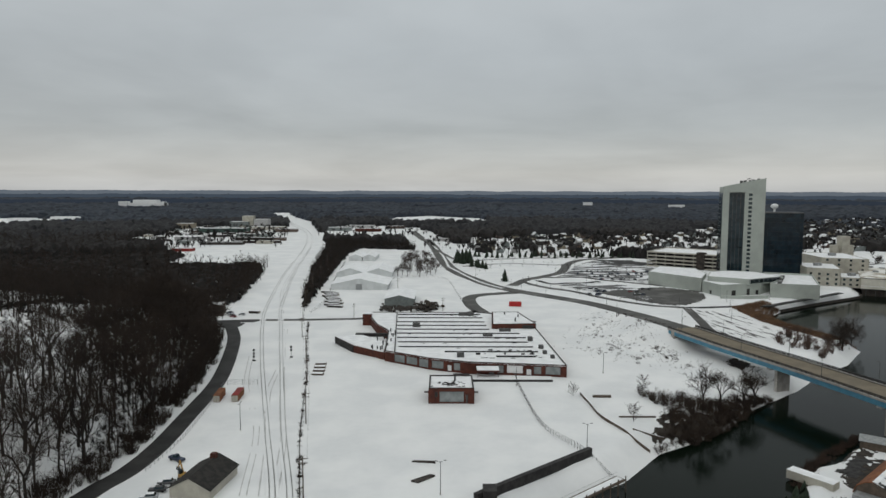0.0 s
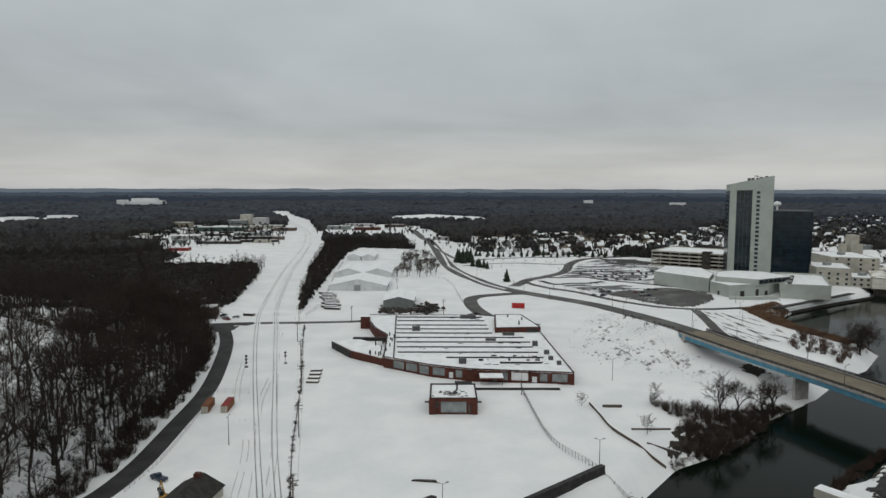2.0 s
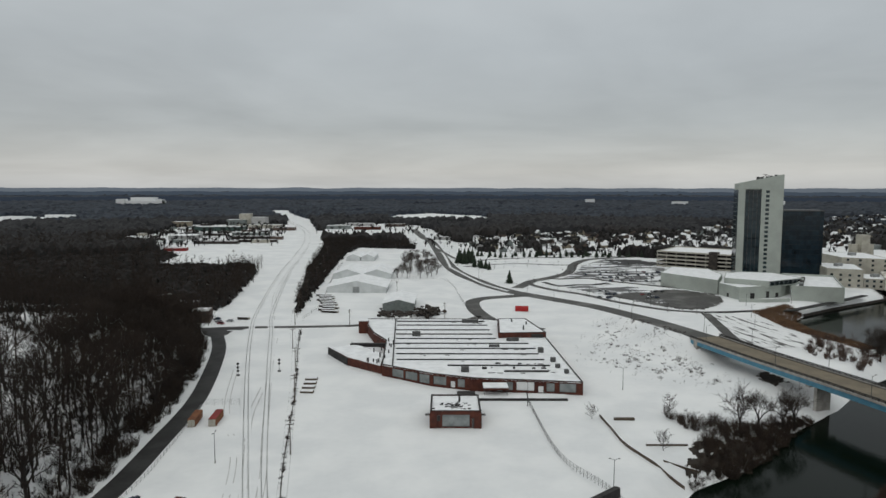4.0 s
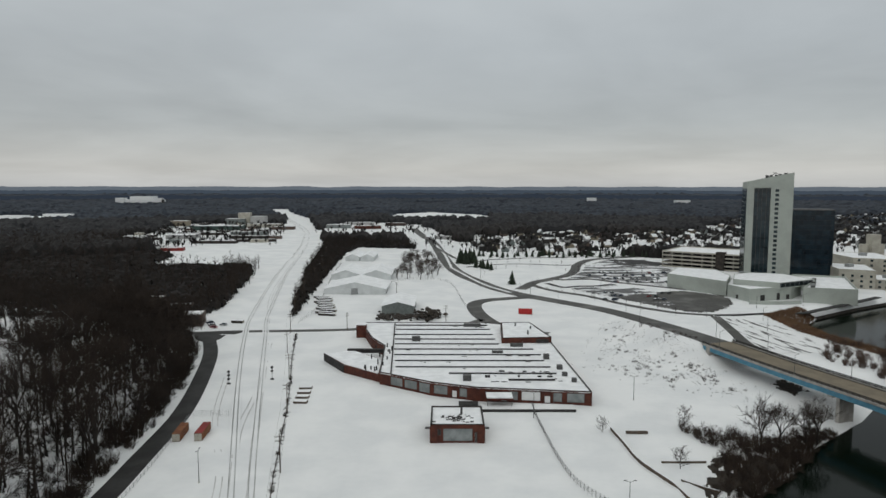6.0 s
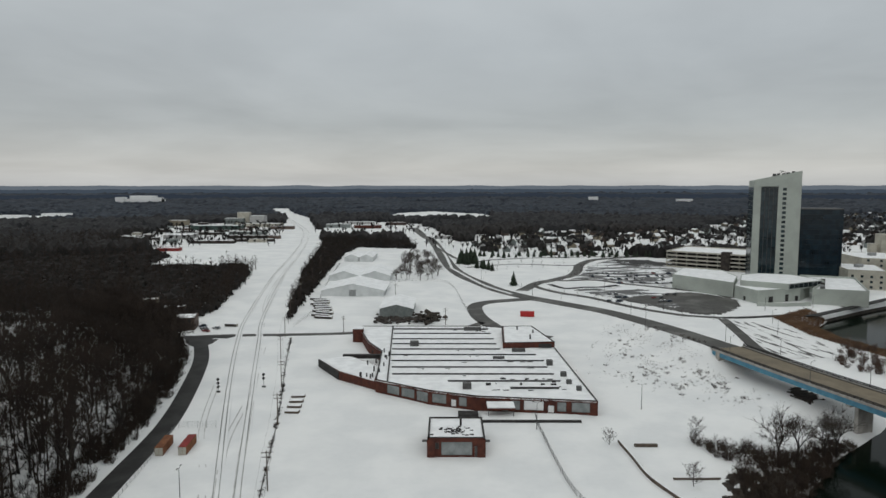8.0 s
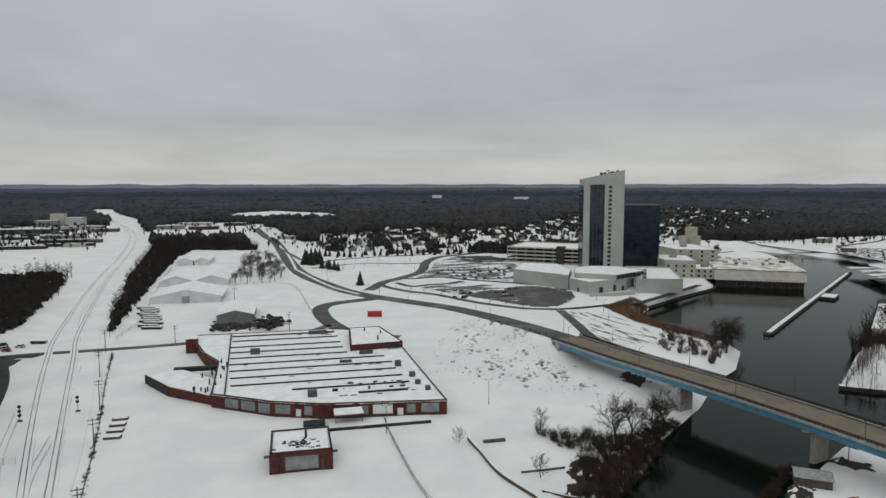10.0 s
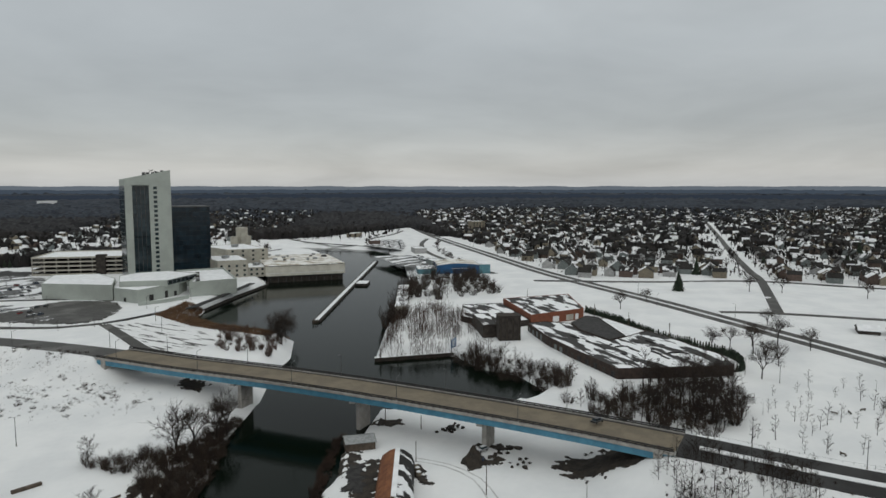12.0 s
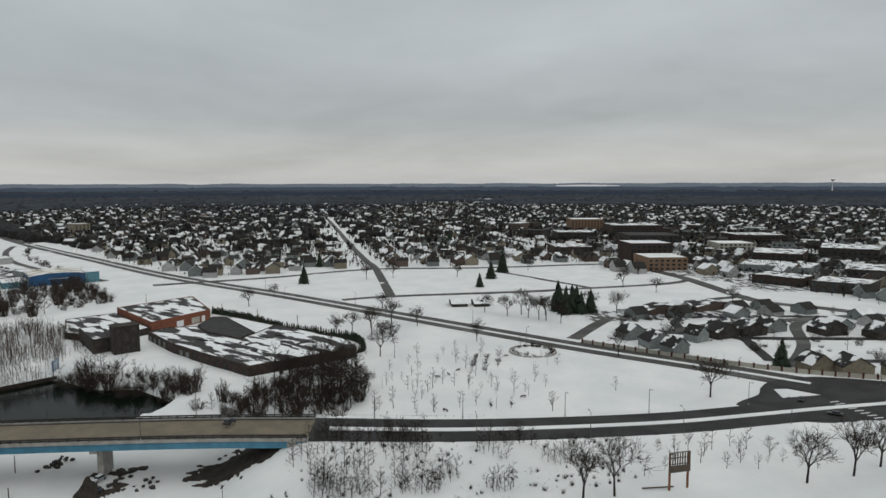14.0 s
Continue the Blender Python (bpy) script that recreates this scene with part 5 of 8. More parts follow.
def container(name, label, body, x, y, rz, L=12.2, W=2.6, H=2.7, roof=None):
    c = empty(name, x, y, gz(x, y), rz)
    tagged(c, label, "container", "freight containers")
    bm = bmesh.new()
    add_box(bm, -W / 2, W / 2, -L / 2, L / 2, 0.1, H)
    part("shell", bm, body, c)
    n = int(L / 1.2)
    for s in (-1, 1):
        rib = None
        for k in range(n):
            o = part("corrugation", box(-0.05, 0.05, 0, 0.6, 0.25, H - 0.15), body, c) if rib is None else new("corrugation", rib)
            rib = o.data
            o.parent = c
            o.matrix_basis = pose(s * W / 2, -L / 2 + 0.3 + k * 1.2, 0)
    part("roof_sheet", box(-W / 2, W / 2, -L / 2, L / 2, H, H + 0.06), roof or body, c)
    for x0 in (-W / 2 + 0.05, 0.03):
        part("door_leaf", box(x0, x0 + W / 2 - 0.08, -L / 2 - 0.06, -L / 2 - 0.005, 0.2, H - 0.1), CREAM, c)
    return c


DARKRED = material("faded_red_sheet", (0.24, 0.026, 0.022), (0.17, 0.022, 0.02), 0.5, 0.7)
container("freight_container", "rust-orange steel freight container in the snow", RUST, -85.3, 245.5, 6, H=2.6, W=2.4, L=10)
container("freight_container", "red-roofed freight container with pale doors", RUST, -78.4, 246, 4, roof=DARKRED, H=2.6, W=2.4, L=10)
container("red_trailer", "bright red box trailer parked on the snow", RED, 50, 449.5, 84, L=8.5, W=2.6, H=3.2)


def fence(name, label, run, h, gap, mat, rails=3):
    f = empty(name)
    tagged(f, label, "fence")
    pts = spline(at(run), gap)
    post = None
    for p in pts:
        o = part("post", rod((0, 0, -0.3), (0, 0, h), 0.06, sides=5), mat, f) if post is None else new("post", post)
        post = o.data
        o.parent = f
        o.matrix_basis = Matrix.Translation(p)
    for k in range(rails):
        z = h * (0.15 + 0.8 * k / max(1, rails - 1))
        bm = bmesh.new()
        for a, b in zip(pts, pts[1:]):
            rod(a + Vector((0, 0, z)), b + Vector((0, 0, z)), 0.025, sides=3, bm=bm)
        part("rail", bm, mat, f)
    return f


fence("wire_fence", "low galvanised wire fence across the yard", [(-88, 263), (-82, 263.5), (-76, 264)], 2.4, 3, GALV, 6)
fence("chain_fence", "long wire fence running down to the river", [(31, 274), (31, 257), (34, 216), (43, 194), (53, 182)], 1.9, 1.6, METAL, 7)
fence("chain_fence", "roadside wire fence below the woods", [(-84, 180), (-83, 200), (-85, 226), (-89, 262)], 1.4, 2.5, GALV, 4)
fence("chain_fence", "tall yard fence along the woods strip", [(-86, 420), (-84, 470), (-92, 540), (-100, 620), (-108, 720)], 2.2, 4, METAL, 3)
fence("chain_fence", "fence round the empty snowy lot", [(26, 402), (14, 470), (0, 590), (-42, 592), (-44, 520)], 2.0, 5, METAL, 3)
weeds = []
for a, b in zip([(-34, 150), (-46, 206), (-52, 240), (-60, 285), (-71, 338)], [(-46, 206), (-52, 240), (-60, 285), (-71, 338), (-81, 391)]):
    for k in range(60):
        u = random.random()
        weeds.append((a[0] + (b[0] - a[0]) * u + random.gauss(0, 0.35), a[1] + (b[1] - a[1]) * u, -0.1, random.uniform(0.15, 0.5)))
stuff("weed_strip", BUSHES, weeds, TWIG, "dead dark weeds in a ditch beside the railway", "weeds", 4)
ribbon("ditch", at([(-34, 150), (-46, 206), (-52, 240), (-60, 285), (-71, 338), (-81, 391)], 0.02), 0.13, SOIL, "dark open ditch in the snow", 0.06, category="ditch", thick=0.15)


def gable(name, label, x0, x1, y0, y1, eave, ridge, wall, roof, rz=0.0, along_y=True, category="shed", group="", base=None, dark=None, windows=0):
    """A gabled building; the ridge runs along y when along_y."""
    cx, cy = (x0 + x1) / 2, (y0 + y1) / 2
    g = empty(name, cx, cy, gz(cx, cy) - 0.1 if base is None else base, rz)
    tagged(g, label, category, group)
    a, b = ((x1 - x0) / 2, (y1 - y0) / 2) if along_y else ((y1 - y0) / 2, (x1 - x0) / 2)
    turn = Matrix() if along_y else pose(0, 0, 0, 0, 0, 90)
    bm = bmesh.new()
    v = [bm.verts.new(c) for y in (-b, b) for c in ((-a, y, -0.4), (a, y, -0.4), (a, y, eave), (0, y, ridge), (-a, y, eave))]
    bm.faces.new(v[4::-1]), bm.faces.new(v[5:])
    for i in range(5):
        j = (i + 1) % 5
        bm.faces.new((v[i], v[j], v[5 + j], v[5 + i]))
    bmesh.ops.recalc_face_normals(bm, faces=bm.faces)
    part("wall", bm, wall, g).matrix_basis = turn
    o = 0.05 * a + 0.15
    for s in (-1, 1):
        bm = bmesh.new()
        d = (ridge - eave) / a
        q = [(0, -b - 0.4, ridge + 0.03), (0, b + 0.4, ridge + 0.03), (s * (a + o), b + 0.4, eave - d * o + 0.03), (s * (a + o), -b - 0.4, eave - d * o + 0.03)]
        lo, hi = [bm.verts.new(c) for c in q], [bm.verts.new((x, y, z + 0.2)) for x, y, z in q]
        bm.faces.new(hi), bm.faces.new(lo[::-1])
        for i in range(4):
            bm.faces.new((lo[i], lo[(i + 1) % 4], hi[(i + 1) % 4], hi[i]))
        bmesh.ops.recalc_face_normals(bm, faces=bm.faces)
        part("roof", bm, (dark if dark is not None and s < 0 else roof), g).matrix_basis = turn
    for k in range(windows):
        x = -a + (k + 0.5) * 2 * a / windows
        part("window", box(x - 0.5, x + 0.5, -b - 0.06, -b + 0.02, 1.0, 2.3), GLASSDARK, g).matrix_basis = turn
    return g


POLY = material("white_polythene_sheet", (0.62, 0.64, 0.64), (0.52, 0.54, 0.54), 0.15, 0.5, fine=0.1)
gh = gable("greenhouse", "wide white gabled storage shed with pale grey end wall", -90, -45, 524, 566, 4.2, 9.0, POLY, ROOFSNOW, group="white sheds")
part("end_door", box(-2.5, 2.5, -21.2, -20.9, 0, 4.6), GALV, gh)
for x0, x1, y0, y1 in ((-98, -73, 600, 650), (-72, -47, 602, 652), (-107, -92, 742, 790), (-91, -77, 742, 790)):
    gable("greenhouse", "white snow-roofed gabled storage shed", x0, x1, y0, y1, 4.5, 8.5 if x1 - x0 > 20 else 7.5, POLY, ROOFSNOW, group="white sheds")
gable("lean_shed", "snow-roofed open shed over dark machinery", -40, -20, 446, 484, 5.5, 8, GREYWALL, ROOFSNOW, along_y=True)
heap = []
for k in range(150):
    heap.append((random.uniform(-42, -5), random.uniform(428, 442) + (8 if random.random() < 0.3 else 0), 0, random.uniform(0.5, 1.2)))


def rubble(name, label, places, mats, seed, lo=0.4, hi=1.4, category="rubble", h=1.0):
    """A heap of broken blocks of many sizes, one thing."""
    g = random.Random(seed)
    bm = bmesh.new()
    for (x, y, z, s) in places:
        r = bmesh.ops.create_icosphere(bm, subdivisions=1, radius=s)
        for v in r["verts"]:
            v.co = Vector((v.co.x * g.uniform(0.7, 1.4) + x, v.co.y * g.uniform(0.7, 1.4) + y, v.co.z * g.uniform(0.4, 0.9) * h + z))
    return tagged(part(name, bm, mats), label, category, kind="stuff")


rubble("scrap_heap", "dark heaps of scrap and vehicles behind the factory", [(x, y, gz(x, y) + 0.5 + (2.5 if x > -20 else 1) * random.random(), s * 1.3) for x, y, _, s in heap], DARKWALL, 3)
rubble("scrap_heap", "brown scrub-covered spoil heap behind the factory", [(random.gauss(-10, 4), random.gauss(440, 6), random.uniform(0, 3.5), random.uniform(0.8, 1.8)) for k in range(60)], SOIL, 4)


# ---- vehicles ----
PAINTS = [material("car_paint_" + n, c, tuple(0.9 * k for k in c), 0.3, 0.3, spec=0.5, fine=0.05) for n, c in (("black", (0.015, 0.015, 0.017)), ("dark_blue", (0.02, 0.03, 0.06)), ("silver", (0.30, 0.31, 0.32)), ("red", (0.22, 0.02, 0.02)), ("grey", (0.09, 0.09, 0.095)))]
TYRE = material("tyre_rubber", (0.018, 0.018, 0.018), (0.03, 0.03, 0.03), 2.0, 0.9)


def car_proto(paint, label, group="parked cars", snowy=False, tall=0.0, L=4.6, pickup=False):
    c = empty("pickup_truck" if pickup else "car")
    tagged(c, label, "pickup" if pickup else "car", group)
    part("body", box(-0.9, 0.9, -L / 2, L / 2, 0.35, 0.95 + tall * 0.5, 0.14), paint, c)
    bm = box(-0.78, 0.78, -L * 0.36 if not pickup else -0.3, L * 0.2, 0.95 + tall * 0.5, 1.48 + tall, 0.0)
    for v in bm.verts:
        if v.co.z > 1.2 + tall * 0.5:
            v.co.x *= 0.82
            v.co.y = v.co.y * 0.78 - 0.1
    part("cabin_glass", bm, GLASSDARK, c)
    part("roof", box(-0.62, 0.62, -L * 0.27 if not pickup else -0.2, L * 0.13, 1.47 + tall, 1.53 + tall, 0.02), ROOFSNOW if snowy else paint, c)
    if snowy:
        part("snow_on_bonnet", box(-0.8, 0.8, L * 0.22, L * 0.46, 0.95 + tall * 0.5, 1.03 + tall * 0.5, 0.03), ROOFSNOW, c)
    for x in (-0.82, 0.82):
        for y in (-L * 0.3, L * 0.3):
            part("wheel", rod((x - 0.1, y, 0.33), (x + 0.1, y, 0.33), 0.33, sides=10), TYRE, c)
    for x in (-0.6, 0.6):
        part("headlight", box(x - 0.18, x + 0.18, L / 2 - 0.03, L / 2 + 0.02, 0.6, 0.75), GALV, c)
    return c


CARS = [car_proto(PAINTS[0], "black parked car"), car_proto(PAINTS[4], "grey parked car with snow on its roof", snowy=True), car_proto(PAINTS[2], "silver parked car", snowy=True),
        car_proto(PAINTS[3], "dark red parked car"), car_proto(PAINTS[1], "dark blue sport utility car", tall=0.3)]
LABELS = {0: "black car parked on the ploughed ground", 1: "grey parked car with snow on its roof", 2: "silver car half covered with snow", 3: "dark red car parked in the lot", 4: "tall dark blue car on cleared asphalt"}
for k, c in enumerate(CARS):
    c["label"] = LABELS[k]
spots = [(-75, 167, 100), (-74.5, 171.5, 100), (-75.5, 163, 100), (-131, 406, 70), (-137, 418, 80), (-134, 412, 75), (-128, 414, 75), (267, 188, 20), (179, 146, -101), (231, -41, -20), (245, -36, 60), (158, 175, 30), (165, 178, 80)]
for k in range(46):
    row = k % 4
    spots.append((random.uniform(128, 205), 585 + row * 20 + random.uniform(-2, 2), random.choice((5, 185)) + random.uniform(-4, 4)))
for k in range(16):
    u = random.random()
    spots.append((110 + u * 60, 500 + (k % 3) * 14 + random.uniform(-1, 1), -40 + random.uniform(-4, 4)))
for k in range(14):
    spots.append((385 + random.uniform(0, 30), 5 - k * 5.5, 100 + random.uniform(-6, 6)))
for k, (x, y, a) in enumerate(spots):
    base = gz(x, y) + 0.12
    if (x, y) == (179, 146):
        base = 7.93
    if k < 5:
        CARS[k].matrix_basis = pose(x, y, base, 0, 0, a)
    else:
        copy_thing(CARS[0 if k in (8, 9, 10) else random.choice((0, 0, 1, 4, 4, 1, 2, 0, 3))], pose(x, y, base, 0, 0, a))
pk = car_proto(PAINTS[1], "dark blue pickup truck parked in the snow", "trucks", snowy=False, tall=0.35, L=5.6, pickup=True)
pk.matrix_basis = pose(-78, 187, gz(-78, 187), 0, 0, 60)
ex = empty("excavator", -71, 174, gz(-71, 174), 40)
tagged(ex, "small yellow excavator parked beside the brown-roofed shop", "excavator")
YEL = material("worn_yellow_paint", (0.40, 0.24, 0.05), (0.28, 0.16, 0.04), 0.8, 0.6)
for s in (-0.9, 0.9):
    part("track", box(s - 0.3, s + 0.3, -1.6, 1.6, 0, 0.75, 0.2), TYRE, ex)
part("house", box(-1.1, 1.1, -1.5, 1.1, 0.8, 2.0, 0.1), YEL, ex)
part("cab", box(-1.1, 0, 0.0, 1.3, 2.0, 3.1, 0.08), GLASSDARK, ex)
part("boom", rod((0.4, 1.0, 1.6), (0.4, 3.6, 4.4), 0.28, 0.2, 5), YEL, ex)
part("stick", rod((0.4, 3.6, 4.4), (0.4, 5.2, 2.0), 0.2, 0.16, 5), YEL, ex)
part("bucket", box(-0.1, 0.9, 4.9, 5.7, 1.2, 2.1, 0.15), METAL, ex)
hs = gable("workshop", "low shop with dark shingled roof and pale gable", -69.5, -58.5, 163, 179, 2.8, 5.6, CREAM, SHINGLE, rz=-8, category="building")
part("chimney", box(-1, 0.6, 5, 6.5, 4, 6.8), BRICK, hs)
wh = flat_block("timber_house", "two-storey brown house at the edge of the woods", [(-150, 408), (-139, 411), (-142, 425), (-153, 422)], -0.5, 7, BROWNWALL, "house")
for k in range(3):
    part("window", box(1.5 + k * 3.2, 2.9 + k * 3.2, -0.1, 0.1, 4.4, 6.0), GLASSDARK, wh).matrix_basis = pose(0, 0, 0, 0, 0, 15.3)
container("snow_trailer", "snow-topped flat trailer at the crossing", DARKWALL, -122, 421, 80, L=7, W=2.4, H=1.6, roof=ROOFSNOW)
for k in range(11):
    container("flatbed_trailer", "snow-covered flatbed trailer parked in the yard", DARKWALL, -74 - k * 1.3 + random.uniform(-2, 2), 443 + k * 6.4, 78 + random.uniform(-6, 6), L=11, W=2.4, H=1.4, roof=ROOFSNOW)

# riverside bits below the factory
tagged(part("black_conveyor_wall", prism([(8, 162), (9, 161), (45, 191.4), (44, 192.6)], -0.4, 2.4), BLACK), "long low black wall running to the river", "wall")
tagged(part("black_pump_box", box(10.5, 14, 161, 165.5, -0.3, 3.2, 0.1), BLACK), "black metal pump box beside the wall", "box")
for poly, nm in (([(-9, 186.4), (-2, 185.6), (-2.4, 186.6), (-8, 187.0)], "dark"), ([(-8.6, 173.6), (-6.6, 172.6), (-2.0, 177.0), (-3.4, 177.6)], "dark")):
    tagged(part("concrete_slab", prism(poly, -0.4, 0.4), DARKWALL), "dark bare concrete slab showing through the snow", "slab")
for run, w, h, lb in (([(54, 251), (55, 238), (55.6, 227), (58, 217.5), (60.5, 210.5), (63, 206.8), (67, 205.6)], 0.35, 0.9, "curved timber river wall topped with snow"), ([(62, 225), (69, 225), (75, 225.5)], 0.25, 0.6, "dark timber step of the river bank"), ([(63.5, 213.2), (69, 213), (74, 213.6)], 0.25, 0.6, "dark timber kerb of the river bank")):
    ribbon("river_wall", at(run), w, WOOD, lb, h, category="wall", thick=h + 0.8, step=2.0)
    ribbon("wall_snow", at(run), w * 0.7, ROOFSNOW, "snow along the river wall", h + 0.12, category="snow", thick=0.12, step=2.0)
dk = empty("river_dock")
tagged(dk, "narrow snow-covered timber dock along the river", "dock")
part("planking", prism([(20, 157), (22, 154.5), (52, 180), (50, 182.6)], -2.6, -2.2), WOOD, dk)
part("dock_snow", prism([(20.6, 156.8), (22, 155.4), (51.2, 180.2), (50, 181.8)], -2.2, -2.05), ROOFSNOW, dk)
for k in range(12):
    u = k / 11
    part("pile", rod((22 + 30 * u, 154.5 + 25.5 * u, -7), (22 + 30 * u, 154.5 + 25.5 * u, -1.2), 0.18, sides=6), WOOD, dk)
part("hand_rail", rod((20, 157, -1.2), (50, 182.6, -1.2), 0.05, sides=4), GALV, dk)
tagged(part("snowy_bench", box(58, 65, 247.5, 248.5, gz(60, 248) - 0.2, gz(60, 248) + 0.8, 0.05), WOOD), "dark timber rack standing on the riverside snow", "rack")

# ---- east bank ----
hut = gable("boat_house", "small grey-roofed timber boat house at the river", 138.9, 148.1, 207.2, 214.2, 2.6, 3.7, WOOD, GALV, rz=-35, along_y=False, category="hut")


def build_barn():
    """A round-shouldered barn, one half of its roof rusty, the other black with slipped snow."""
    b = empty("round_roofed_barn", 126.5, 179, gz(130, 180), 41)
    tagged(b, "round-shouldered barn with rusty and snow-patched black roof", "barn")
    L, W, E, R = 30.0, 10.0, 2.4, 6.8
    prof = [(-W / 2, E), (-W * 0.42, E + 2.2), (-W * 0.22, E + 3.7), (0, R), (W * 0.22, E + 3.7), (W * 0.42, E + 2.2), (W / 2, E)]
    bm = bmesh.new()
    ends = []
    for x in (-L / 2 + 0.2, L / 2 - 0.2):
        vs = [bm.verts.new((x, y * 0.98, z - 0.1)) for y, z in prof] + [bm.verts.new((x, W / 2 * 0.98, -0.4)), bm.verts.new((x, -W / 2 * 0.98, -0.4))]
        bm.faces.new(vs)
        ends.append(vs)
    for i in (6, 7, 8):
        j = (i + 1) % 9
        bm.faces.new((ends[0][i], ends[0][j], ends[1][j], ends[1][i]))
    bmesh.ops.recalc_face_normals(bm, faces=bm.faces)
    part("wall", bm, WOOD, b)
    for k in range(6):
        (y0, z0), (y1, z1) = prof[k], prof[k + 1]
        bm = bmesh.new()
        lo = [bm.verts.new(c) for c in ((-L / 2, y0, z0), (L / 2, y0, z0), (L / 2, y1, z1), (-L / 2, y1, z1))]
        hi = [bm.verts.new((v.co.x, v.co.y * 1.01, v.co.z + 0.2)) for v in lo]
        bm.faces.new(hi), bm.faces.new(lo[::-1])
        for i in range(4):
            bm.faces.new((lo[i], lo[(i + 1) % 4], hi[(i + 1) % 4], hi[i]))
        bmesh.ops.recalc_face_normals(bm, faces=bm.faces)
        part("roof_sheet", bm, RUST if 3 <= k < 6 else PATCHROOF, b)
    part("ridge_snow", box(-L / 2, L / 2, -0.9, 0.5, R + 0.1, R + 0.28, 0.05), ROOFSNOW, b)
    part("lean_to", box(-L / 2 - 3.5, -L / 2 + 0.1, -3, 4, -0.3, 3.4, 0.05), GALV, b)
    return b


build_barn()
container("long_trailer", "long flat snow-roofed site trailer by the river", CREAM, 107.5, 184.5, 36.3, L=13, W=4.0, H=2.6, roof=ROOFSNOW)


def mound(name, label, x, y, r, h, seed, mat, category="earth heap"):
    """A pointed, slumping heap of earth."""
    g = random.Random(seed)
    rings, seg = 9, 22
    v, f = [(x, y, gz(x, y) + h)], []
    for i in range(1, rings + 1):
        t = i / rings
        for k in range(seg):
            a = 2 * math.pi * k / seg
            rr = r * t * (1 + 0.22 * math.sin(3 * a + seed) + g.uniform(-0.09, 0.09))
            px, py = x + rr * math.cos(a), y + rr * 0.8 * math.sin(a)
            v.append((px, py, gz(px, py) - 0.15 + h * (1 - t) ** 1.1 * (1 + g.uniform(-0.12, 0.12))))
    for k in range(seg):
        f.append((0, 1 + k, 1 + (k + 1) % seg))
        for i in range(rings - 1):
            a, b = 1 + i * seg + k, 1 + i * seg + (k + 1) % seg
            f.append((a, a + seg, b + seg, b))
    return tagged(mesh_ob(name, v, f, mat), label, category)


mound("earth_mound", "dark pointed heap of earth beside the bridge pier", 156.6, 175, 4.2, 5.6, 2, SOIL)
mound("earth_mound", "low dark heap of earth under the bridge", 163, 170.5, 2.6, 1.2, 5, SOIL)
bare_patch("bare_earth", "dark trodden earth beside the bridge pier", reach([(155, 224), (158, 225), (166, 214), (164, 210), (159, 212)], 1.02), SOIL, "earth", seed=7, rag=1.0)
bare_patch("bare_earth", "dark earth showing through snow by the pier", reach([(164, 180), (167, 178), (172, 168), (170, 166), (166, 171)], 1.02), SOIL, "earth", seed=8, rag=0.9)
bare_patch("bare_earth", "trampled dark earth round the earth heap", reach([(148, 170), (155, 168), (160, 164), (158, 169), (153, 176)], 1.02), SOIL, "earth", seed=9, rag=0.8)
bare_patch("tarred_boards", "black tarred boards and litter beside the barn", reach([(129, 200), (132, 197), (123, 186), (119, 184), (117, 188)], 1.02), BLACK, "litter", seed=10, rag=1.3, lift=0.25)
bare_patch("bare_earth", "dark litter and dead grass on the bank by the boat house", reach([(131, 209), (139, 214), (140, 207), (134, 200), (127, 198), (124, 202)], 1.0), SOIL, "earth", seed=31, rag=2.6, cell=0.6)
bare_patch("bare_earth", "dark scraps and boards along the barn wall", reach([(138, 201), (141, 198), (126, 184), (118, 180), (115, 184), (124, 192)], 1.0), SOIL, "earth", seed=32, rag=2.2, cell=0.5)
bare_patch("bare_earth", "worn dark ground behind the barn", reach([(143, 193), (147, 189), (141, 180), (137, 175), (136, 178)], 1.0), SOIL, "earth", seed=33, rag=1.5, cell=0.5)
es = np.array([p for p in spline(reach([(143, 219, 0), (131, 210, 0), (122, 202, 0), (115, 196, 0), (108, 189, 0), (100, 180, 0)]), 0.35)])[:, :2]
ge = np.random.RandomState(505)
es = es + ge.uniform(-1.6, 1.6, es.shape)
stuff("shore_brush", BRUSH, [(x, y, max(z, WATER_Z) - 0.1, k) for x, y, z, k in planted(es, 0.3, 0.85, 506)], REDTWIG, "red-brown brush along the water's edge by the barn", "brush", 507)
for x, y, h in ((144, 187, 7.5), (164, 219, 8.0), (167, 205, 5.0), (142, 160, 8.0)):
    tagged(part("timber_pole", rod((x, y, gz(x, y) - 0.3), (x, y, gz(x, y) + h), 0.16, 0.12, 7), WOOD), "bare dark timber pole standing in the snow", "pole", "poles by the barn")
for x, y, h in ((142.3, 185.7, 1.6), (140.8, 183.6, 1.5), (139.2, 181.8, 1.3), (144.8, 190.8, 1.4)):
    tk = empty("storage_drum", x, y, gz(x, y))
    tagged(tk, "small pale storage drum beside the barn", "drum", "drums by the barn")
    part("shell", rod((0, 0, -0.1), (0, 0, h), 0.8, 0.8, 10), TANWALL, tk)
    part("lid", rod((0, 0, h), (0, 0, h + 0.1), 0.72, 0.6, 10), ROOFSNOW, tk)
for run in ([(146, 190), (149, 180), (147, 168), (140, 158)], [(148, 191), (151, 180), (149, 167), (142, 156)]):
    ribbon("rut", at(run, 0.02), 0.22, DIRTYSNOW, "thin muddy wheel rut in the riverside snow", 0.06, category="rut", thick=0.1)
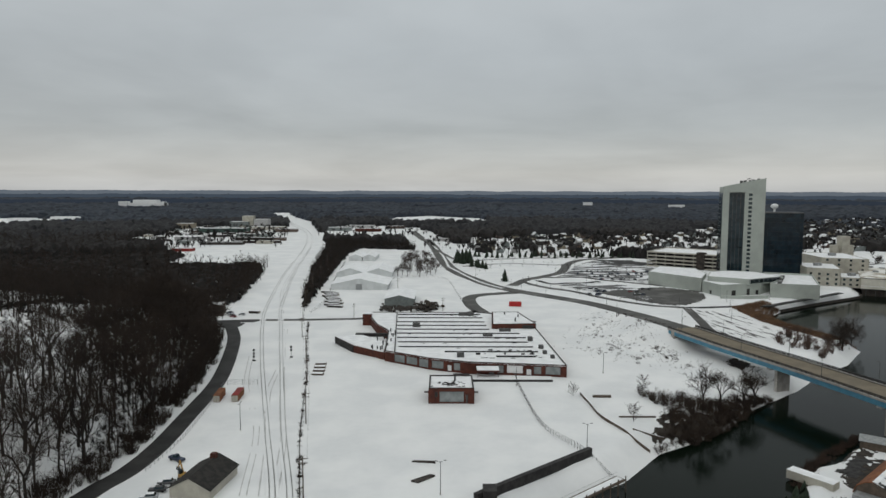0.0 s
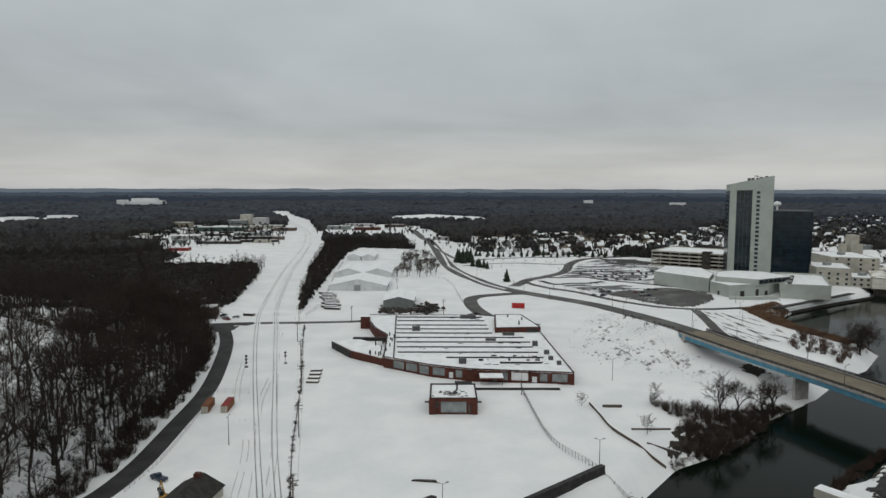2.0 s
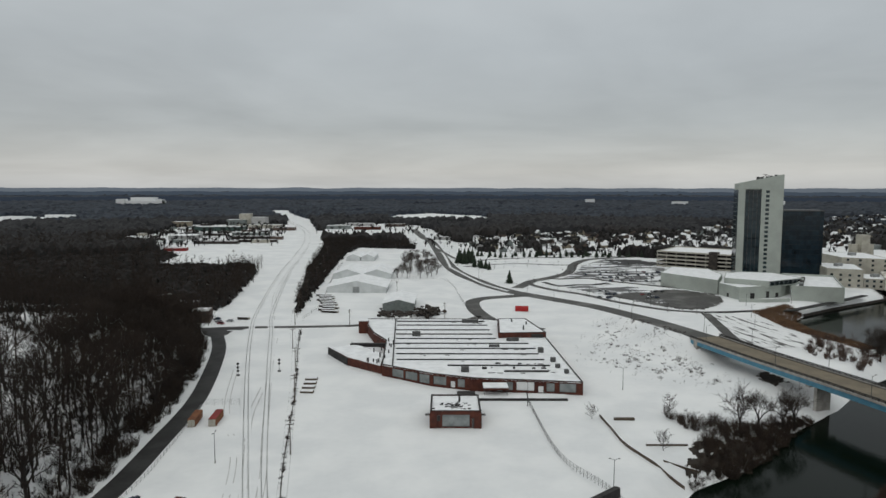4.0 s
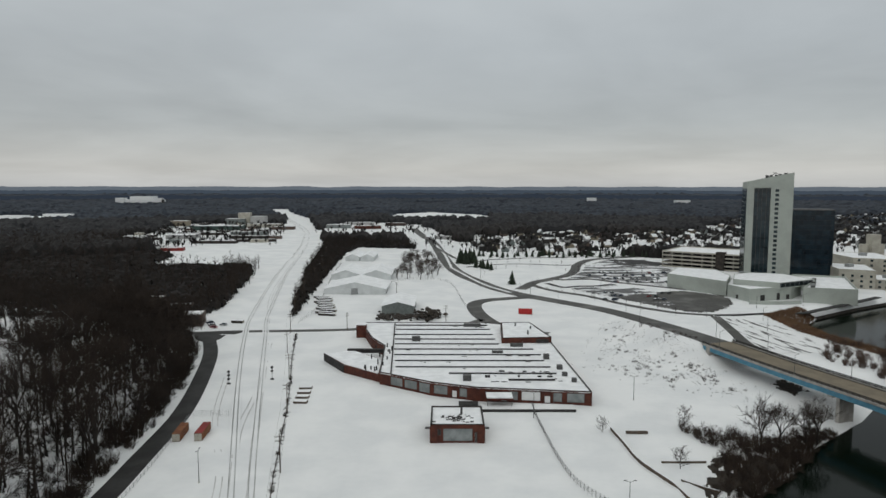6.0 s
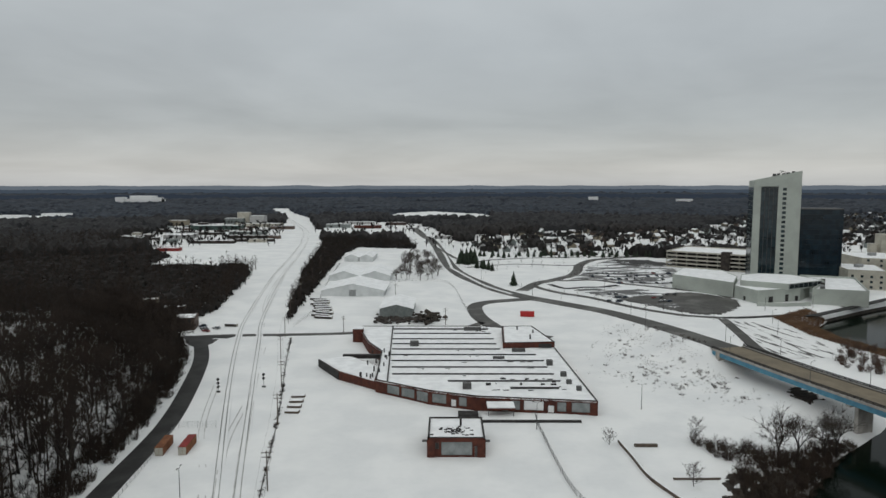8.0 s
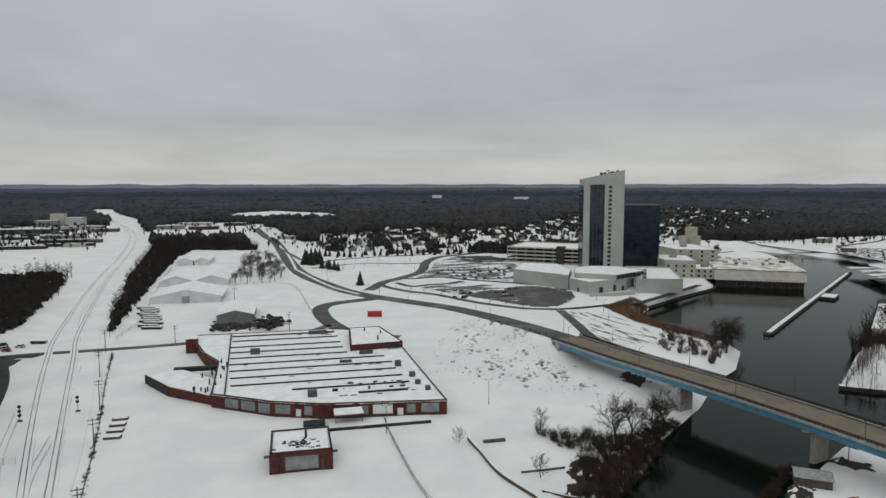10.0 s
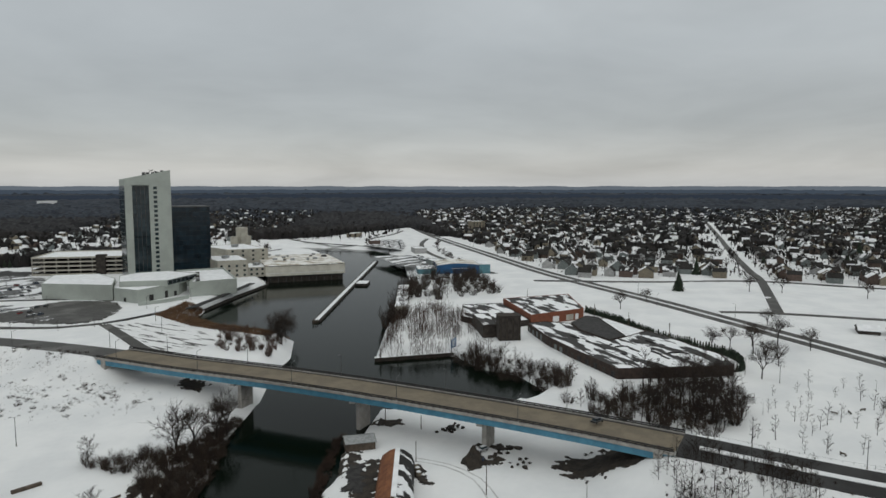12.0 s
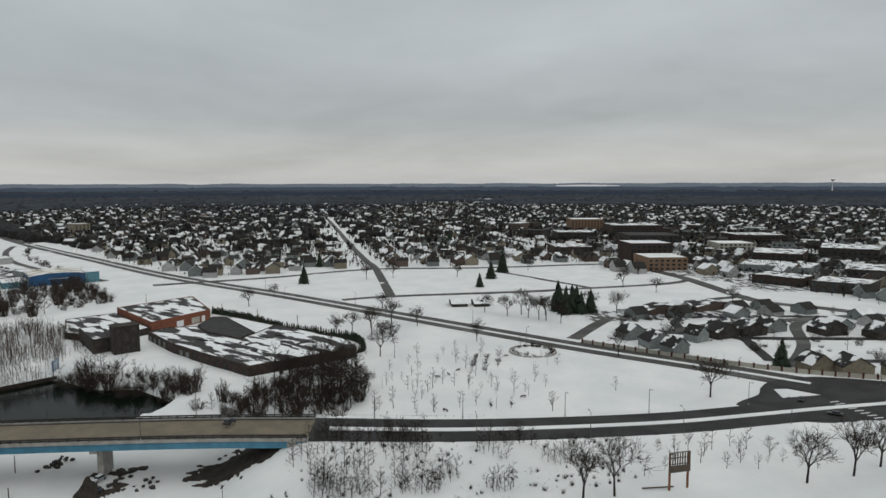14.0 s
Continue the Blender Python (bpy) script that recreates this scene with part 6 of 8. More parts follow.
for cx, cy, n in ((174, 197, 26), (166, 172, 12), (163, 163, 10)):
    rubble("brush_heap", "low dark heap of cut brush on the snow", [(random.gauss(cx, 2.6), random.gauss(cy, 1.6), gz(cx, cy) + random.uniform(0, 0.6), random.uniform(0.4, 0.9)) for k in range(n)], DARKWALL, 6, category="brush heap")

# brick works on the point, its dark tower stumps and the ruined flat roofs
ob = flat_block("orange_brick_building", "low orange brick building with a patchy snow roof", [(316, 253), (353, 239.5), (394, 272), (352, 296)], -0.5, 6.2, ORANGEBRICK, roof=STREAKROOF)
for s, w, m in ((16, 4.5, WHITEPAINT), (26, 5.5, CREAM), (33, 2.4, WHITEPAINT)):
    part("bay_door", box(s, s + w, -0.08, 0.1, 0.3, 3.6), m, ob).matrix_basis = pose(0, 0, 0, 0, 0, math.degrees(math.atan2(-13.5, 37)))
flat_block("dark_brick_wing", "low dark brick wing with streaks of snow", [(296, 262), (316, 254), (350, 296), (330, 312), (300, 290)], -0.5, 3.4, DARKWALL, roof=STREAKROOF)
tw = empty("derelict_silo", 281, 245, gz(281, 245), -45)
tagged(tw, "broad soot-dark derelict silo block of stained concrete", "silo")
part("shaft", box(-5.6, 5.6, -4.2, 4.2, -0.5, 12.2, 0.25), DARKWALL, tw)
part("rim", box(-5.8, 5.8, -4.4, 4.4, 12.2, 12.6), SOIL, tw)
for k in range(4):
    part("pilaster", box(-5.2 + k * 3.2, -4.4 + k * 3.2, -4.55, -4.2, -0.4, 11.6), SOIL, tw)
flat_block("derelict_wing", "low roofless dark brick wing beside the silo", [(274, 256), (280, 251), (302, 272), (296, 279)], -0.5, 7.0, DARKWALL, roof=STREAKROOF)
fb = flat_block("derelict_factory", "derelict flat-roofed brick factory patched with snow", [(303, 247), (281, 222), (266, 199), (249, 171), (284, 136), (300, 146), (326, 190), (305.5, 192.5), (292.5, 195), (304, 217), (317, 229), (312, 242)], -0.5, 4.6, DARKBROWN, roof=STREAKROOF)
flat_block("derelict_factory", "derelict rear hall with black tarred roof", [(304.4, 217), (293, 195.2), (306, 192.8), (340, 224), (339, 231), (317.4, 228.6)], -0.5, 5.0, DARKWALL, roof=BLACK)
flat_block("derelict_shed", "low snow-roofed shed behind the tarred hall", [(306.5, 192.4), (326.5, 190.4), (345, 222), (341, 224)], -0.5, 4.0, BROWNWALL, roof=ROOFSNOW)
for k in range(26):
    x, y = random.uniform(255, 320), random.uniform(160, 215)
    if inside(np.array([x]), np.array([y]), [(281, 219), (268, 199), (252, 172), (283, 140), (298, 148), (318, 186), (290, 193), (300, 217)])[0]:
        s = random.uniform(0.5, 3.4)
        part("roof_wreck", box(-s, s, -0.5, 0.5, 4.2, 4.55 + random.random() * 0.4), BLACK, fb).matrix_basis = pose(x - 303, y - 247, 0, 0, 0, random.choice((56, 60, 64, 68, 150)))
for (x0, y0), (x1, y1) in (((303, 247), (281, 222)), ((281, 222), (266, 199)), ((266, 199), (249, 171))):
    a = math.degrees(math.atan2(y1 - y0, x1 - x0))
    for k in range(5):
        u = (k + 0.3) / 5
        dm = random.choice((BLACK, DARKWALL, GREYWALL, BLACK))
        part("wall_door", box(0, 2.6, -0.12, 0.1, 0.1, random.choice((2.6, 3.4))), dm, fb).matrix_basis = pose(x0 + (x1 - x0) * u - 303, y0 + (y1 - y0) * u - 247, 0, 0, 0, a)
sgn = empty("river_sign", 256, 261, -4.0, 20)
tagged(sgn, "dark blue-framed sign board at the seawall corner", "sign")
for x in (-3, 3):
    part("post", rod((x, 0, -3), (x, 0, 6.5), 0.2, sides=6), METAL, sgn)
part("board", box(-3.6, 3.6, -0.2, 0.2, 2.0, 6.2, 0.05), BLUE, sgn)
for k in range(3):
    part("bar", box(-2.8, 2.4 - k * 0.5, -0.26, -0.2, 5.0 - k * 1.1, 5.5 - k * 1.1), WHITEPAINT, sgn)
ribbon("seawall", reach([(217, 277, 0), (249, 255, 0)]), 0.5, DARKWALL, "dark steel seawall capped with snow", -4.4, category="seawall", thick=3.5)
ribbon("seawall_cap", reach([(217.8, 278, 0), (249.6, 256, 0)]), 1.1, ROOFSNOW, "snow along the seawall", -4.2, category="snow", thick=0.6)
ribbon("quay", reach([(234, 452, 0), (279, 483, 0), (329, 515, 0), (337, 530, 0)]), 0.5, DARKWALL, "dark steel quay edge along the basin", -4.3, category="quay", thick=2.4)
ribbon("quay_walk", reach([(231, 455, 0), (276, 486.5, 0), (326, 518.5, 0), (334, 530, 0)]), 2.2, SNOW, "snowy quayside walk along the basin", -4.0, category="walk", thick=2.0)
tagged(part("long_shed", prism([(300, 342), (306, 338), (372, 396), (366, 400)], -1, 3), CREAM), "long low pale shed on the river bank", "shed")
tagged(part("long_shed_roof_snow", prism([(299.5, 342), (306, 337.5), (372.5, 396), (366, 400.5)], 3, 3.3), ROOFSNOW), "snow on the long river shed", "snow")

bb = empty("blue_metal_building", 452, 434, 0, math.degrees(math.atan2(-30, 30)))
tagged(bb, "long blue metal-clad building with a snowy arched roof", "building")
prof = [(k / 10 * 38, 6.6 + 2.6 * math.sin(math.pi * (k / 10 * 0.75 + 0.12))) for k in range(11)]
bm = bmesh.new()
rows = [[bm.verts.new((x, y, z)) for x, z in prof] for y in (0, 34)]
base = [[bm.verts.new((x, y, -0.4)) for x, z in prof] for y in (0, 34)]
for i in range(10):
    bm.faces.new((base[0][i], base[0][i + 1], rows[0][i + 1], rows[0][i]))
    bm.faces.new((base[1][i + 1], base[1][i], rows[1][i], rows[1][i + 1]))
for e in (0, 10):
    bm.faces.new((base[0][e], rows[0][e], rows[1][e], base[1][e]))
bmesh.ops.recalc_face_normals(bm, faces=bm.faces)
part("wall", bm, BLUE, bb)
bm = bmesh.new()
r2 = [[bm.verts.new((x, y, z + d)) for x, z in prof] for d in (0.05, 0.35) for y in (-0.3, 34.3)]
for i in range(10):
    bm.faces.new((r2[2][i], r2[2][i + 1], r2[3][i + 1], r2[3][i]))
    bm.faces.new((r2[0][i], r2[0][i + 1], r2[2][i + 1], r2[2][i]))
bmesh.ops.recalc_face_normals(bm, faces=bm.faces)
part("roof", bm, BOATROOF, bb)
for k in range(18):
    part("wall_seam", box(1 + k * 2.1, 1.12 + k * 2.1, -0.09, 0.0, 0.2, 6.4), BLUE, bb)
part("annex", box(38.2, 48, -0.6, 22, -0.4, 8.2, 0.1), TEAL, bb, "teal metal-clad annex")
part("annex_roof", box(38.0, 48.2, -0.8, 22.2, 8.2, 8.5), ROOFSNOW, bb)
part("low_wing", box(-17, -0.2, 2, 28, -0.4, 4.2), TEAL, bb)
part("low_wing_roof", box(-17.2, -0.2, 1.8, 28.2, 4.2, 4.5), ROOFSNOW, bb)
part("wall_stripe", box(13, 28, -0.16, -0.1, 4.6, 5.0), WHITEPAINT, bb)
part("bay_door", box(31, 35, -0.14, 0.0, 0.0, 3.6), GALV, bb)
for run in ([(585, 92), (540, 52), (495, 14)],):
    ribbon("path", at(run, 0.05), 2.4, SLUSH, "slushy footpath across the park", 0.15, category="path", thick=0.4)

# lots, lanes and hedges between the river bend and the avenue
for run, h in (([(486, 395), (520, 452), (560, 520), (610, 585), (680, 650), (750, 700)], 3.0), ([(520, 452), (500, 500), (516, 560), (570, 610)], 2.4), ([(620, 700), (690, 760), (780, 800), (860, 850)], 2.6), ([(640, 620), (620, 700), (600, 800), (640, 900), (700, 1000)], 2.4), ([(400, 700), (470, 720), (510, 735)], 2.2)):
    ribbon("street", at(run, 0.1), h, SLUSH, "slushy lane across the snowy riverside lots", 0.16, category="street", thick=0.6)
sheet("pavement", [(462, 470), (492, 448), (525, 500), (560, 560), (520, 590), (490, 530)], LOT, "half-cleared lot behind the blue building", "car park", 0.2, 3.0)
sheet("pavement", [(590, 600), (640, 640), (720, 720), (690, 740), (610, 690)], DARKLOT, "trodden slushy lot beside the avenue", "car park", 0.2, 4.0)
for x, y, w, d, z, a, wm, rf, lb in ((505, 470, 22, 12, 5, 55, GREYWALL, ROOFSNOW, "low grey store behind the blue building"), (585, 560, 26, 14, 6, 52, WHITEWALL, ROOFSNOW, "white roadside store with snowy roof"), (640, 690, 24, 14, 5, 50, BROWNWALL, PATCHY, "low brown store beside the lots"), (700, 800, 30, 16, 6, 30, TANWALL, ROOFSNOW, "tan store beyond the river bend"), (540, 880, 34, 16, 6, 12, GREYWALL, ROOFSNOW, "grey shed among the snowy fields"), (430, 745, 26, 14, 6, 0, CREAM, ROOFSNOW, "cream plant building behind the silos")):
    c, t = math.cos(math.radians(a)), math.sin(math.radians(a))
    flat_block("roadside_building", lb, [(x + p * c - q * t, y + p * t + q * c) for p, q in ((0, 0), (w, 0), (w, d), (0, d))], -0.5, z, wm, "store", roof=rf, group="roadside buildings")
for k in range(44):
    u, row = random.random(), k % 4
    x, y = ((500 + 40 * u, 470 + 70 * u), (515 + 40 * u, 478 + 70 * u), (612 + 70 * u, 626 + 70 * u), (606 + 70 * u, 640 + 70 * u))[row]
    copy_thing(CARS[random.choice((0, 0, 1, 4, 2, 1))], pose(x, y, gz(x, y) + 0.2, 0, 0, 140 + random.uniform(-6, 6)))
# town streets
STREETS = [([(441, 153), (590, 199), (655, 225), (850, 297), (1045, 366), (1500, 530)], 3.4), ([(470, 345), (524, 266), (582, 199), (603, 103), (632, 25), (660, -60)], 3.6),
           ([(425, 183), (443, 151), (468, 74), (486, 33), (520, -40), (548, -72)], 3.2), ([(1000, 120), (734, 1), (564, -63), (458, -87), (430, -122), (404, -152), (330, -260)], 5.0),
           ([(330, 38), (375, 18), (420, -8), (455, -60), (470, -88)], 3.2), ([(346, -6), (372, -40), (392, -90), (412, -140)], 3.2), ([(290, -50), (330, -70), (376, -84), (400, -105)], 3.0)]
for run, h in STREETS:
    ribbon("street", at(run, 0.1), h, SLUSH, "slushy grey town street between snowbanks", 0.16, category="street", thick=0.6)
sheet("pavement", [(372, 28), (398, 30), (452, -70), (424, -84), (386, -38)], DARKLOT, "half-cleared car park by the shopping streets", "car park", 0.2, 2.0)
# snowy median strips of the broad roads
for run, o in (([(181.6, 117, 6.75)] + EAST_ROAD[1:8], 0), (CROSS_ROAD[2:11], 0.5), (WEST_ROAD[3:6], -1.0), ([WEST_ROAD[2], (-2, 830, 0), WEST_ROAD[3]], 0)):
    ribbon("median", run, 1.3, SNOW, "raised snowy strip between the carriageways", 0.2, offset=o, category="median", thick=0.3)
# traffic island, crossing stripes and roadside bits at the crossroads
edge = spline([(x, y, 0) for x, y in JUNCTION + JUNCTION[:1]], 2.0)[:-1]
tagged(part("junction", prism([(p.x, p.y) for p in edge[::-1]], -0.5, 0.1), ASPHALT), "wide dark wet asphalt of the road junction", "road", kind="structure")
for run in ([(356, 2), (350, -17), (342, -44), (322, -45), (298, -44)], [(300, -48), (303, -70), (305, -95), (318, -128)], [(342, -46), (344, -80), (350, -118), (360, -150)], [(350, -20), (384, -24), (398, -60), (402, -110)]):
    ribbon("street", at(run, 0.1), 2.6, ASPHALT, "dark wet estate street between snowy lawns", 0.16, category="street", thick=0.6)
tagged(part("traffic_island", prism([(247, -30.5), (257, -31), (258, -36), (252, -45)][::-1], -0.3, 0.25), SNOW), "triangular snowy traffic island", "island", kind="structure")
for k in range(9):
    tagged(part("crossing_stripe", box(-0.3, 0.3, -1.8, 1.8, -0.05, 0.02), WHITEPAINT), "worn white stripe of the pedestrian crossing", "road marking", "crossing stripes").matrix_basis = pose(245 - k * 2.2, -47 - k * 1.0, 0.12, 0, 0, 20)
for i, d in enumerate((18, 46, 80, 110, 150)):
    p, h = along(EAST_ROAD, d)
    for s in (-1, 1):
        n = Vector((-h.y, h.x, 0)) * (s * 9.6)
        copy_thing(bpy.data.objects["street_lamp"], pose(p.x + n.x, p.y + n.y, p.z - 0.1, 0, 0, math.degrees(math.atan2(-s * h.x, s * h.y))))["label"] = "slender dark street lamp beside the wet road"
for d in range(40, 900, 48):
    p, h = along(CROSS_ROAD, d)
    s = 1 if (d // 48) % 2 else -1
    n = Vector((-h.y, h.x, 0)) * (s * 10)
    copy_thing(bpy.data.objects["street_lamp"], pose(p.x + n.x, p.y + n.y, p.z - 0.1, 0, 0, math.degrees(math.atan2(-s * h.x, s * h.y))))["label"] = "slender dark street lamp along the avenue"
for d in range(330, 1020, 46):
    p, h = along(WEST_ROAD, d)
    n = Vector((-h.y, h.x, 0)) * (8.5 if (d // 46) % 2 else -8.5)
    copy_thing(bpy.data.objects["street_lamp"], pose(p.x + n.x, p.y + n.y, p.z - 0.3, 0, 0, 0))["label"] = "slender dark street lamp beside the main road"
for x, y in ((105, 500), (140, 470), (165, 520), (120, 545), (150, 600), (180, 640), (190, 430), (160, 440), (178, 400), (205, 470), (240, 478)):
    copy_thing(bpy.data.objects["street_lamp"], pose(x, y, gz(x, y), 0, 0, random.uniform(0, 360)))["label"] = "slender dark lamp post of the casino car park"
for x, y, k in ((242, 115, 0.5), (285, 119, 0.9), (251, 83, 0.5), (263, 83, 0.5), (224, 71, 0.5), (269, 58, 0.5), (153, 136, 0.9), (289, 133, 0.9), (281, 52, 0.5), (240, 60, 0.5), (297, 88, 0.5)):
    copy_thing(bpy.data.objects["street_lamp"], pose(x, y, gz(x, y), 0, 0, random.uniform(0, 360)) @ Matrix.Scale(k, 4))["label"] = "slender dark lamp post in the snowy park"
rail = fence("guard_rail", "snow-dusted steel guard rail along the road", [(197, 119), (203, 92), (206, 74)], 0.9, 2.5, GALV, 2)
# billboard seen from behind
bl = empty("billboard", 170, 22.5, gz(170, 22), math.degrees(math.atan2(-5, 2)))
tagged(bl, "tall billboard on two rusty posts seen from behind", "billboard")
for x in (-2.6, 2.6):
    part("post", rod((x, 0, -0.5), (x, 0, 9.6), 0.3, sides=8), RUST, bl)
part("panel", box(-3.0, 3.0, -0.5, -0.35, 4.6, 6.4), WOOD, bl)
for k in range(9):
    part("slat", box(-2.9 + k * 0.7, -2.65 + k * 0.7, -0.5, -0.3, 6.4, 9.8), WOOD, bl)
for z in (4.8, 6.6, 8.2, 9.6):
    part("cross_beam", box(-3, 3, -0.3, -0.1, z, z + 0.2), METAL, bl)
part("fallen_beam", rod((-9, 2, 0.3), (-1, 0.5, 0.5), 0.2, sides=6), WOOD, bl)
# park: round plaza, shelters, benches
pl = empty("park_plaza", 303, 58, gz(303, 58))
tagged(pl, "round park plaza with low snowy stone walls", "plaza")
for k in range(14):
    a0, a1 = k * 0.449 + 0.04, (k + 1) * 0.449 - 0.04
    q = [(r * math.cos(a), r * math.sin(a)) for r, a in ((11, a0), (11, a1), (10.2, a1), (10.2, a0))]
    part("wall_block", prism(q, -0.3, 0.7), CONCRETE, pl)
stuff("plaza_shrubs", SCRUB, planted(np.array([(303 + 9 * math.cos(k * 0.4), 58 + 9 * math.sin(k * 0.4)) for k in range(16)] + [(270 + 1.7 * k, 78 + 6 * math.sin(k * 2.1)) for k in range(14)]), 0.3, 0.7, 161), TWIG, "dark shrubs round the park plaza", "shrubs", 162)
for x, y in ((417, 90), (415, 104)):
    gable("park_shelter", "low hipped park shelter with snow on its roof", x - 6, x + 6, y - 5, y + 5, 2.2, 4.2, DARKWALL, PATCHROOF, rz=15, category="shelter", group="park shelters", dark=ROOFSNOW)
for x, y, a in ((227, 73, 20), (229, 66, 15), (237, 62, 110), (219, 88, 60), (262, 92, 30), (268, 89, 140), (258, 96, 80), (286, 74, 10), (293, 70, 95)):
    bn = empty("park_bench", x, y, gz(x, y), a)
    tagged(bn, "small dark slatted bench standing in the snowy park", "bench", "park benches")
    part("seat", box(-1.0, 1.0, -0.28, 0.25, 0.40, 0.50, 0.02), WOOD, bn)
    part("backrest", box(-1.0, 1.0, 0.24, 0.32, 0.58, 0.98, 0.02), WOOD, bn)
    for u in (-0.8, 0.8):
        part("leg", box(u - 0.05, u + 0.05, -0.24, 0.32, -0.15, 0.42, 0.01), METAL, bn)
        part("back_post", box(u - 0.04, u + 0.04, 0.22, 0.30, 0.42, 0.95, 0.01), METAL, bn)
# garden wall of the terrace houses
gw = empty("garden_wall")
tagged(gw, "long cream garden wall with dark piers along the avenue", "wall")
pts = spline([(312, 40, 0), (296, 12, 0), (281, -18, 0), (270, -45, 0), (264, -75, 0), (262, -110, 0)], 5.0)
for a, b in zip(pts, pts[1:]):
    d = (b - a).normalized()
    m = Matrix(((d.x, -d.y, 0, a.x + 0), (d.y, d.x, 0, a.y), (0, 0, 1, gz(a.x, a.y)), (0, 0, 0, 1)))
    m.translation += Vector((d.y * 12, -d.x * 12, 0)) * -1
    part("wall_panel", box(0, (b - a).length, -0.15, 0.15, -0.4, 1.9), CREAM, gw).matrix_basis = m
    part("wall_pier", box(-0.35, 0.35, -0.35, 0.35, -0.4, 2.3), BRICK, gw).matrix_basis = m

# houses near the crossroads


def off_runs_near(x, y):
    return all(float(seg_dist(np.array([x]), np.array([y]), run, False)[0][0]) > h + 6 for run, h in STREETS)


for x, y, w, d, rz, wm, dk, lb in ((336, 9, 12, 9, 30, GREYWALL, SHINGLE, "dark-roofed grey house behind the garden wall"), (320, 0, 13, 10, 20, GREYWALL, SHINGLE, "grey-green house with half-bare dark roof"), (308, -6, 10, 8, 35, GREYWALL, SHINGLE, "pale green house with steep snowy gable"),
                                   (286, -57, 11, 9, 20, TANWALL, SHINGLE, "tan house with a dark and snowy gabled roof"), (284, -70, 13, 10, 10, TANWALL, SHINGLE, "tan house with a broad brown roof"), (280, -88, 12, 10, 10, TANWALL, SHINGLE, "tan terrace house with snowy roof"),
                                   (345, -36, 14, 11, 30, DARKWALL, SHINGLE, "dark house with large snow-patched roof"), (352, -52, 14, 10, 20, DARKWALL, SHINGLE, "dark house under a bare dark roof"), (362, -66, 12, 10, 25, GREYWALL, SHINGLE, "grey house with white snow on one slope"),
                                   (358, -92, 14, 12, 25, DARKWALL, SHINGLE, "dark brick house with patchy snow roof"), (352, -116, 15, 11, 15, DARKWALL, SHINGLE, "dark brick house near the car park"), (335, -22, 9, 8, 40, GREYWALL, SHINGLE, "small grey house with white gable"),
                                   (420, -50, 30, 12, 30, BROWNWALL, PATCHY, "row of low shops with snow-patched dark roofs"), (405, -18, 26, 11, 30, BROWNWALL, PATCHY, "row of low shops beside the car park")):
    h = gable("house", lb, x - w / 2, x + w / 2, y - d / 2, y + d / 2, 4.0 if w < 20 else 3.2, 7.8 if w < 20 else 5.4, wm, PATCHROOF, rz=rz + 90, category="house", group="houses by the crossroads", dark=dk, windows=3)

for k, (x, y) in enumerate(scatter([(350, -14), (398, 8), (424, -60), (412, -132), (366, -140), (352, -60)], 26, 411, 14.5)):
    near = min(math.hypot(x - a, y - b) for a, b in ((336, 9), (320, 0), (308, -6), (286, -57), (284, -70), (280, -88), (345, -36), (352, -52), (362, -66), (358, -92), (352, -116), (335, -22), (420, -50), (405, -18)))
    if near > 12.5 and off_runs_near(x, y):
        gable("house", ("grey-sided", "grey-green", "pale-sided")[k % 3] + " estate house with a half-thawed roof", x - 5.5, x + 5.5, y - 4.5, y + 4.5, 3.4, 6.6, (GREYWALL, GREYWALL, WHITEWALL)[k % 3], ROOFSNOW if k % 2 else PATCHROOF, rz=(25, 115, 30, 200)[k % 4], category="house", group="houses by the crossroads", dark=SHINGLE, windows=2)
bare_patch("pavement", "trodden slushy yards and car parks downtown", [(490, -112), (545, -85), (640, -30), (720, 10), (900, 60), (1150, 20), (1000, -260), (700, -320), (540, -230)], DARKLOT, "car park", 0.12, 5.0, 17, 9.0)
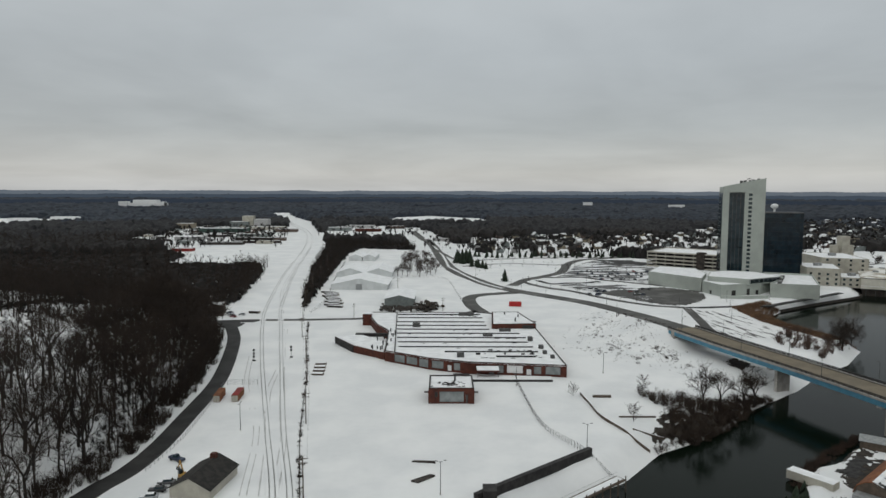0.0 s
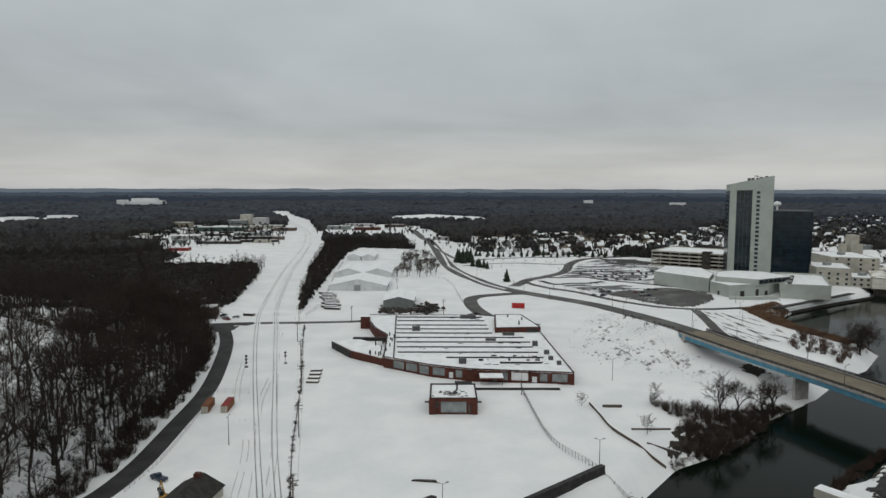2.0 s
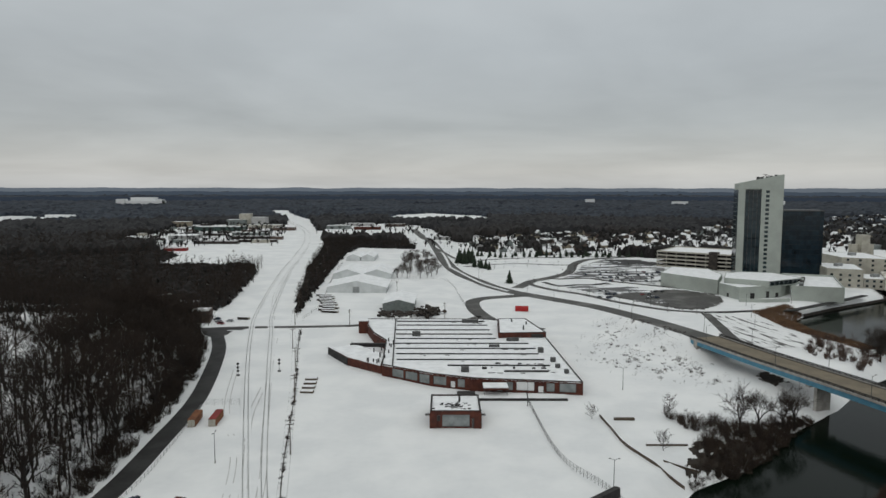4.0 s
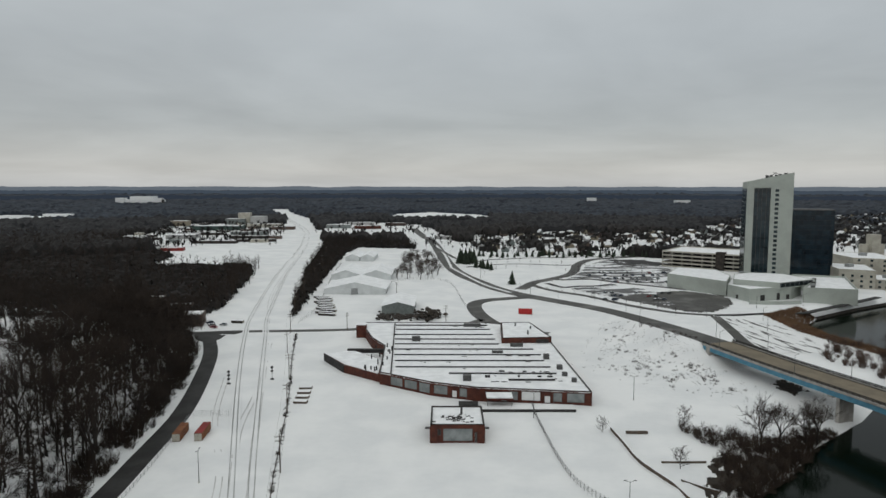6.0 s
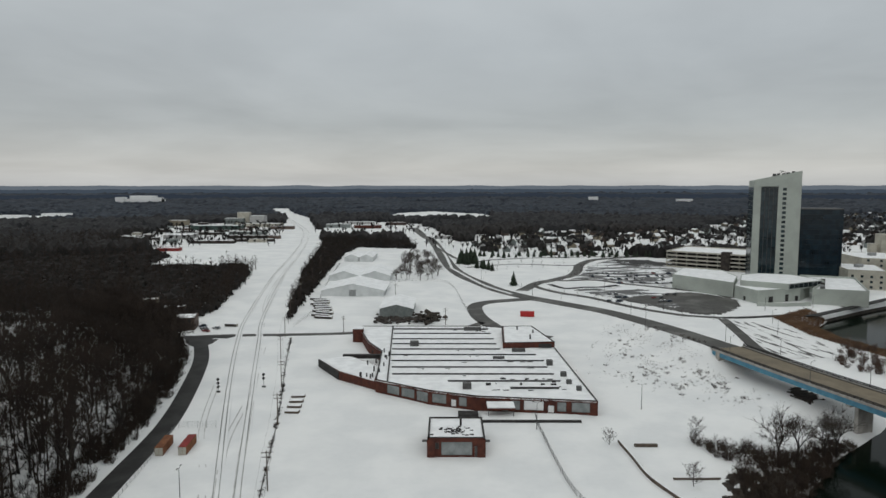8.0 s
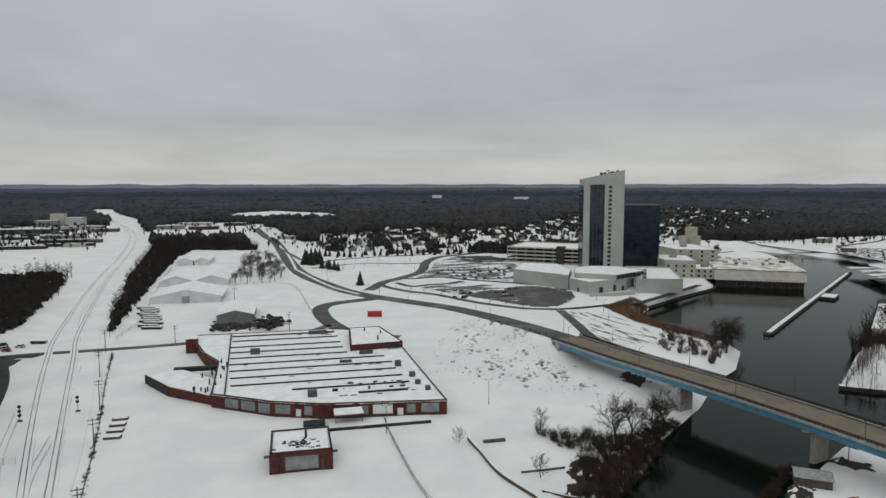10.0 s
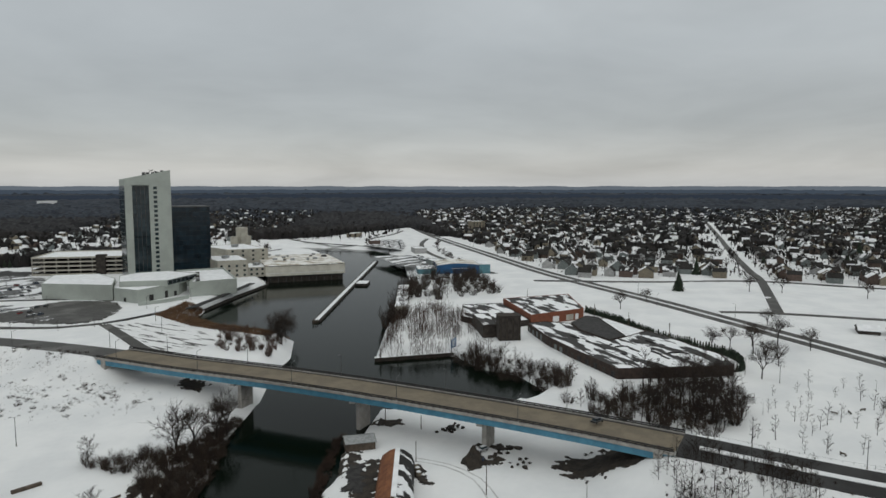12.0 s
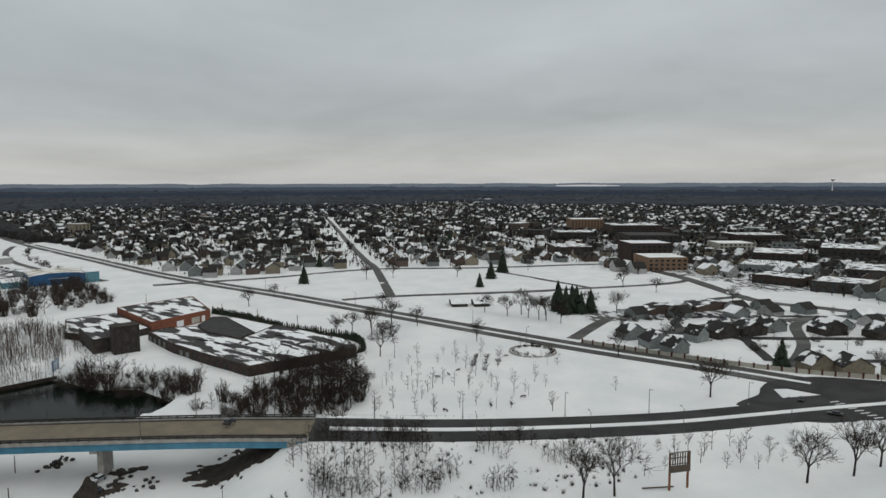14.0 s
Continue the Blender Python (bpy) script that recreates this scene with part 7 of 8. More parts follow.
# downtown blocks
DOWNTOWN = []
for poly, z, wm, rf, lb in (([(597, -45), (603, -80), (640, -74), (634, -38)], 12, TANBRICK, ROOFSNOW, "tan and orange brick civic building"), ([(648, -38), (655, -78), (690, -70), (684, -30)], 20, BROWNWALL, ROOFSNOW, "taller orange brick block with snowy roof"),
                            ([(603, -122), (577, -172), (615, -195), (642, -142)], 7, GREYWALL, PATCHY, "modern pale office block with patchy snow roof"), ([(535, -112), (512, -140), (535, -158), (557, -130)], 7, BROWNWALL, PATCHY, "pale three-storey office block"), ([(498, -140), (480, -170), (505, -190), (525, -160)], 8, DARKWALL, PATCHY, "dark brick shop block with patchy snow"),
                            ([(655, -150), (640, -190), (690, -215), (705, -170)], 12, BROWNWALL, PATCHY, "brown brick warehouse downtown"), ([(720, 30), (726, -10), (770, -4), (765, 38)], 9, BROWNWALL, PATCHY, "brick commercial block near the park"), ([(800, -60), (806, -120), (860, -112), (855, -52)], 16, DARKWALL, BLACK, "dark brick mill block downtown"),
                            ([(690, -225), (670, -270), (720, -300), (745, -250)], 14, DARKWALL, PATCHY, "dark office block with patchy white roof"), ([(560, -190), (545, -225), (590, -250), (605, -212)], 9, DARKWALL, PATCHY, "dark low store with tarred roof"), ([(960, -60), (965, -130), (1020, -125), (1015, -52)], 18, BROWNWALL, PATCHY, "long brown brick building downtown"),
                            ([(1080, -10), (1085, -60), (1130, -55), (1125, -4)], 20, TANBRICK, ROOFSNOW, "tall orange brick apartment block"), ([(900, 20), (905, -30), (950, -24), (944, 26)], 12, DARKWALL, PATCHY, "dark brick downtown block"), ([(948, 762), (968, 750), (980, 770), (960, 782)], 16, TANWALL, ROOFSNOW, "square tan apartment block among trees"),
                            ([(760, -150), (765, -190), (800, -185), (796, -146)], 11, CREAM, ROOFSNOW, "pale brick downtown block"), ([(860, -200), (865, -260), (910, -250), (905, -192)], 13, BROWNWALL, PATCHY, "brown brick store block")):
    bk = flat_block("town_building", lb, poly, -0.5, z, DARKBROWN if wm is BROWNWALL else wm, roof=rf, group="downtown blocks")
    (xa, ya), (xb, yb) = poly[0], poly[1]
    DOWNTOWN.append((sum(p[0] for p in poly) / 4, sum(p[1] for p in poly) / 4))
    n, a = max(3, int(math.hypot(xb - xa, yb - ya) / 5)), math.degrees(math.atan2(yb - ya, xb - xa))
    pane = None
    for f in range(max(1, int(z // 3.6))):
        for k in range(n):
            s = (k + 0.25) * math.hypot(xb - xa, yb - ya) / n
            o = part("window", box(0, 2.4, -0.12, 0.05, 0, 1.8), GLASSDARK, bk) if pane is None else new("window", pane)
            pane = o.data
            o.parent = bk
            o.matrix_basis = pose(0, 0, 0, 0, 0, a) @ pose(s, 0, 1.0 + f * 3.6)

gd = random.Random(41)
for x, y in scatter([(600, -30), (690, 20), (760, 90), (1150, 150), (1250, -250), (900, -420), (560, -300), (520, -180), (600, -100)], 38, 412, 46):
    if min(math.hypot(x - p[0], y - p[1]) for p in DOWNTOWN) > 44 and off_runs_near(x, y):
        w, d, z, a = gd.uniform(18, 44), gd.uniform(14, 26), gd.choice((5, 7, 8, 11, 14)), math.radians(gd.choice((-20, -24, 68)))
        c, t = math.cos(a), math.sin(a)
        bk = flat_block("town_building", gd.choice(("dark brick commercial block with a snowy roof", "brown brick store with patchy snow roof", "grey flat-roofed shop block downtown")), [(x + p * c - q * t, y + p * t + q * c) for p, q in ((0, 0), (w, 0), (w, d), (0, d))], -0.5, z, gd.choice((DARKBROWN, DARKWALL, BROWNWALL, GREYWALL, DARKBROWN)), roof=gd.choice((ROOFSNOW, PATCHY, PATCHY, BLACK, BLACK)), group="downtown blocks")
        for (x0, y0), (x1, y1) in (((w, d), (0, d)) if a > 0 else ((0, d), (0, 0)),):
            L = math.hypot(x1 - x0, y1 - y0)
            for k in range(int(L // 5)):
                for f in range(int(z // 3.6)):
                    part("window", box(0, 2.2, -0.12, 0.05, 0, 1.8), GLASSDARK, bk).matrix_basis = pose(0, 0, 0, 0, 0, math.degrees(a)) @ pose(x0, y0, 0, 0, 0, math.degrees(math.atan2(y1 - y0, x1 - x0))) @ pose(1.4 + k * 5, 0, 1.0 + f * 3.6)

# ---- town, industry and woods out to the horizon ----


def in_any(X, Y, polys):
    r = np.zeros(np.shape(X), bool)
    for p in polys:
        r |= inside(np.asarray(X), np.asarray(Y), p)
    return r


def off_runs(X, Y, runs):
    """True where a place is clear of every run (run, clearance)."""
    ok = np.ones(np.shape(X), bool)
    for run, c in runs:
        d, _ = seg_dist(np.asarray(X), np.asarray(Y), run, False)
        ok &= d > c
    return ok


TOWN = [(500, 345), (556, 268), (600, 205), (620, 100), (650, 25), (560, -40), (700, -20), (420, -175), (340, -290), (700, -700), (2300, -1000), (2600, 300), (2100, 1500), (1500, 1400), (1050, 960), (830, 715), (655, 510)]
SUBURB = [(30, 860), (120, 800), (330, 830), (700, 980), (1300, 1560), (1250, 1900), (700, 1650), (480, 1250), (300, 1170), (50, 1130)]
RAILWAY = [(-98, 347), (-120, 455), (-131, 540), (-154, 652), (-169, 755), (-190, 893), (-240, 1167), (-284, 1330), (-365, 1680), (-480, 2000), (-575, 2330)]
ROADS = [(CROSS_ROAD, 16), (WEST_ROAD, 14)] + [(r, h + 6) for r, h in STREETS]
g0 = np.random.RandomState(11)


def gable_arrays(w, d, e, r):
    """Walls and two roof slopes of a far house."""
    a, b = w / 2, d / 2
    wall = np.array([(-a, -b, -0.5), (a, -b, -0.5), (a, b, -0.5), (-a, b, -0.5), (-a, -b, e), (a, -b, e), (a, b, e), (-a, b, e), (0, -b, r), (0, b, r)], float)
    wf = np.array([(0, 1, 5), (0, 5, 4), (1, 2, 6), (1, 6, 5), (2, 3, 7), (2, 7, 6), (3, 0, 4), (3, 4, 7), (4, 5, 8), (6, 7, 9)])
    o = 0.5
    dz = (r - e) / a * o
    slopes = []
    for s in (-1, 1):
        v = np.array([(0, -b - o, r + 0.1), (0, b + o, r + 0.1), (s * (a + o), b + o, e - dz + 0.1), (s * (a + o), -b - o, e - dz + 0.1),
                      (0, -b - o, r + 0.35), (0, b + o, r + 0.35), (s * (a + o), b + o, e - dz + 0.3), (s * (a + o), -b - o, e - dz + 0.3)], float)
        slopes.append((v, np.array([(4, 5, 6), (4, 6, 7), (0, 2, 1), (0, 3, 2), (2, 3, 7), (2, 7, 6), (0, 4, 7), (0, 7, 3), (1, 2, 6), (1, 6, 5)])))
    return (wall, wf), slopes


def place(v, x, y, z, a):
    c, s = math.cos(a), math.sin(a)
    return np.stack([v[:, 0] * c - v[:, 1] * s + x, v[:, 0] * s + v[:, 1] * c + y, v[:, 2] + z], -1)


class Bag:
    def __init__(self):
        self.v, self.f, self.n = [], [], 0

    def add(self, v, f):
        self.v.append(v), self.f.append(f + self.n)
        self.n += len(v)

    def make(self, name, mat, label, category):
        return tagged(new(name, tri_mesh(name, np.concatenate(self.v), np.concatenate(self.f), mat)), label, category, kind="stuff")


def lots(poly, u, step_u, step_v, seed, skip):
    """House plots in blocks along the direction u."""
    g = np.random.RandomState(seed)
    p = np.array(poly, float)
    c = p.mean(0)
    R = np.abs(p - c).max() * 1.5
    ux, uy = math.cos(u), math.sin(u)
    A, B = np.meshgrid(np.arange(-R, R, step_u), np.arange(-R, R, step_v))
    A, B = A + g.uniform(-2.5, 2.5, A.shape), B + g.uniform(-4, 4, B.shape)
    X, Y = c[0] + A * ux - B * uy, c[1] + A * uy + B * ux
    ok = inside(X, Y, poly) & (g.uniform(0, 1, X.shape) > skip) & off_runs(X, Y, ROADS) & ~inside(X, Y, CREEK)
    return np.stack([X[ok], Y[ok]], -1)


BLOCKS = [o for o in bpy.data.objects if o.name.startswith("town_building") and o.parent is None]


def clear_of_blocks(xy, r):
    ok = np.ones(len(xy), bool)
    for o in BLOCKS:
        cx, cy = o.matrix_basis.translation.x + 18, o.matrix_basis.translation.y - 18
        ok &= np.hypot(xy[:, 0] - cx, xy[:, 1] - cy) > r
    return xy[ok]


town = np.concatenate([lots(TOWN, 0.34, 18, 32, 5, 0.24), lots(TOWN, 0.34, 19, 30, 8, 0.3)[:]])
town = town[(np.arange(len(town)) < len(town) * 0.55) | (np.hypot(town[:, 0], town[:, 1] - 60) < 820)]
kept = {}
for x, y in town:
    kept.setdefault((int(x // 13), int(y // 13)), (x, y))
town = clear_of_blocks(np.array(list(kept.values())), 30)
sub = lots(SUBURB, 0.1, 24, 42, 6, 0.55)
houses = np.concatenate([town, sub])
houses = houses[np.argsort(np.hypot(houses[:, 0], houses[:, 1] - 60))]
WALLS = [WHITEWALL, TANWALL, GREYWALL, BROWNWALL]
NEAR = 150
protos = {}
for k, (x, y) in enumerate(houses[:NEAR]):
    i = k % 12
    z = gz(x, y)
    rz = math.degrees(0.34) + random.choice((0, 90)) + random.uniform(-3, 3)
    if i not in protos:
        protos[i] = gable("house", ("white", "tan", "grey", "brown")[i % 4] + " town house with snow on its gabled roof", -4.2 - i % 3, 4.2 + i % 3, -5.5, 5.5, 4.6 + i % 2, 8.2 + 0.6 * (i % 3), WALLS[i % 4], ROOFSNOW, category="house", group="town houses", dark=(SHINGLE if i % 5 in (0, 1, 3) else PATCHROOF), windows=2, base=0.0)
        protos[i].matrix_basis = pose(x, y, z, 0, 0, rz)
    else:
        copy_thing(protos[i], pose(x, y, z, 0, 0, rz))
bags = [Bag() for _ in range(6)]
for k, (x, y) in enumerate(houses[NEAR:]):
    (wv, wf), sl = gable_arrays(g0.uniform(6, 10), g0.uniform(7, 11.5), g0.uniform(3.2, 5.2), g0.uniform(6, 8.6))
    z, a = gz(x, y), 0.34 + random.choice((0, math.pi / 2))
    bags[k % 4].add(place(wv, x, y, z, a), wf)
    for v, f in sl:
        bags[4 if g0.rand() < 0.26 else 5].add(place(v, x, y, z, a), f)
for k in range(4):
    bags[k].make("far_house_walls", WALLS[k], "walls of distant small town houses", "houses")
bags[4].make("far_house_roofs", ROOFSNOW, "snowy roofs of distant town houses", "roofs")
bags[5].make("far_house_roofs", SHINGLE, "bare dark roofs of distant town houses", "roofs")

INDUSTRY = [(-300, 700), (-205, 720), (-225, 900), (-262, 1200), (-300, 1400), (-380, 1480), (-560, 1440), (-480, 1060), (-430, 1000), (-370, 870), (-315, 800)]
# flat white-roofed sheds of the industrial estate beyond the woods
for x, y, w, d, z, a, wm, rf, lb in ((-461, 1237, 88, 34, 8, 1, GREENSHED, ROOFSNOW, "long dark green works hall under snow"), (-463, 1424, 40, 30, 12, 3, GREYWALL, ROOFSNOW, "pale grey process block of the works"), (-440, 1440, 24, 20, 24, 3, CREAM, ROOFSNOW, "tall pale tower block of the works"),
                                     (-412, 1432, 30, 26, 17, 0, WHITEWALL, ROOFSNOW, "white works block with stacked storeys"), (-553, 1360, 34, 24, 11, 2, TANWALL, ROOFSNOW, "tan block at the edge of the estate"), (-600, 1330, 42, 26, 5, 0, WHITEWALL, ROOFSNOW, "long low shed with broad snowy roof"),
                                     (-424, 1035, 40, 42, 6, 4, WHITEWALL, ROOFSNOW, "wide low store with snowy roof"), (-352, 850, 26, 12, 4, 3, DARKRED, ROOFSNOW, "small red shed in the industrial estate"), (-356, 958, 62, 14, 4, 1, DARKWALL, ROOFSNOW, "long low dark industrial shed with white roof"),
                                     (-330, 1042, 66, 15, 5, 0, DARKWALL, ROOFSNOW, "dark freight shed with white roof"), (-305, 988, 58, 12, 4, 2, DARKWALL, ROOFSNOW, "low dark trailer shed by the railway"), (-440, 1120, 70, 16, 4, 0, DARKWALL, PATCHY, "dark low shed with patchy snow"),
                                     (-355, 1125, 60, 14, 5, 1, GREYWALL, ROOFSNOW, "grey shed beside the railway"), (-390, 1320, 70, 22, 7, 1, CREAM, ROOFSNOW, "cream works hall under snow"), (-320, 1255, 40, 18, 6, 2, BROWNWALL, ROOFSNOW, "brown brick shed near the tracks"),
                                     (-432, 812, 16, 10, 5, 6, TANWALL, ROOFSNOW, "small white-roofed house among the woods"), (-228, 1300, 46, 22, 7, 4, GREYWALL, ROOFSNOW, "grey depot beyond the railway strip"), (-172, 1282, 50, 16, 6, -2, BRICK, ROOFSNOW, "red-brown depot building with white roof"),
                                     (-120, 1380, 40, 18, 6, 3, BROWNWALL, PATCHY, "brown depot building beside the main road"), (-210, 1420, 60, 20, 5, 0, WHITEWALL, ROOFSNOW, "white depot shed in the snow"), (-16, 1040, 34, 14, 5, -20, WHITEWALL, ROOFSNOW, "white roadside building with a flat roof"),
                                     (-200, 480, 10, 8, 5, 20, TANWALL, ROOFSNOW, "small pale house hidden in the woods"), (-178, 458, 14, 8, 4, 10, BROWNWALL, ROOFSNOW, "low brown shed at the edge of the woods")):
    c, t = math.cos(math.radians(a)), math.sin(math.radians(a))
    flat_block("industrial_shed", lb, [(x + p * c - q * t, y + p * t + q * c) for p, q in ((0, 0), (w, 0), (w, d), (0, d))], -0.5, z, wm, "shed", roof=rf, group="industrial sheds")
gi = random.Random(9)
for x, y in scatter([(-470, 960), (-262, 960), (-290, 1420), (-620, 1420), (-620, 1100)], 34, 9, 40):
    if off_runs(np.array([x]), np.array([y]), [(RAILWAY, 45)])[0]:
        w, d = gi.uniform(10, 26), gi.uniform(7, 12)
        flat_block("industrial_shed", gi.choice(("small dark industrial shed with white roof", "small pale shed with snowy flat roof", "small grey shed under snow")), [(x, y), (x + w, y + 1), (x + w, y + d), (x, y + d)], -0.5, gi.uniform(3, 5), gi.choice((DARKWALL, CREAM, GREYWALL, BROWNWALL)), "shed", group="industrial sheds")
for x, y, w, d, z in ((-1306, 2658, 180, 40, 20), (-1256, 2668, 90, 50, 33), (-1306, 2650, 34, 30, 27), (-1150, 2660, 24, 24, 27), (-1085, 1640, 60, 24, 9), (-1010, 1690, 66, 24, 11), (-1250, 1560, 90, 24, 9), (640, 3000, 40, 20, 20), (930, 2700, 60, 22, 20)):
    b = gz(x, y)
    flat_block("distant_works", "large pale distant works building", [(x, y), (x + w, y), (x + w, y + d), (x, y + d)], b - 2, b + z, WHITEPAINT, "factory")
for x, y, h in ((830, 1650, 40), (3500, -1440, 60)):
    wt = empty("water_tower", x, y, gz(x, y))
    tagged(wt, "pale distant water tower above the trees", "water tower")
    part("stem", rod((0, 0, 0), (0, 0, h), 3.2, 2.4, 10), WHITEPAINT, wt)
    bm = bmesh.new()
    bmesh.ops.create_uvsphere(bm, u_segments=16, v_segments=10, radius=9)
    for v in bm.verts:
        v.co.z = v.co.z * 0.72 + h + 4
    part("tank", bm, WHITEPAINT, wt)

# far woods: a rough canopy in rings, left open over fields, town, railway and water
FIELDS = [[(-150, 1610), (112, 1630), (125, 1760), (105, 1910), (-45, 2110), (-143, 1975)], [(-295, 690), (-205, 720), (-222, 900), (-340, 880)], [(560, 700), (820, 740), (930, 900), (700, 860), (600, 820)], [(500, 1300), (600, 1290), (620, 1390), (520, 1400)],
          [(-1330, 1400), (-960, 1440), (-900, 1760), (-1240, 1840)], [(1500, 300), (2600, 200), (2700, 420), (1600, 500)], [(-225, 1090), (-110, 1070), (-50, 1110), (-40, 1290), (-50, 1420), (-150, 1500), (-235, 1460)], [(40, 1480), (-60, 1440), (-70, 1520), (60, 1560)], [(-30, 1010), (40, 980), (60, 870), (10, 880)]]


def canopy():
    g = np.random.RandomState(2)
    az = np.radians(np.arange(-62, 132, 0.22))
    r = [620.0]
    while r[-1] < 4700:
        r.append(r[-1] * 1.0105 + 1.5)
    r = np.array(r)
    A, R = np.meshgrid(az, r)
    A = A + g.uniform(-0.0016, 0.0016, A.shape)
    R = R * (1 + g.uniform(-0.004, 0.004, R.shape))
    X, Y = R * np.sin(A), 60 + R * np.cos(A)
    H = g.uniform(2.5, 12.5, X.shape) + 2.0 * lumps(X, Y, 400, 7)
    H = np.where(g.rand(*X.shape) < 0.08, H + g.uniform(2, 6, X.shape), H)
    open_ = in_any(X, Y, FIELDS + [INDUSTRY, CREEK]) | ~off_runs(X, Y, [(RAILWAY, 27), (WEST_ROAD, 34), (CROSS_ROAD[:10], 26)])
    built = inside(X, Y, TOWN) & (R < 2300) | inside(X, Y, SUBURB)
    near = R < 950 + 250 * lumps(X, Y, 500, 12)
    # garden trees fill most of the suburb and the further town
    groves = inside(X, Y, SUBURB) & (lumps(X, Y, 60, 33) > 0.45 - np.clip((R - 1000) / 700, 0, 0.8)) | inside(X, Y, TOWN) & (R > 860) & (lumps(X, Y, 75, 34) > 0.3 - (R - 860) / 2600)
    groves &= off_runs(X, Y, ROADS) & (g.rand(*X.shape) < 0.85)
    H = np.where(built, g.uniform(1.5, 7.5, X.shape), H)
    clear = open_ | built & ~groves | near & ~built
    # clearings and thin places further out
    clear |= (lumps(X, Y, 330, 21) > 0.8) & (R > 1450)
    H = np.where(clear, -9.0, H)
    Z = surface(X, Y) + H
    n = len(az)
    k = (np.arange(len(r) - 1)[:, None] * n + np.arange(n - 1)).ravel()
    hid = clear.ravel()
    f = np.concatenate([np.stack([k, k + 1, k + n + 1], -1), np.stack([k, k + n + 1, k + n], -1)])
    f = f[~(hid[f].all(1))]
    V = np.stack([X, Y, Z], -1).reshape(-1, 3)
    used = np.unique(f)
    remap = np.zeros(len(V), int)
    remap[used] = np.arange(len(used))
    return V[used], remap[f]


cv, cf = canopy()
# bands by distance; the mid and far colours hold the air's haze
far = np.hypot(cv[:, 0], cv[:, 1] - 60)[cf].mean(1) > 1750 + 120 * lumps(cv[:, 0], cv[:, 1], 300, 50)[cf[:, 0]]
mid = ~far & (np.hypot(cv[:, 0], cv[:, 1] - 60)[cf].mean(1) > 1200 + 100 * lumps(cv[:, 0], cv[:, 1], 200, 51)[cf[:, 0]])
for sel, mat, lb in ((~far & ~mid, FARTWIG, "dark bare woodland beyond the town"), (mid, FAINTHAZEWOODS, "bare woodland beyond the fields, greyed by haze in its colour"), (far, HAZEWOODS, "distant woodland stretching to the horizon, coloured with blue-grey haze")):
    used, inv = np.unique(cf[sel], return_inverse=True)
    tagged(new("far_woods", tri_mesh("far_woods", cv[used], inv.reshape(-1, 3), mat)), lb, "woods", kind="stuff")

# the last ridges, far behind everything: glowing sheets, air haze put into their colour
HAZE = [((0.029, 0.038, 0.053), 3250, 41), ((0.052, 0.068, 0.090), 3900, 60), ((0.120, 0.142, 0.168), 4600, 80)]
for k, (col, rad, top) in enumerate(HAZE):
    m = bpy.data.materials.new("hazed_ridge_%s" % "abc"[k])
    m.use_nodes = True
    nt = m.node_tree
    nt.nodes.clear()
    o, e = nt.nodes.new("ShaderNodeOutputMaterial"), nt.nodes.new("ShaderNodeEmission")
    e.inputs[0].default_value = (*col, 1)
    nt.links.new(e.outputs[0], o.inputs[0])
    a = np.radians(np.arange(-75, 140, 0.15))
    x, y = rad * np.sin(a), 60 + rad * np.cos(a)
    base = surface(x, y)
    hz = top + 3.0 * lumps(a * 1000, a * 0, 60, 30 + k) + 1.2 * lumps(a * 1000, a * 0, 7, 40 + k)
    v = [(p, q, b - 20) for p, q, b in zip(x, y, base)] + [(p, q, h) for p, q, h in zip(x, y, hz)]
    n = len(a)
    tagged(mesh_ob("backdrop", v, [(i, i + 1, n + i + 1, n + i) for i in range(n - 1)], m), "distant wooded ridge, a glowing sheet in haze colour", "backdrop", kind="structure")

# frozen lake below the horizon: an upright strip, its brightness put into emission
lk = bpy.data.materials.new("far_lake_glow")
lk.use_nodes = True
lk.node_tree.nodes.clear()
lo_, le_ = lk.node_tree.nodes.new("ShaderNodeOutputMaterial"), lk.node_tree.nodes.new("ShaderNodeEmission")
le_.inputs[0].default_value = (0.46, 0.47, 0.48, 1)
lk.node_tree.links.new(le_.outputs[0], lo_.inputs[0])
la = np.linspace(math.radians(92.4), math.radians(97.7), 24)
lt = 1.6 * np.sin(np.linspace(0.15, math.pi - 0.05, 24)) ** 0.5
lv = [(3 + 4300 * math.sin(a), 61 + 4300 * math.cos(a), 62.5 + 0.3 * math.sin(9 * k) - 2.0 * h) for k, (a, h) in enumerate(zip(la, lt))] + [(3 + 4300 * math.sin(a), 61 + 4300 * math.cos(a), 62.5 + 5.2 * h) for a, h in zip(la, lt)]
tagged(mesh_ob("backdrop", lv, [(i, i + 1, 25 + i, 24 + i) for i in range(23)], lk), "glowing pale strip standing for a frozen lake below the horizon", "lake", kind="structure")

# ---- woods, trees and scrub ----
HILL_FRONT = [(-98, 120), (-99, 164), (-96.5, 200), (-98.5, 230), (-102, 264), (-109, 300), (-120, 344), (-140, 388), (-165, 380), (-150, 330), (-145, 280), (-140, 220), (-130, 150)]
front = scatter(HILL_FRONT, 165, 1, 5.2)
protos = [tree_thing(BIG[k], "bare_tree", "tall bare deciduous tree on the snowy wooded slope", "trees of the wooded hill") for k in range(2)]
protos += [tree_thing(oak(230 + k, 19, 5, 0.075, 0.5, 0.22, 2), "bare_tree", "broad forking bare tree on the wooded slope", "trees of the wooded hill") for k in range(4)]
plant_things(protos, planted(front, 0.75, 1.15, 2), 3)
ALLHILL = [(-100, 105), (-130, 145), (-255, 310), (-365, 460), (-190, 445), (-142, 392), (-120, 344), (-102, 264), (-97, 200), (-100, 150)]
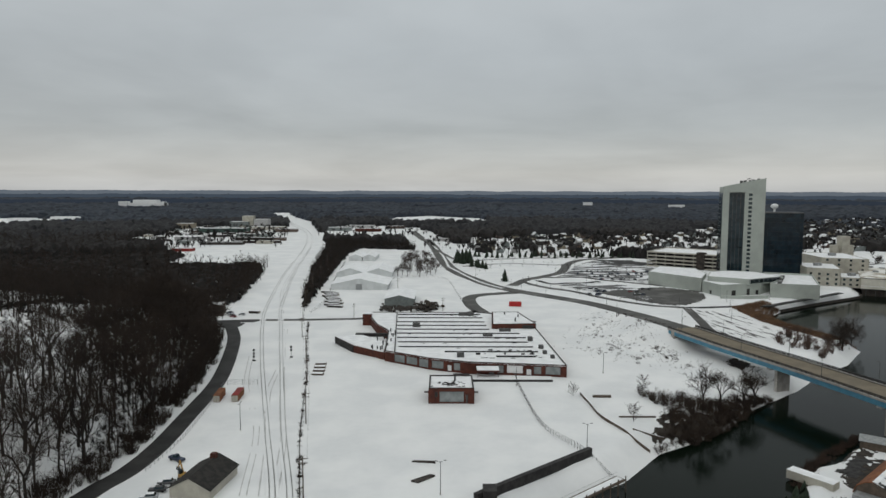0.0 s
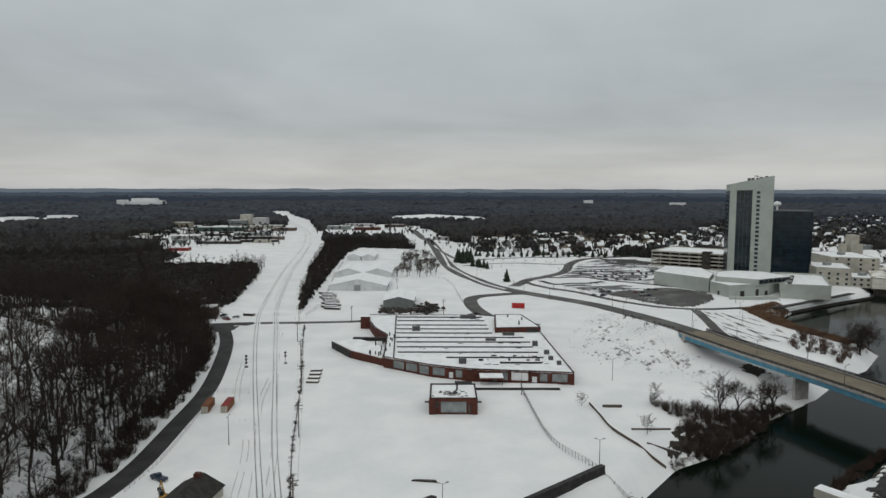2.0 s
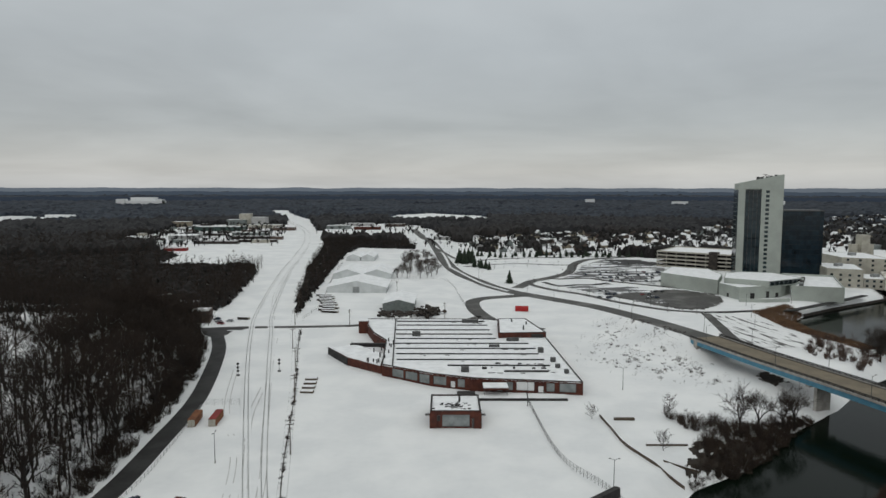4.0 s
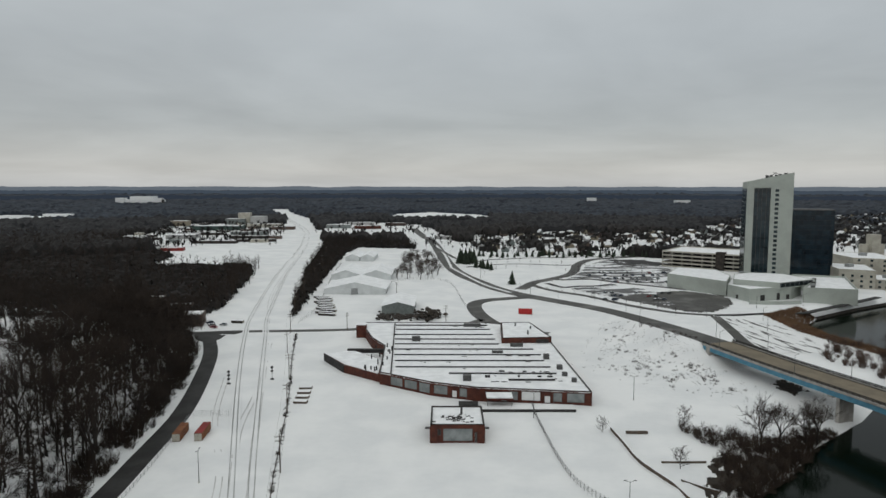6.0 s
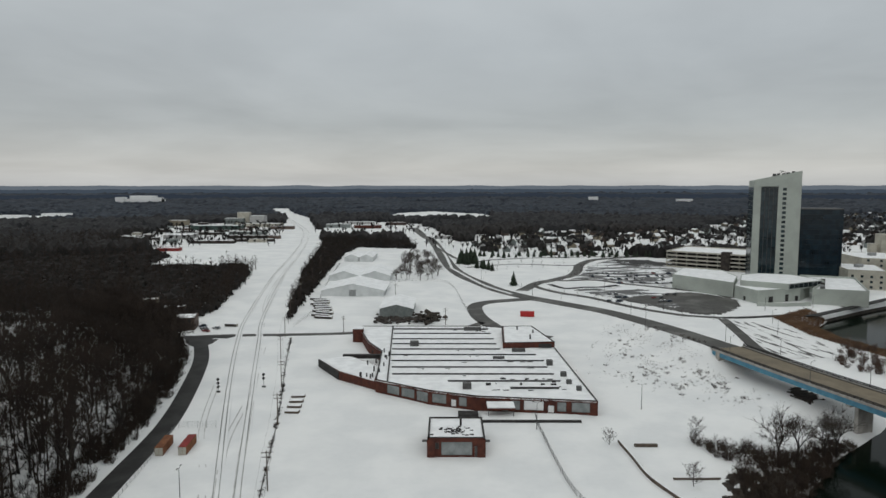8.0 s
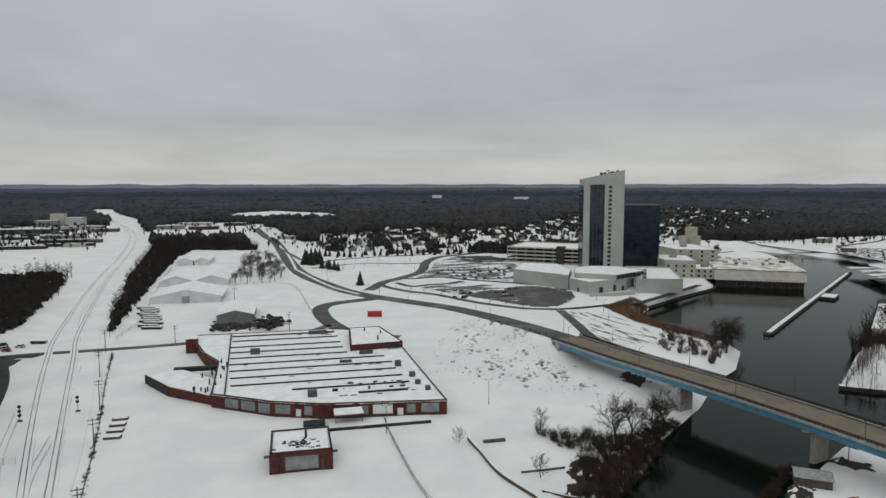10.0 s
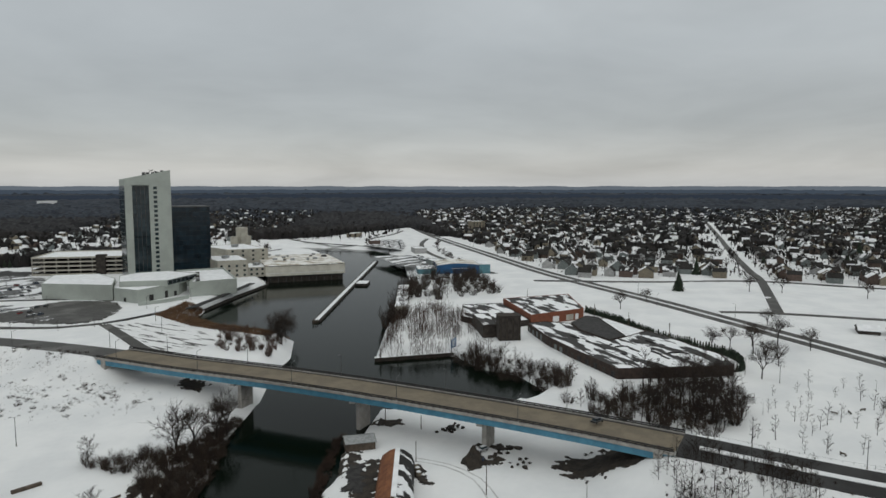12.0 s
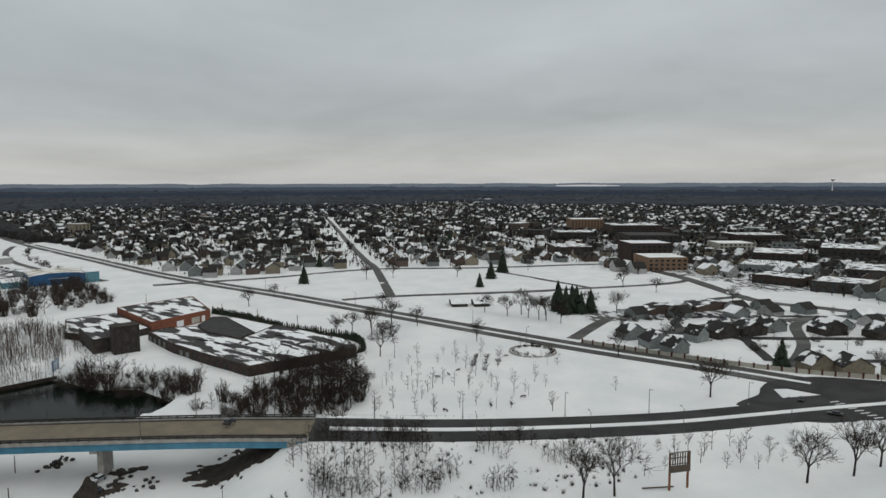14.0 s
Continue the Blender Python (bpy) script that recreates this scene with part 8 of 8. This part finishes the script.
taken = {(round(x / 4), round(y / 4)) for x, y in front}
back = np.array([p for p in scatter(ALLHILL, 1000, 4, 5.0, lambda X, Y: (Y > 290) | (lumps(X, Y, 45, 77) > -0.3)) if (round(p[0] / 4), round(p[1] / 4)) not in taken])
stuff("hill_woods", WOODS, planted(back, 0.75, 1.2, 5), TWIG, "dense bare woods covering the snowy hill", "woods", 6)
WESTWOODS = [(-150, 400), (-152, 440), (-146, 470), (-158, 545), (-178, 650), (-196, 700), (-295, 690), (-312, 795), (-366, 862), (-425, 985), (-470, 1040), (-640, 1100), (-1000, 1150), (-1000, 420), (-430, 440)]
ww = scatter(WESTWOODS, 2000, 7, 6.9, lambda X, Y: off_runs(X, Y, [(RAILWAY, 24)]))
stuff("west_woods", MIDWOODS, planted(ww, 0.8, 1.35, 8), TWIG, "dark bare woods west of the railway", "woods", 9)
STRIP = [(-91, 425), (-99, 533), (-111, 697), (-118, 830), (-112, 900), (-36, 880), (-40, 930), (-130, 1010), (-182, 1040), (-162, 900), (-131, 646), (-116, 566), (-104, 480)]
st = scatter(STRIP, 800, 10, 3.8)
stuff("strip_woods", MIDWOODS, planted(st, 0.5, 0.85, 11), TWIG, "dense dark strip of scrub woods beside the railway", "woods", 12)
edge = np.concatenate([scatter([(-146, 440), (-147, 480), (-159, 565), (-184, 690), (-206, 690), (-180, 565), (-168, 470), (-160, 428)], 150, 300, 4.0), scatter([(-162, 392), (-152, 398), (-156, 440), (-172, 440)], 30, 301, 3.0), scatter([(-137, 398), (-136, 404), (-152, 404), (-150, 398)], 6, 302, 2.5)])
stuff("wood_edge", WOODS, planted(edge, 0.55, 0.9, 303), TWIG, "bare trees along the edge of the western woods", "woods", 304)
se = scatter(STRIP, 150, 305, 5.0, lambda X, Y: Y < 720)
stuff("strip_trees", WOODS, planted(se, 0.4, 0.7, 306), TWIG, "bare trees rising from the railway strip", "woods", 307)
orchard = scatter([(-44, 600), (-4, 600), (-14, 760), (-40, 800)], 60, 13, 7)
stuff("thin_woods", [joined(oak(240 + k, 11, 4, 0.09, 0.6, 0.2, 3)) for k in range(3)], planted(orchard, 0.65, 1.1, 14), TWIG, "thin bare trees on the snow behind the sheds", "trees", 15)


def understory(name, polys, cell, lo, hi, label, seed, mat, thin=0.0, clear=27):
    """A rough low mass of twigs and brush filling a wood."""
    g = np.random.RandomState(seed)
    pts = np.concatenate([np.array(p, float) for p in polys])
    ax, ay = np.arange(pts[:, 0].min(), pts[:, 0].max(), cell), np.arange(pts[:, 1].min(), pts[:, 1].max(), cell)
    X, Y = np.meshgrid(ax, ay)
    X, Y = X + g.uniform(-0.4, 0.4, X.shape) * cell, Y + g.uniform(-0.4, 0.4, X.shape) * cell
    ok = in_any(X, Y, polys) & off_runs(X, Y, [(RAILWAY, clear), (LANE, 6), (WOOD_ROAD, 8)]) & (g.rand(*X.shape) >= thin)
    Z = surface(X, Y) + np.where(ok, g.uniform(lo, hi, X.shape), -3.0)
    n = len(ax)
    k = (np.arange(len(ay) - 1)[:, None] * n + np.arange(n - 1)).ravel()
    f = np.concatenate([np.stack([k, k + 1, k + n + 1], -1), np.stack([k, k + n + 1, k + n], -1)])
    f = f[ok.ravel()[f].sum(1) >= 2]
    tagged(new(name, tri_mesh(name, np.stack([X, Y, Z], -1).reshape(-1, 3), f, mat)), label, "undergrowth", kind="stuff")


# low brush in the near-black colour that stands for shade among the crowns
understory("undergrowth", [WESTWOODS], 3.4, 0.0, 5.0, "tangled undergrowth of the western woods, coloured dark for crown shade", 70, SHADETHICKET, 0.22, 23)
understory("undergrowth", [STRIP], 2.4, 0.0, 4.2, "tangled undergrowth of the railway strip, coloured dark for crown shade", 71, SHADETHICKET, 0.25, 6)
stuff("hill_brush", BRUSH[:2] + WEEDS[:2], planted(scatter(ALLHILL, 2000, 81, 1.6), 0.25, 0.6, 82), TWIG, "brown brambles and brush under the hill trees", "brush", 83)
stuff("hill_brush", BRUSH, planted(scatter(ALLHILL, 2100, 84, 1.9, lambda X, Y: (Y > 292) | (Y > 238) & (X > -138) | (Y > 190) & (X > -119)), 0.7, 1.35, 85), SHADETHICKET, "tall brush filling the hill woods, coloured dark for crown shade", "brush", 86)
stuff("hill_poles", POLES_WOOD, planted(scatter(ALLHILL, 700, 78, 2.6, lambda X, Y: (Y > 300) | (Y > 220) & (X > -145)), 0.6, 1.1, 79), BARK, "thin straight young trees in the hill woods", "woods", 80)
understory("undergrowth", [[(-150, 395), (-126, 350), (-128, 325), (-190, 375), (-290, 465), (-190, 445)]], 3.4, 0.0, 6.0, "tangled undergrowth on the hill top, coloured dark for crown shade", 72, SHADETHICKET, 0.4)
verge = scatter([(-95, 170), (-93.5, 200), (-95.5, 230), (-99, 264), (-106, 300), (-117, 344), (-138, 388), (-146, 392), (-126, 345), (-114, 300), (-107, 264), (-103, 230), (-101, 200), (-104, 150)], 560, 73, 1.2)
stuff("verge_scrub", SCRUB, planted(verge, 0.5, 1.3, 74), TWIG, "dark brown scrub along the edge of the woods", "scrub", 75)
# far single trees over suburb, town and estate
tp = scatter(TOWN, 10500, 16, 5.5, lambda X, Y: off_runs(X, Y, [(r, c - 4) for r, c in ROADS]))
tp = tp[np.hypot(tp[:, 0], tp[:, 1] - 60) > 480]
garden = scatter(TOWN, 16000, 116, 3.4, lambda X, Y: off_runs(X, Y, [(r, c - 4) for r, c in ROADS]) & (np.hypot(X, Y - 60) < 1000) & (np.hypot(X, Y - 60) > 500))
stuff("garden_scrub", TUFTS + BRUSH[:3], planted(garden[:4300], 0.25, 0.68, 117), TWIG, "dark hedges, bushes and litter between the town houses", "scrub", 118)
sp = scatter(SUBURB, 1500, 17, 9, lambda X, Y: off_runs(X, Y, [(WEST_ROAD, 30)]))
ip = np.concatenate([scatter(INDUSTRY, 420, 18, 9, lambda X, Y: off_runs(X, Y, [(RAILWAY, 32)]) & ((Y > 915) | (X < -330)) & (lumps(X, Y, 90, 44) > -0.25)), scatter([(-225, 1160), (-30, 1130), (-20, 1500), (-200, 1560)], 110, 118, 8), scatter([(-30, 900), (60, 860), (70, 1000), (-20, 1100)], 45, 119, 8)])
ep = scatter([(100, 830), (420, 720), (450, 790), (640, 930), (330, 860)], 110, 19, 12)
np_ = scatter([(640, 760), (800, 800), (1050, 1060), (900, 1100), (600, 900)], 260, 20, 8)
near_tp = tp[np.hypot(tp[:, 0], tp[:, 1] - 60) < 760][:760]
stuff("town_trees", MIDWOODS, planted(near_tp, 0.55, 1.15, 23), TWIG, "bare trees in the gardens of the town", "trees", 24)
tp = tp[np.hypot(tp[:, 0], tp[:, 1] - 60) >= 760]
stuff("town_trees", TUFTS, planted(np.concatenate([tp, sp, ip, ep, np_]), 0.55, 1.25, 21), FARTWIG, "countless dark bare trees among the houses", "trees", 22)

# east bank woods and scrub
TALLBRUSH = [(226, 150), (246, 160), (258, 150), (272, 138), (248, 122), (228, 118), (215, 122), (212, 145)]
OAKS = [oak(200 + k, 12, 5, 0.075) for k in range(4)]
protos = [tree_thing(BIG[k], "bare_tree", "dense dark bare tree beside the derelict factory", "trees by the derelict factory") for k in (0, 2)] + [tree_thing(OAKS[k], "bare_tree", "broad dark bare tree beside the derelict factory", "trees by the derelict factory") for k in (0, 1)]
plant_things(protos, planted(scatter(TALLBRUSH, 78, 23, 3.0), 0.55, 0.95, 24), 25)
low = np.concatenate([scatter([(249, 257), (260, 247), (250, 226), (250, 208), (240, 184), (224, 182), (236, 206), (237, 230)], 85, 26, 2.4), scatter([(206, 122), (226, 118), (240, 150), (212, 176), (203, 165)], 70, 27, 2.6)])
stuff("bank_scrub", SCRUB, planted(low, 0.8, 1.6, 28), TWIG, "tangled dark scrub along the inlet bank", "scrub", 29)
spit = scatter([(221, 279), (248, 259), (285, 268), (315, 300), (325, 335), (278, 324)], 900, 30, 1.1, lambda X, Y: lumps(X, Y, 16, 61) > -0.35)
stuff("spit_saplings", SAPLINGS, planted(spit, 0.6, 1.5, 31), REDTWIG, "thicket of thin upright saplings on the snowy point", "saplings", 32)
riv = np.concatenate([scatter([(276, 328), (285, 322), (420, 428), (416, 438), (330, 375)], 130, 33, 3.0), scatter([(330, 352), (420, 425), (470, 405), (400, 330)], 70, 34, 6)])
stuff("river_scrub", SCRUB, planted(riv, 1.0, 2.4, 35), TWIG, "dark scrub along the river's far bank", "scrub", 36)
reeds = [(x, y, max(z, WATER_Z), s) for x, y, z, s in planted(np.concatenate([scatter(reach([(219, 344), (209, 390), (211, 424), (233, 452), (226, 461), (194, 436), (190, 390), (202, 340)]), 1500, 37, 0.75)]), 0.7, 1.3, 39)]
stuff("reed_bed", BRUSH, [(x, y, z, s * 0.68) for x, y, z, s in reeds], REED, "rust-brown dead reeds along the basin edge", "reeds", 40)
pt = scatter([(182, 312), (216, 340), (214, 360), (204, 385), (190, 365), (174, 342)], 90, 41, 1.8)
stuff("point_scrub", SCRUB, planted(pt, 0.45, 1.0, 42), REDTWIG, "grey-brown bushes on the snowy point", "scrub", 43)
big_point = tree_thing(OAKS[2], "bare_tree", "broad dark bare tree leaning over the basin", "trees on the point")
plant_things([big_point], planted(np.array([(213, 344), (219, 347), (209, 340), (206, 333)]), 1.15, 1.5, 44, -0.4), 45)
# river bank below the bridge
bare_patch("leaf_litter", "dark leaf litter and roots along the river bank", reach([(68, 207), (85, 216), (99, 227), (119, 249), (130, 258), (121, 253), (100, 233), (86, 225), (77, 226), (72, 216)]), SOIL, "earth", 0.12, 0.8, 23, 1.8)
shore = np.array([p for p in spline(reach([(78, 211, 0), (85, 215, 0), (99, 226, 0), (119, 248, 0), (130, 257, 0)]), 0.16)])[:, :2]
gs = np.random.RandomState(147)
shore = shore + np.stack([-gs.uniform(-2.0, 4.2, len(shore)), gs.uniform(-2.0, 4.2, len(shore))], -1)
stuff("shore_brush", BRUSH, [(x, y, max(z, WATER_Z) - 0.1, s) for x, y, z, s in planted(shore, 0.3, 0.95, 148)], TWIG, "dense dark brush overhanging the water's edge", "brush", 149)
bank = [(76, 254), (80, 240), (88, 232), (100, 234), (110, 242), (112, 247), (98, 242), (86, 246)]
stuff("bank_scrub", SCRUB, planted(np.concatenate([scatter(bank, 110, 46, 1.3), scatter([(70, 207), (86, 216), (100, 227), (120, 248), (127, 257), (112, 246), (94, 236), (78, 226)], 170, 47, 1.1)]), 0.35, 0.95, 48), TWIG, "dark tangled scrub on the river bank", "scrub", 49)
protos = [tree_thing(oak(210 + k, 15, 5, 0.08, 0.52, 0.2, 3), "bare_tree", "spreading bare tree on the river bank", "trees of the river bank") for k in range(2)]
plant_things(protos, planted(np.array([(96, 236), (104, 241), (117, 249), (123, 253)]), 0.85, 1.3, 50), 51)
solo = [tree_thing(bare_tree(80 + k, 9, 4.6, 14, 300, low=0.12, twig=0.04), "bare_bush_tree", "low spreading bare tree on the snow", "small bare trees") for k in range(2)]
plant_things(solo, planted(np.array([(79, 254), (77, 250), (50.5, 249), (66, 221), (105, 165), (98, 158)]), 0.5, 0.9, 52), 53)
emb = np.concatenate([scatter([(76, 330), (100, 415), (116, 388), (122, 335), (122, 300), (113, 286), (92, 302)], 430, 54, 0.9, lambda X, Y: lumps(X, Y, 20, 6) > 0.3), scatter([(60, 330), (96, 425), (116, 388), (124, 330), (124, 296), (112, 280), (84, 296)], 150, 154, 1.6)])
tuss = np.concatenate([scatter([(66, 330), (96, 425), (116, 392), (122, 335), (122, 298), (113, 284), (86, 298)], 420, 254, 0.8, lambda X, Y: lumps(X, Y, 17, 6) > 0.35), scatter([(56, 330), (92, 430), (116, 392), (124, 330), (124, 296), (112, 278), (80, 296)], 260, 255, 1.4)])
stuff("embankment_tussocks", WEEDS, planted(tuss, 0.25, 1.25, 256, 0), TWIG, "small dead tussocks on the snowy embankment", "weeds", 257)
stuff("embankment_weeds", BUSHES + WEEDS, planted(np.concatenate([emb[:430:2], emb[430::3]]), 0.3, 0.8, 55), TWIG, "sparse dead weeds on the snowy embankment", "weeds", 56)
# park and slope east of the bridge
sap = scatter([(205, 120), (236, 128), (300, 110), (315, 60), (262, 20), (225, 40), (208, 80)], 78, 57, 4, lambda X, Y: lumps(X, Y, 34, 19) > -0.1)
sap = np.concatenate([sap[::2], np.array([(236, 119), (245, 114), (251, 109), (241, 105), (240, 103), (244, 102), (230, 98), (238, 97), (244, 96), (250, 93), (217, 112), (219, 106), (221, 99), (280, 91), (291, 81), (267, 83), (274, 79), (272, 86), (280, 73), (224, 73), (225, 66), (269, 105), (218, 92)])])
stuff("park_saplings", YOUNG, planted(sap, 0.6, 1.25, 58), TWIG, "thin young bare trees planted in the snowy park", "saplings", 59)
slope = np.concatenate([scatter([(158, 125), (176, 122), (186, 85), (192, 50), (176, 45), (160, 70), (154, 100)], 300, 60, 1.3, lambda X, Y: lumps(X, Y, 18, 9) > 0.32), scatter([(190, 40), (200, 12), (206, -10), (190, -20), (172, 40)], 30, 61, 4)])
tuss = scatter([(152, 128), (178, 122), (188, 85), (194, 50), (198, 20), (176, 30), (158, 60), (150, 100)], 560, 258, 0.7, lambda X, Y: lumps(X, Y, 22, 9) > -0.1)
stuff("slope_tussocks", WEEDS + BRUSH[:1], planted(tuss, 0.25, 0.6, 259, 0), TWIG, "dead tussocks and brush on the snowy slope", "weeds", 260)
stuff("slope_scrub", YOUNG + SCRUB[5:], planted(np.concatenate([slope, scatter([(150, 112), (176, 124), (184, 96), (168, 84), (156, 92)], 90, 262, 1.7)]), 0.4, 1.05, 62), TWIG, "scattered saplings and scrub on the snowy slope", "scrub", 63)
protos = [tree_thing(oak(220 + k, 11, 5, 0.07, 0.58, 0.24), "bare_tree", "broad round-crowned bare park tree", "park trees") for k in range(4)]
plant_things(protos, planted(np.array([(164, 39), (245, -5), (177, -11), (183, -25), (160, 47), (190, -35)]), 1.05, 1.3, 64), 65)
plant_more = np.array([(323, 157), (336, 152), (344, 144), (287, 126), (311, 125), (394, 86), (374, 50), (380, 60), (368, 42), (384, 72), (390, 50), (355, 135), (352, 120), (430, 232), (376, 54), (388, 64),
                       (540, 118), (395, 235), (520, 190), (530, 170), (610, 190), (590, 60), (480, -30), (500, -10), (330, -8), (300, 20), (350, 10), (320, 85), (400, 150), (590, 240), (560, 300), (330, 140), (318, 132), (408, 22), (398, 8), (372, -20), (440, -70)])
for (x, y, z, s) in planted(plant_more, 0.8, 1.2, 66):
    c = copy_thing(random.choice(protos), Matrix())
    c.matrix_basis = pose(x, y, z, 0, 0, random.uniform(0, 360)) @ Matrix.Scale(s, 4)
eg = scatter([(345, 12), (398, 12), (430, -60), (415, -140), (362, -145), (300, -100), (278, -60), (330, -30)], 110, 421, 5, lambda X, Y: off_runs(X, Y, [(r, h + 1.5) for r, h in STREETS]))
stuff("estate_scrub", YOUNG + SCRUB[:3] + BUSHES, planted(eg, 0.6, 1.3, 422), TWIG, "bare garden trees and bushes between the estate houses", "scrub", 423)
dv = scatter([(490, -112), (560, -60), (640, 0), (760, 80), (1000, 60), (1000, -260), (700, -320), (540, -230)], 260, 424, 9, lambda X, Y: off_runs(X, Y, [(r, h + 2) for r, h in STREETS]))
stuff("downtown_trees", MIDWOODS, planted(dv, 0.5, 0.95, 425), TWIG, "dark bare street trees between the downtown blocks", "trees", 426)
# small planted trees and hedges of the open lots
row = []
for run, gap in (([(48, 748), (84, 763), (135, 775), (202, 783)], 11), ([(45, 716), (78, 726), (120, 714)], 10), ([(60, 556), (78, 578), (100, 602), (118, 636), (128, 668), (142, 712)], 12), ([(80, 545), (96, 522), (112, 492), (126, 466), (144, 446)], 14), ([(100, 612), (126, 616), (150, 596), (172, 574)], 9), ([(112, 650), (150, 640), (190, 640)], 9), ([(130, 690), (165, 680), (205, 672)], 9), ([(36, 640), (60, 680), (110, 690)], 12), ([(20, 800), (70, 812), (130, 822), (200, 820)], 9)):
    for p in spline([(x, y, 0) for x, y in run], gap):
        row.append((p.x + random.uniform(-2, 2), p.y + random.uniform(-2, 2)))
stuff("lot_trees", YOUNG, planted(np.array(row), 0.55, 1.05, 401), TWIG, "small bare planted trees between the casino lots", "trees", 402)
hr = []
for run in ([(548, 610), (620, 690), (700, 770), (800, 830)], [(600, 820), (700, 850), (820, 930)], [(420, 690), (500, 750), (560, 860)], [(500, 420), (560, 500), (640, 590), (740, 670)], [(410, 480), (440, 520), (470, 600), (480, 620)], [(640, 900), (760, 960), (880, 1010)], [(330, 740), (420, 770), (500, 800)]):
    for p in spline([(x, y, 0) for x, y in run], 3.5):
        if random.random() < 0.75:
            hr.append((p.x + random.gauss(0, 2.5), p.y + random.gauss(0, 2.5)))
hr = np.array(hr)
hr = hr[~inside(hr[:, 0], hr[:, 1], CREEK)]
stuff("field_hedges", BUSHES + SCRUB[:4], planted(hr, 0.5, 1.3, 403), TWIG, "brown hedges and brush between the snowy fields", "hedges", 404)
# conifers
CON = [conifer_arrays(k, 11, 3.7) for k in range(3)]
NEEDLES = (BARK, NEEDLE)


def conifer_thing(k, label, group):
    tr = Limbs()
    tr.limb((0, 0, -0.4), (0, 0, 9), 0.28, 0.05, 6)
    return tree_thing((tr.arrays(), CON[k]), "conifer", label, group, NEEDLES, "conifer")


protos = [conifer_thing(k, "dense dark green spruce standing in the snow", "spruces") for k in range(3)]
cp = [(54.6, 576.6, 1.05), (493, 233, 1.4), (536, 90, 1.4), (576, 82, 1.8), (491, 96, 1.0), (404, 42, 1.75), (399, 34, 1.6), (400, 23, 1.35), (394, 38, 1.4), (405, 31, 1.5), (396, 29, 1.3), (408, 37, 1.4), (289, -45, 1.2), (84, 154.5, 0.8), (88.5, 158.5, 0.85), (92.5, 162, 0.8), (81, 150.5, 0.7)]
cp += [(30 + 3.0 * k + random.uniform(-2, 2), 690 + random.uniform(-8, 8) - 4 * k, random.uniform(0.7, 1.2)) for k in range(6)]
cp += [(40 + k * 4.6 + random.uniform(-2, 2), 800 + random.uniform(-7, 7) - (k % 3) * 9, random.uniform(0.5, 0.85)) for k in range(52)]
cp += [(22 + random.uniform(-9, 9), 735 + random.uniform(-22, 22), random.uniform(0.9, 1.5)) for k in range(12)]
plant_things(protos, [(x, y, gz(x, y), s) for x, y, s in cp], 66)
tc = scatter(TOWN, 90, 67, 30, lambda X, Y: off_runs(X, Y, ROADS))
stuff("town_conifers", CON, planted(tc, 0.8, 1.5, 68), NEEDLE, "scattered dark conifers among the town houses", "conifers", 69)
# clipped hedge round the derelict works
hv, hf = conifer_arrays(70, 4.4, 1.05, 6, 8)
hedge = empty("arborvitae")
tagged(hedge, "narrow dark evergreen of the clipped hedge row", "hedge shrub", "hedge shrubs")
o = new("crown", tri_mesh("crown", hv, hf, NEEDLE))
o.parent = hedge
hp = spline([(371, 247, 0), (358, 222, 0), (335, 190, 0), (325, 167, 0), (316, 148, 0), (303, 138, 0), (293, 136, 0), (288, 141, 0)], 1.55)
for k, p in enumerate(hp):
    m = pose(p.x, p.y, gz(p.x, p.y), 0, 0, k * 47) @ Matrix.Scale(random.uniform(0.85, 1.15), 4)
    if k == 0:
        hedge.matrix_basis = m
    else:
        c = copy_thing(hedge, Matrix())
        c.matrix_basis = m
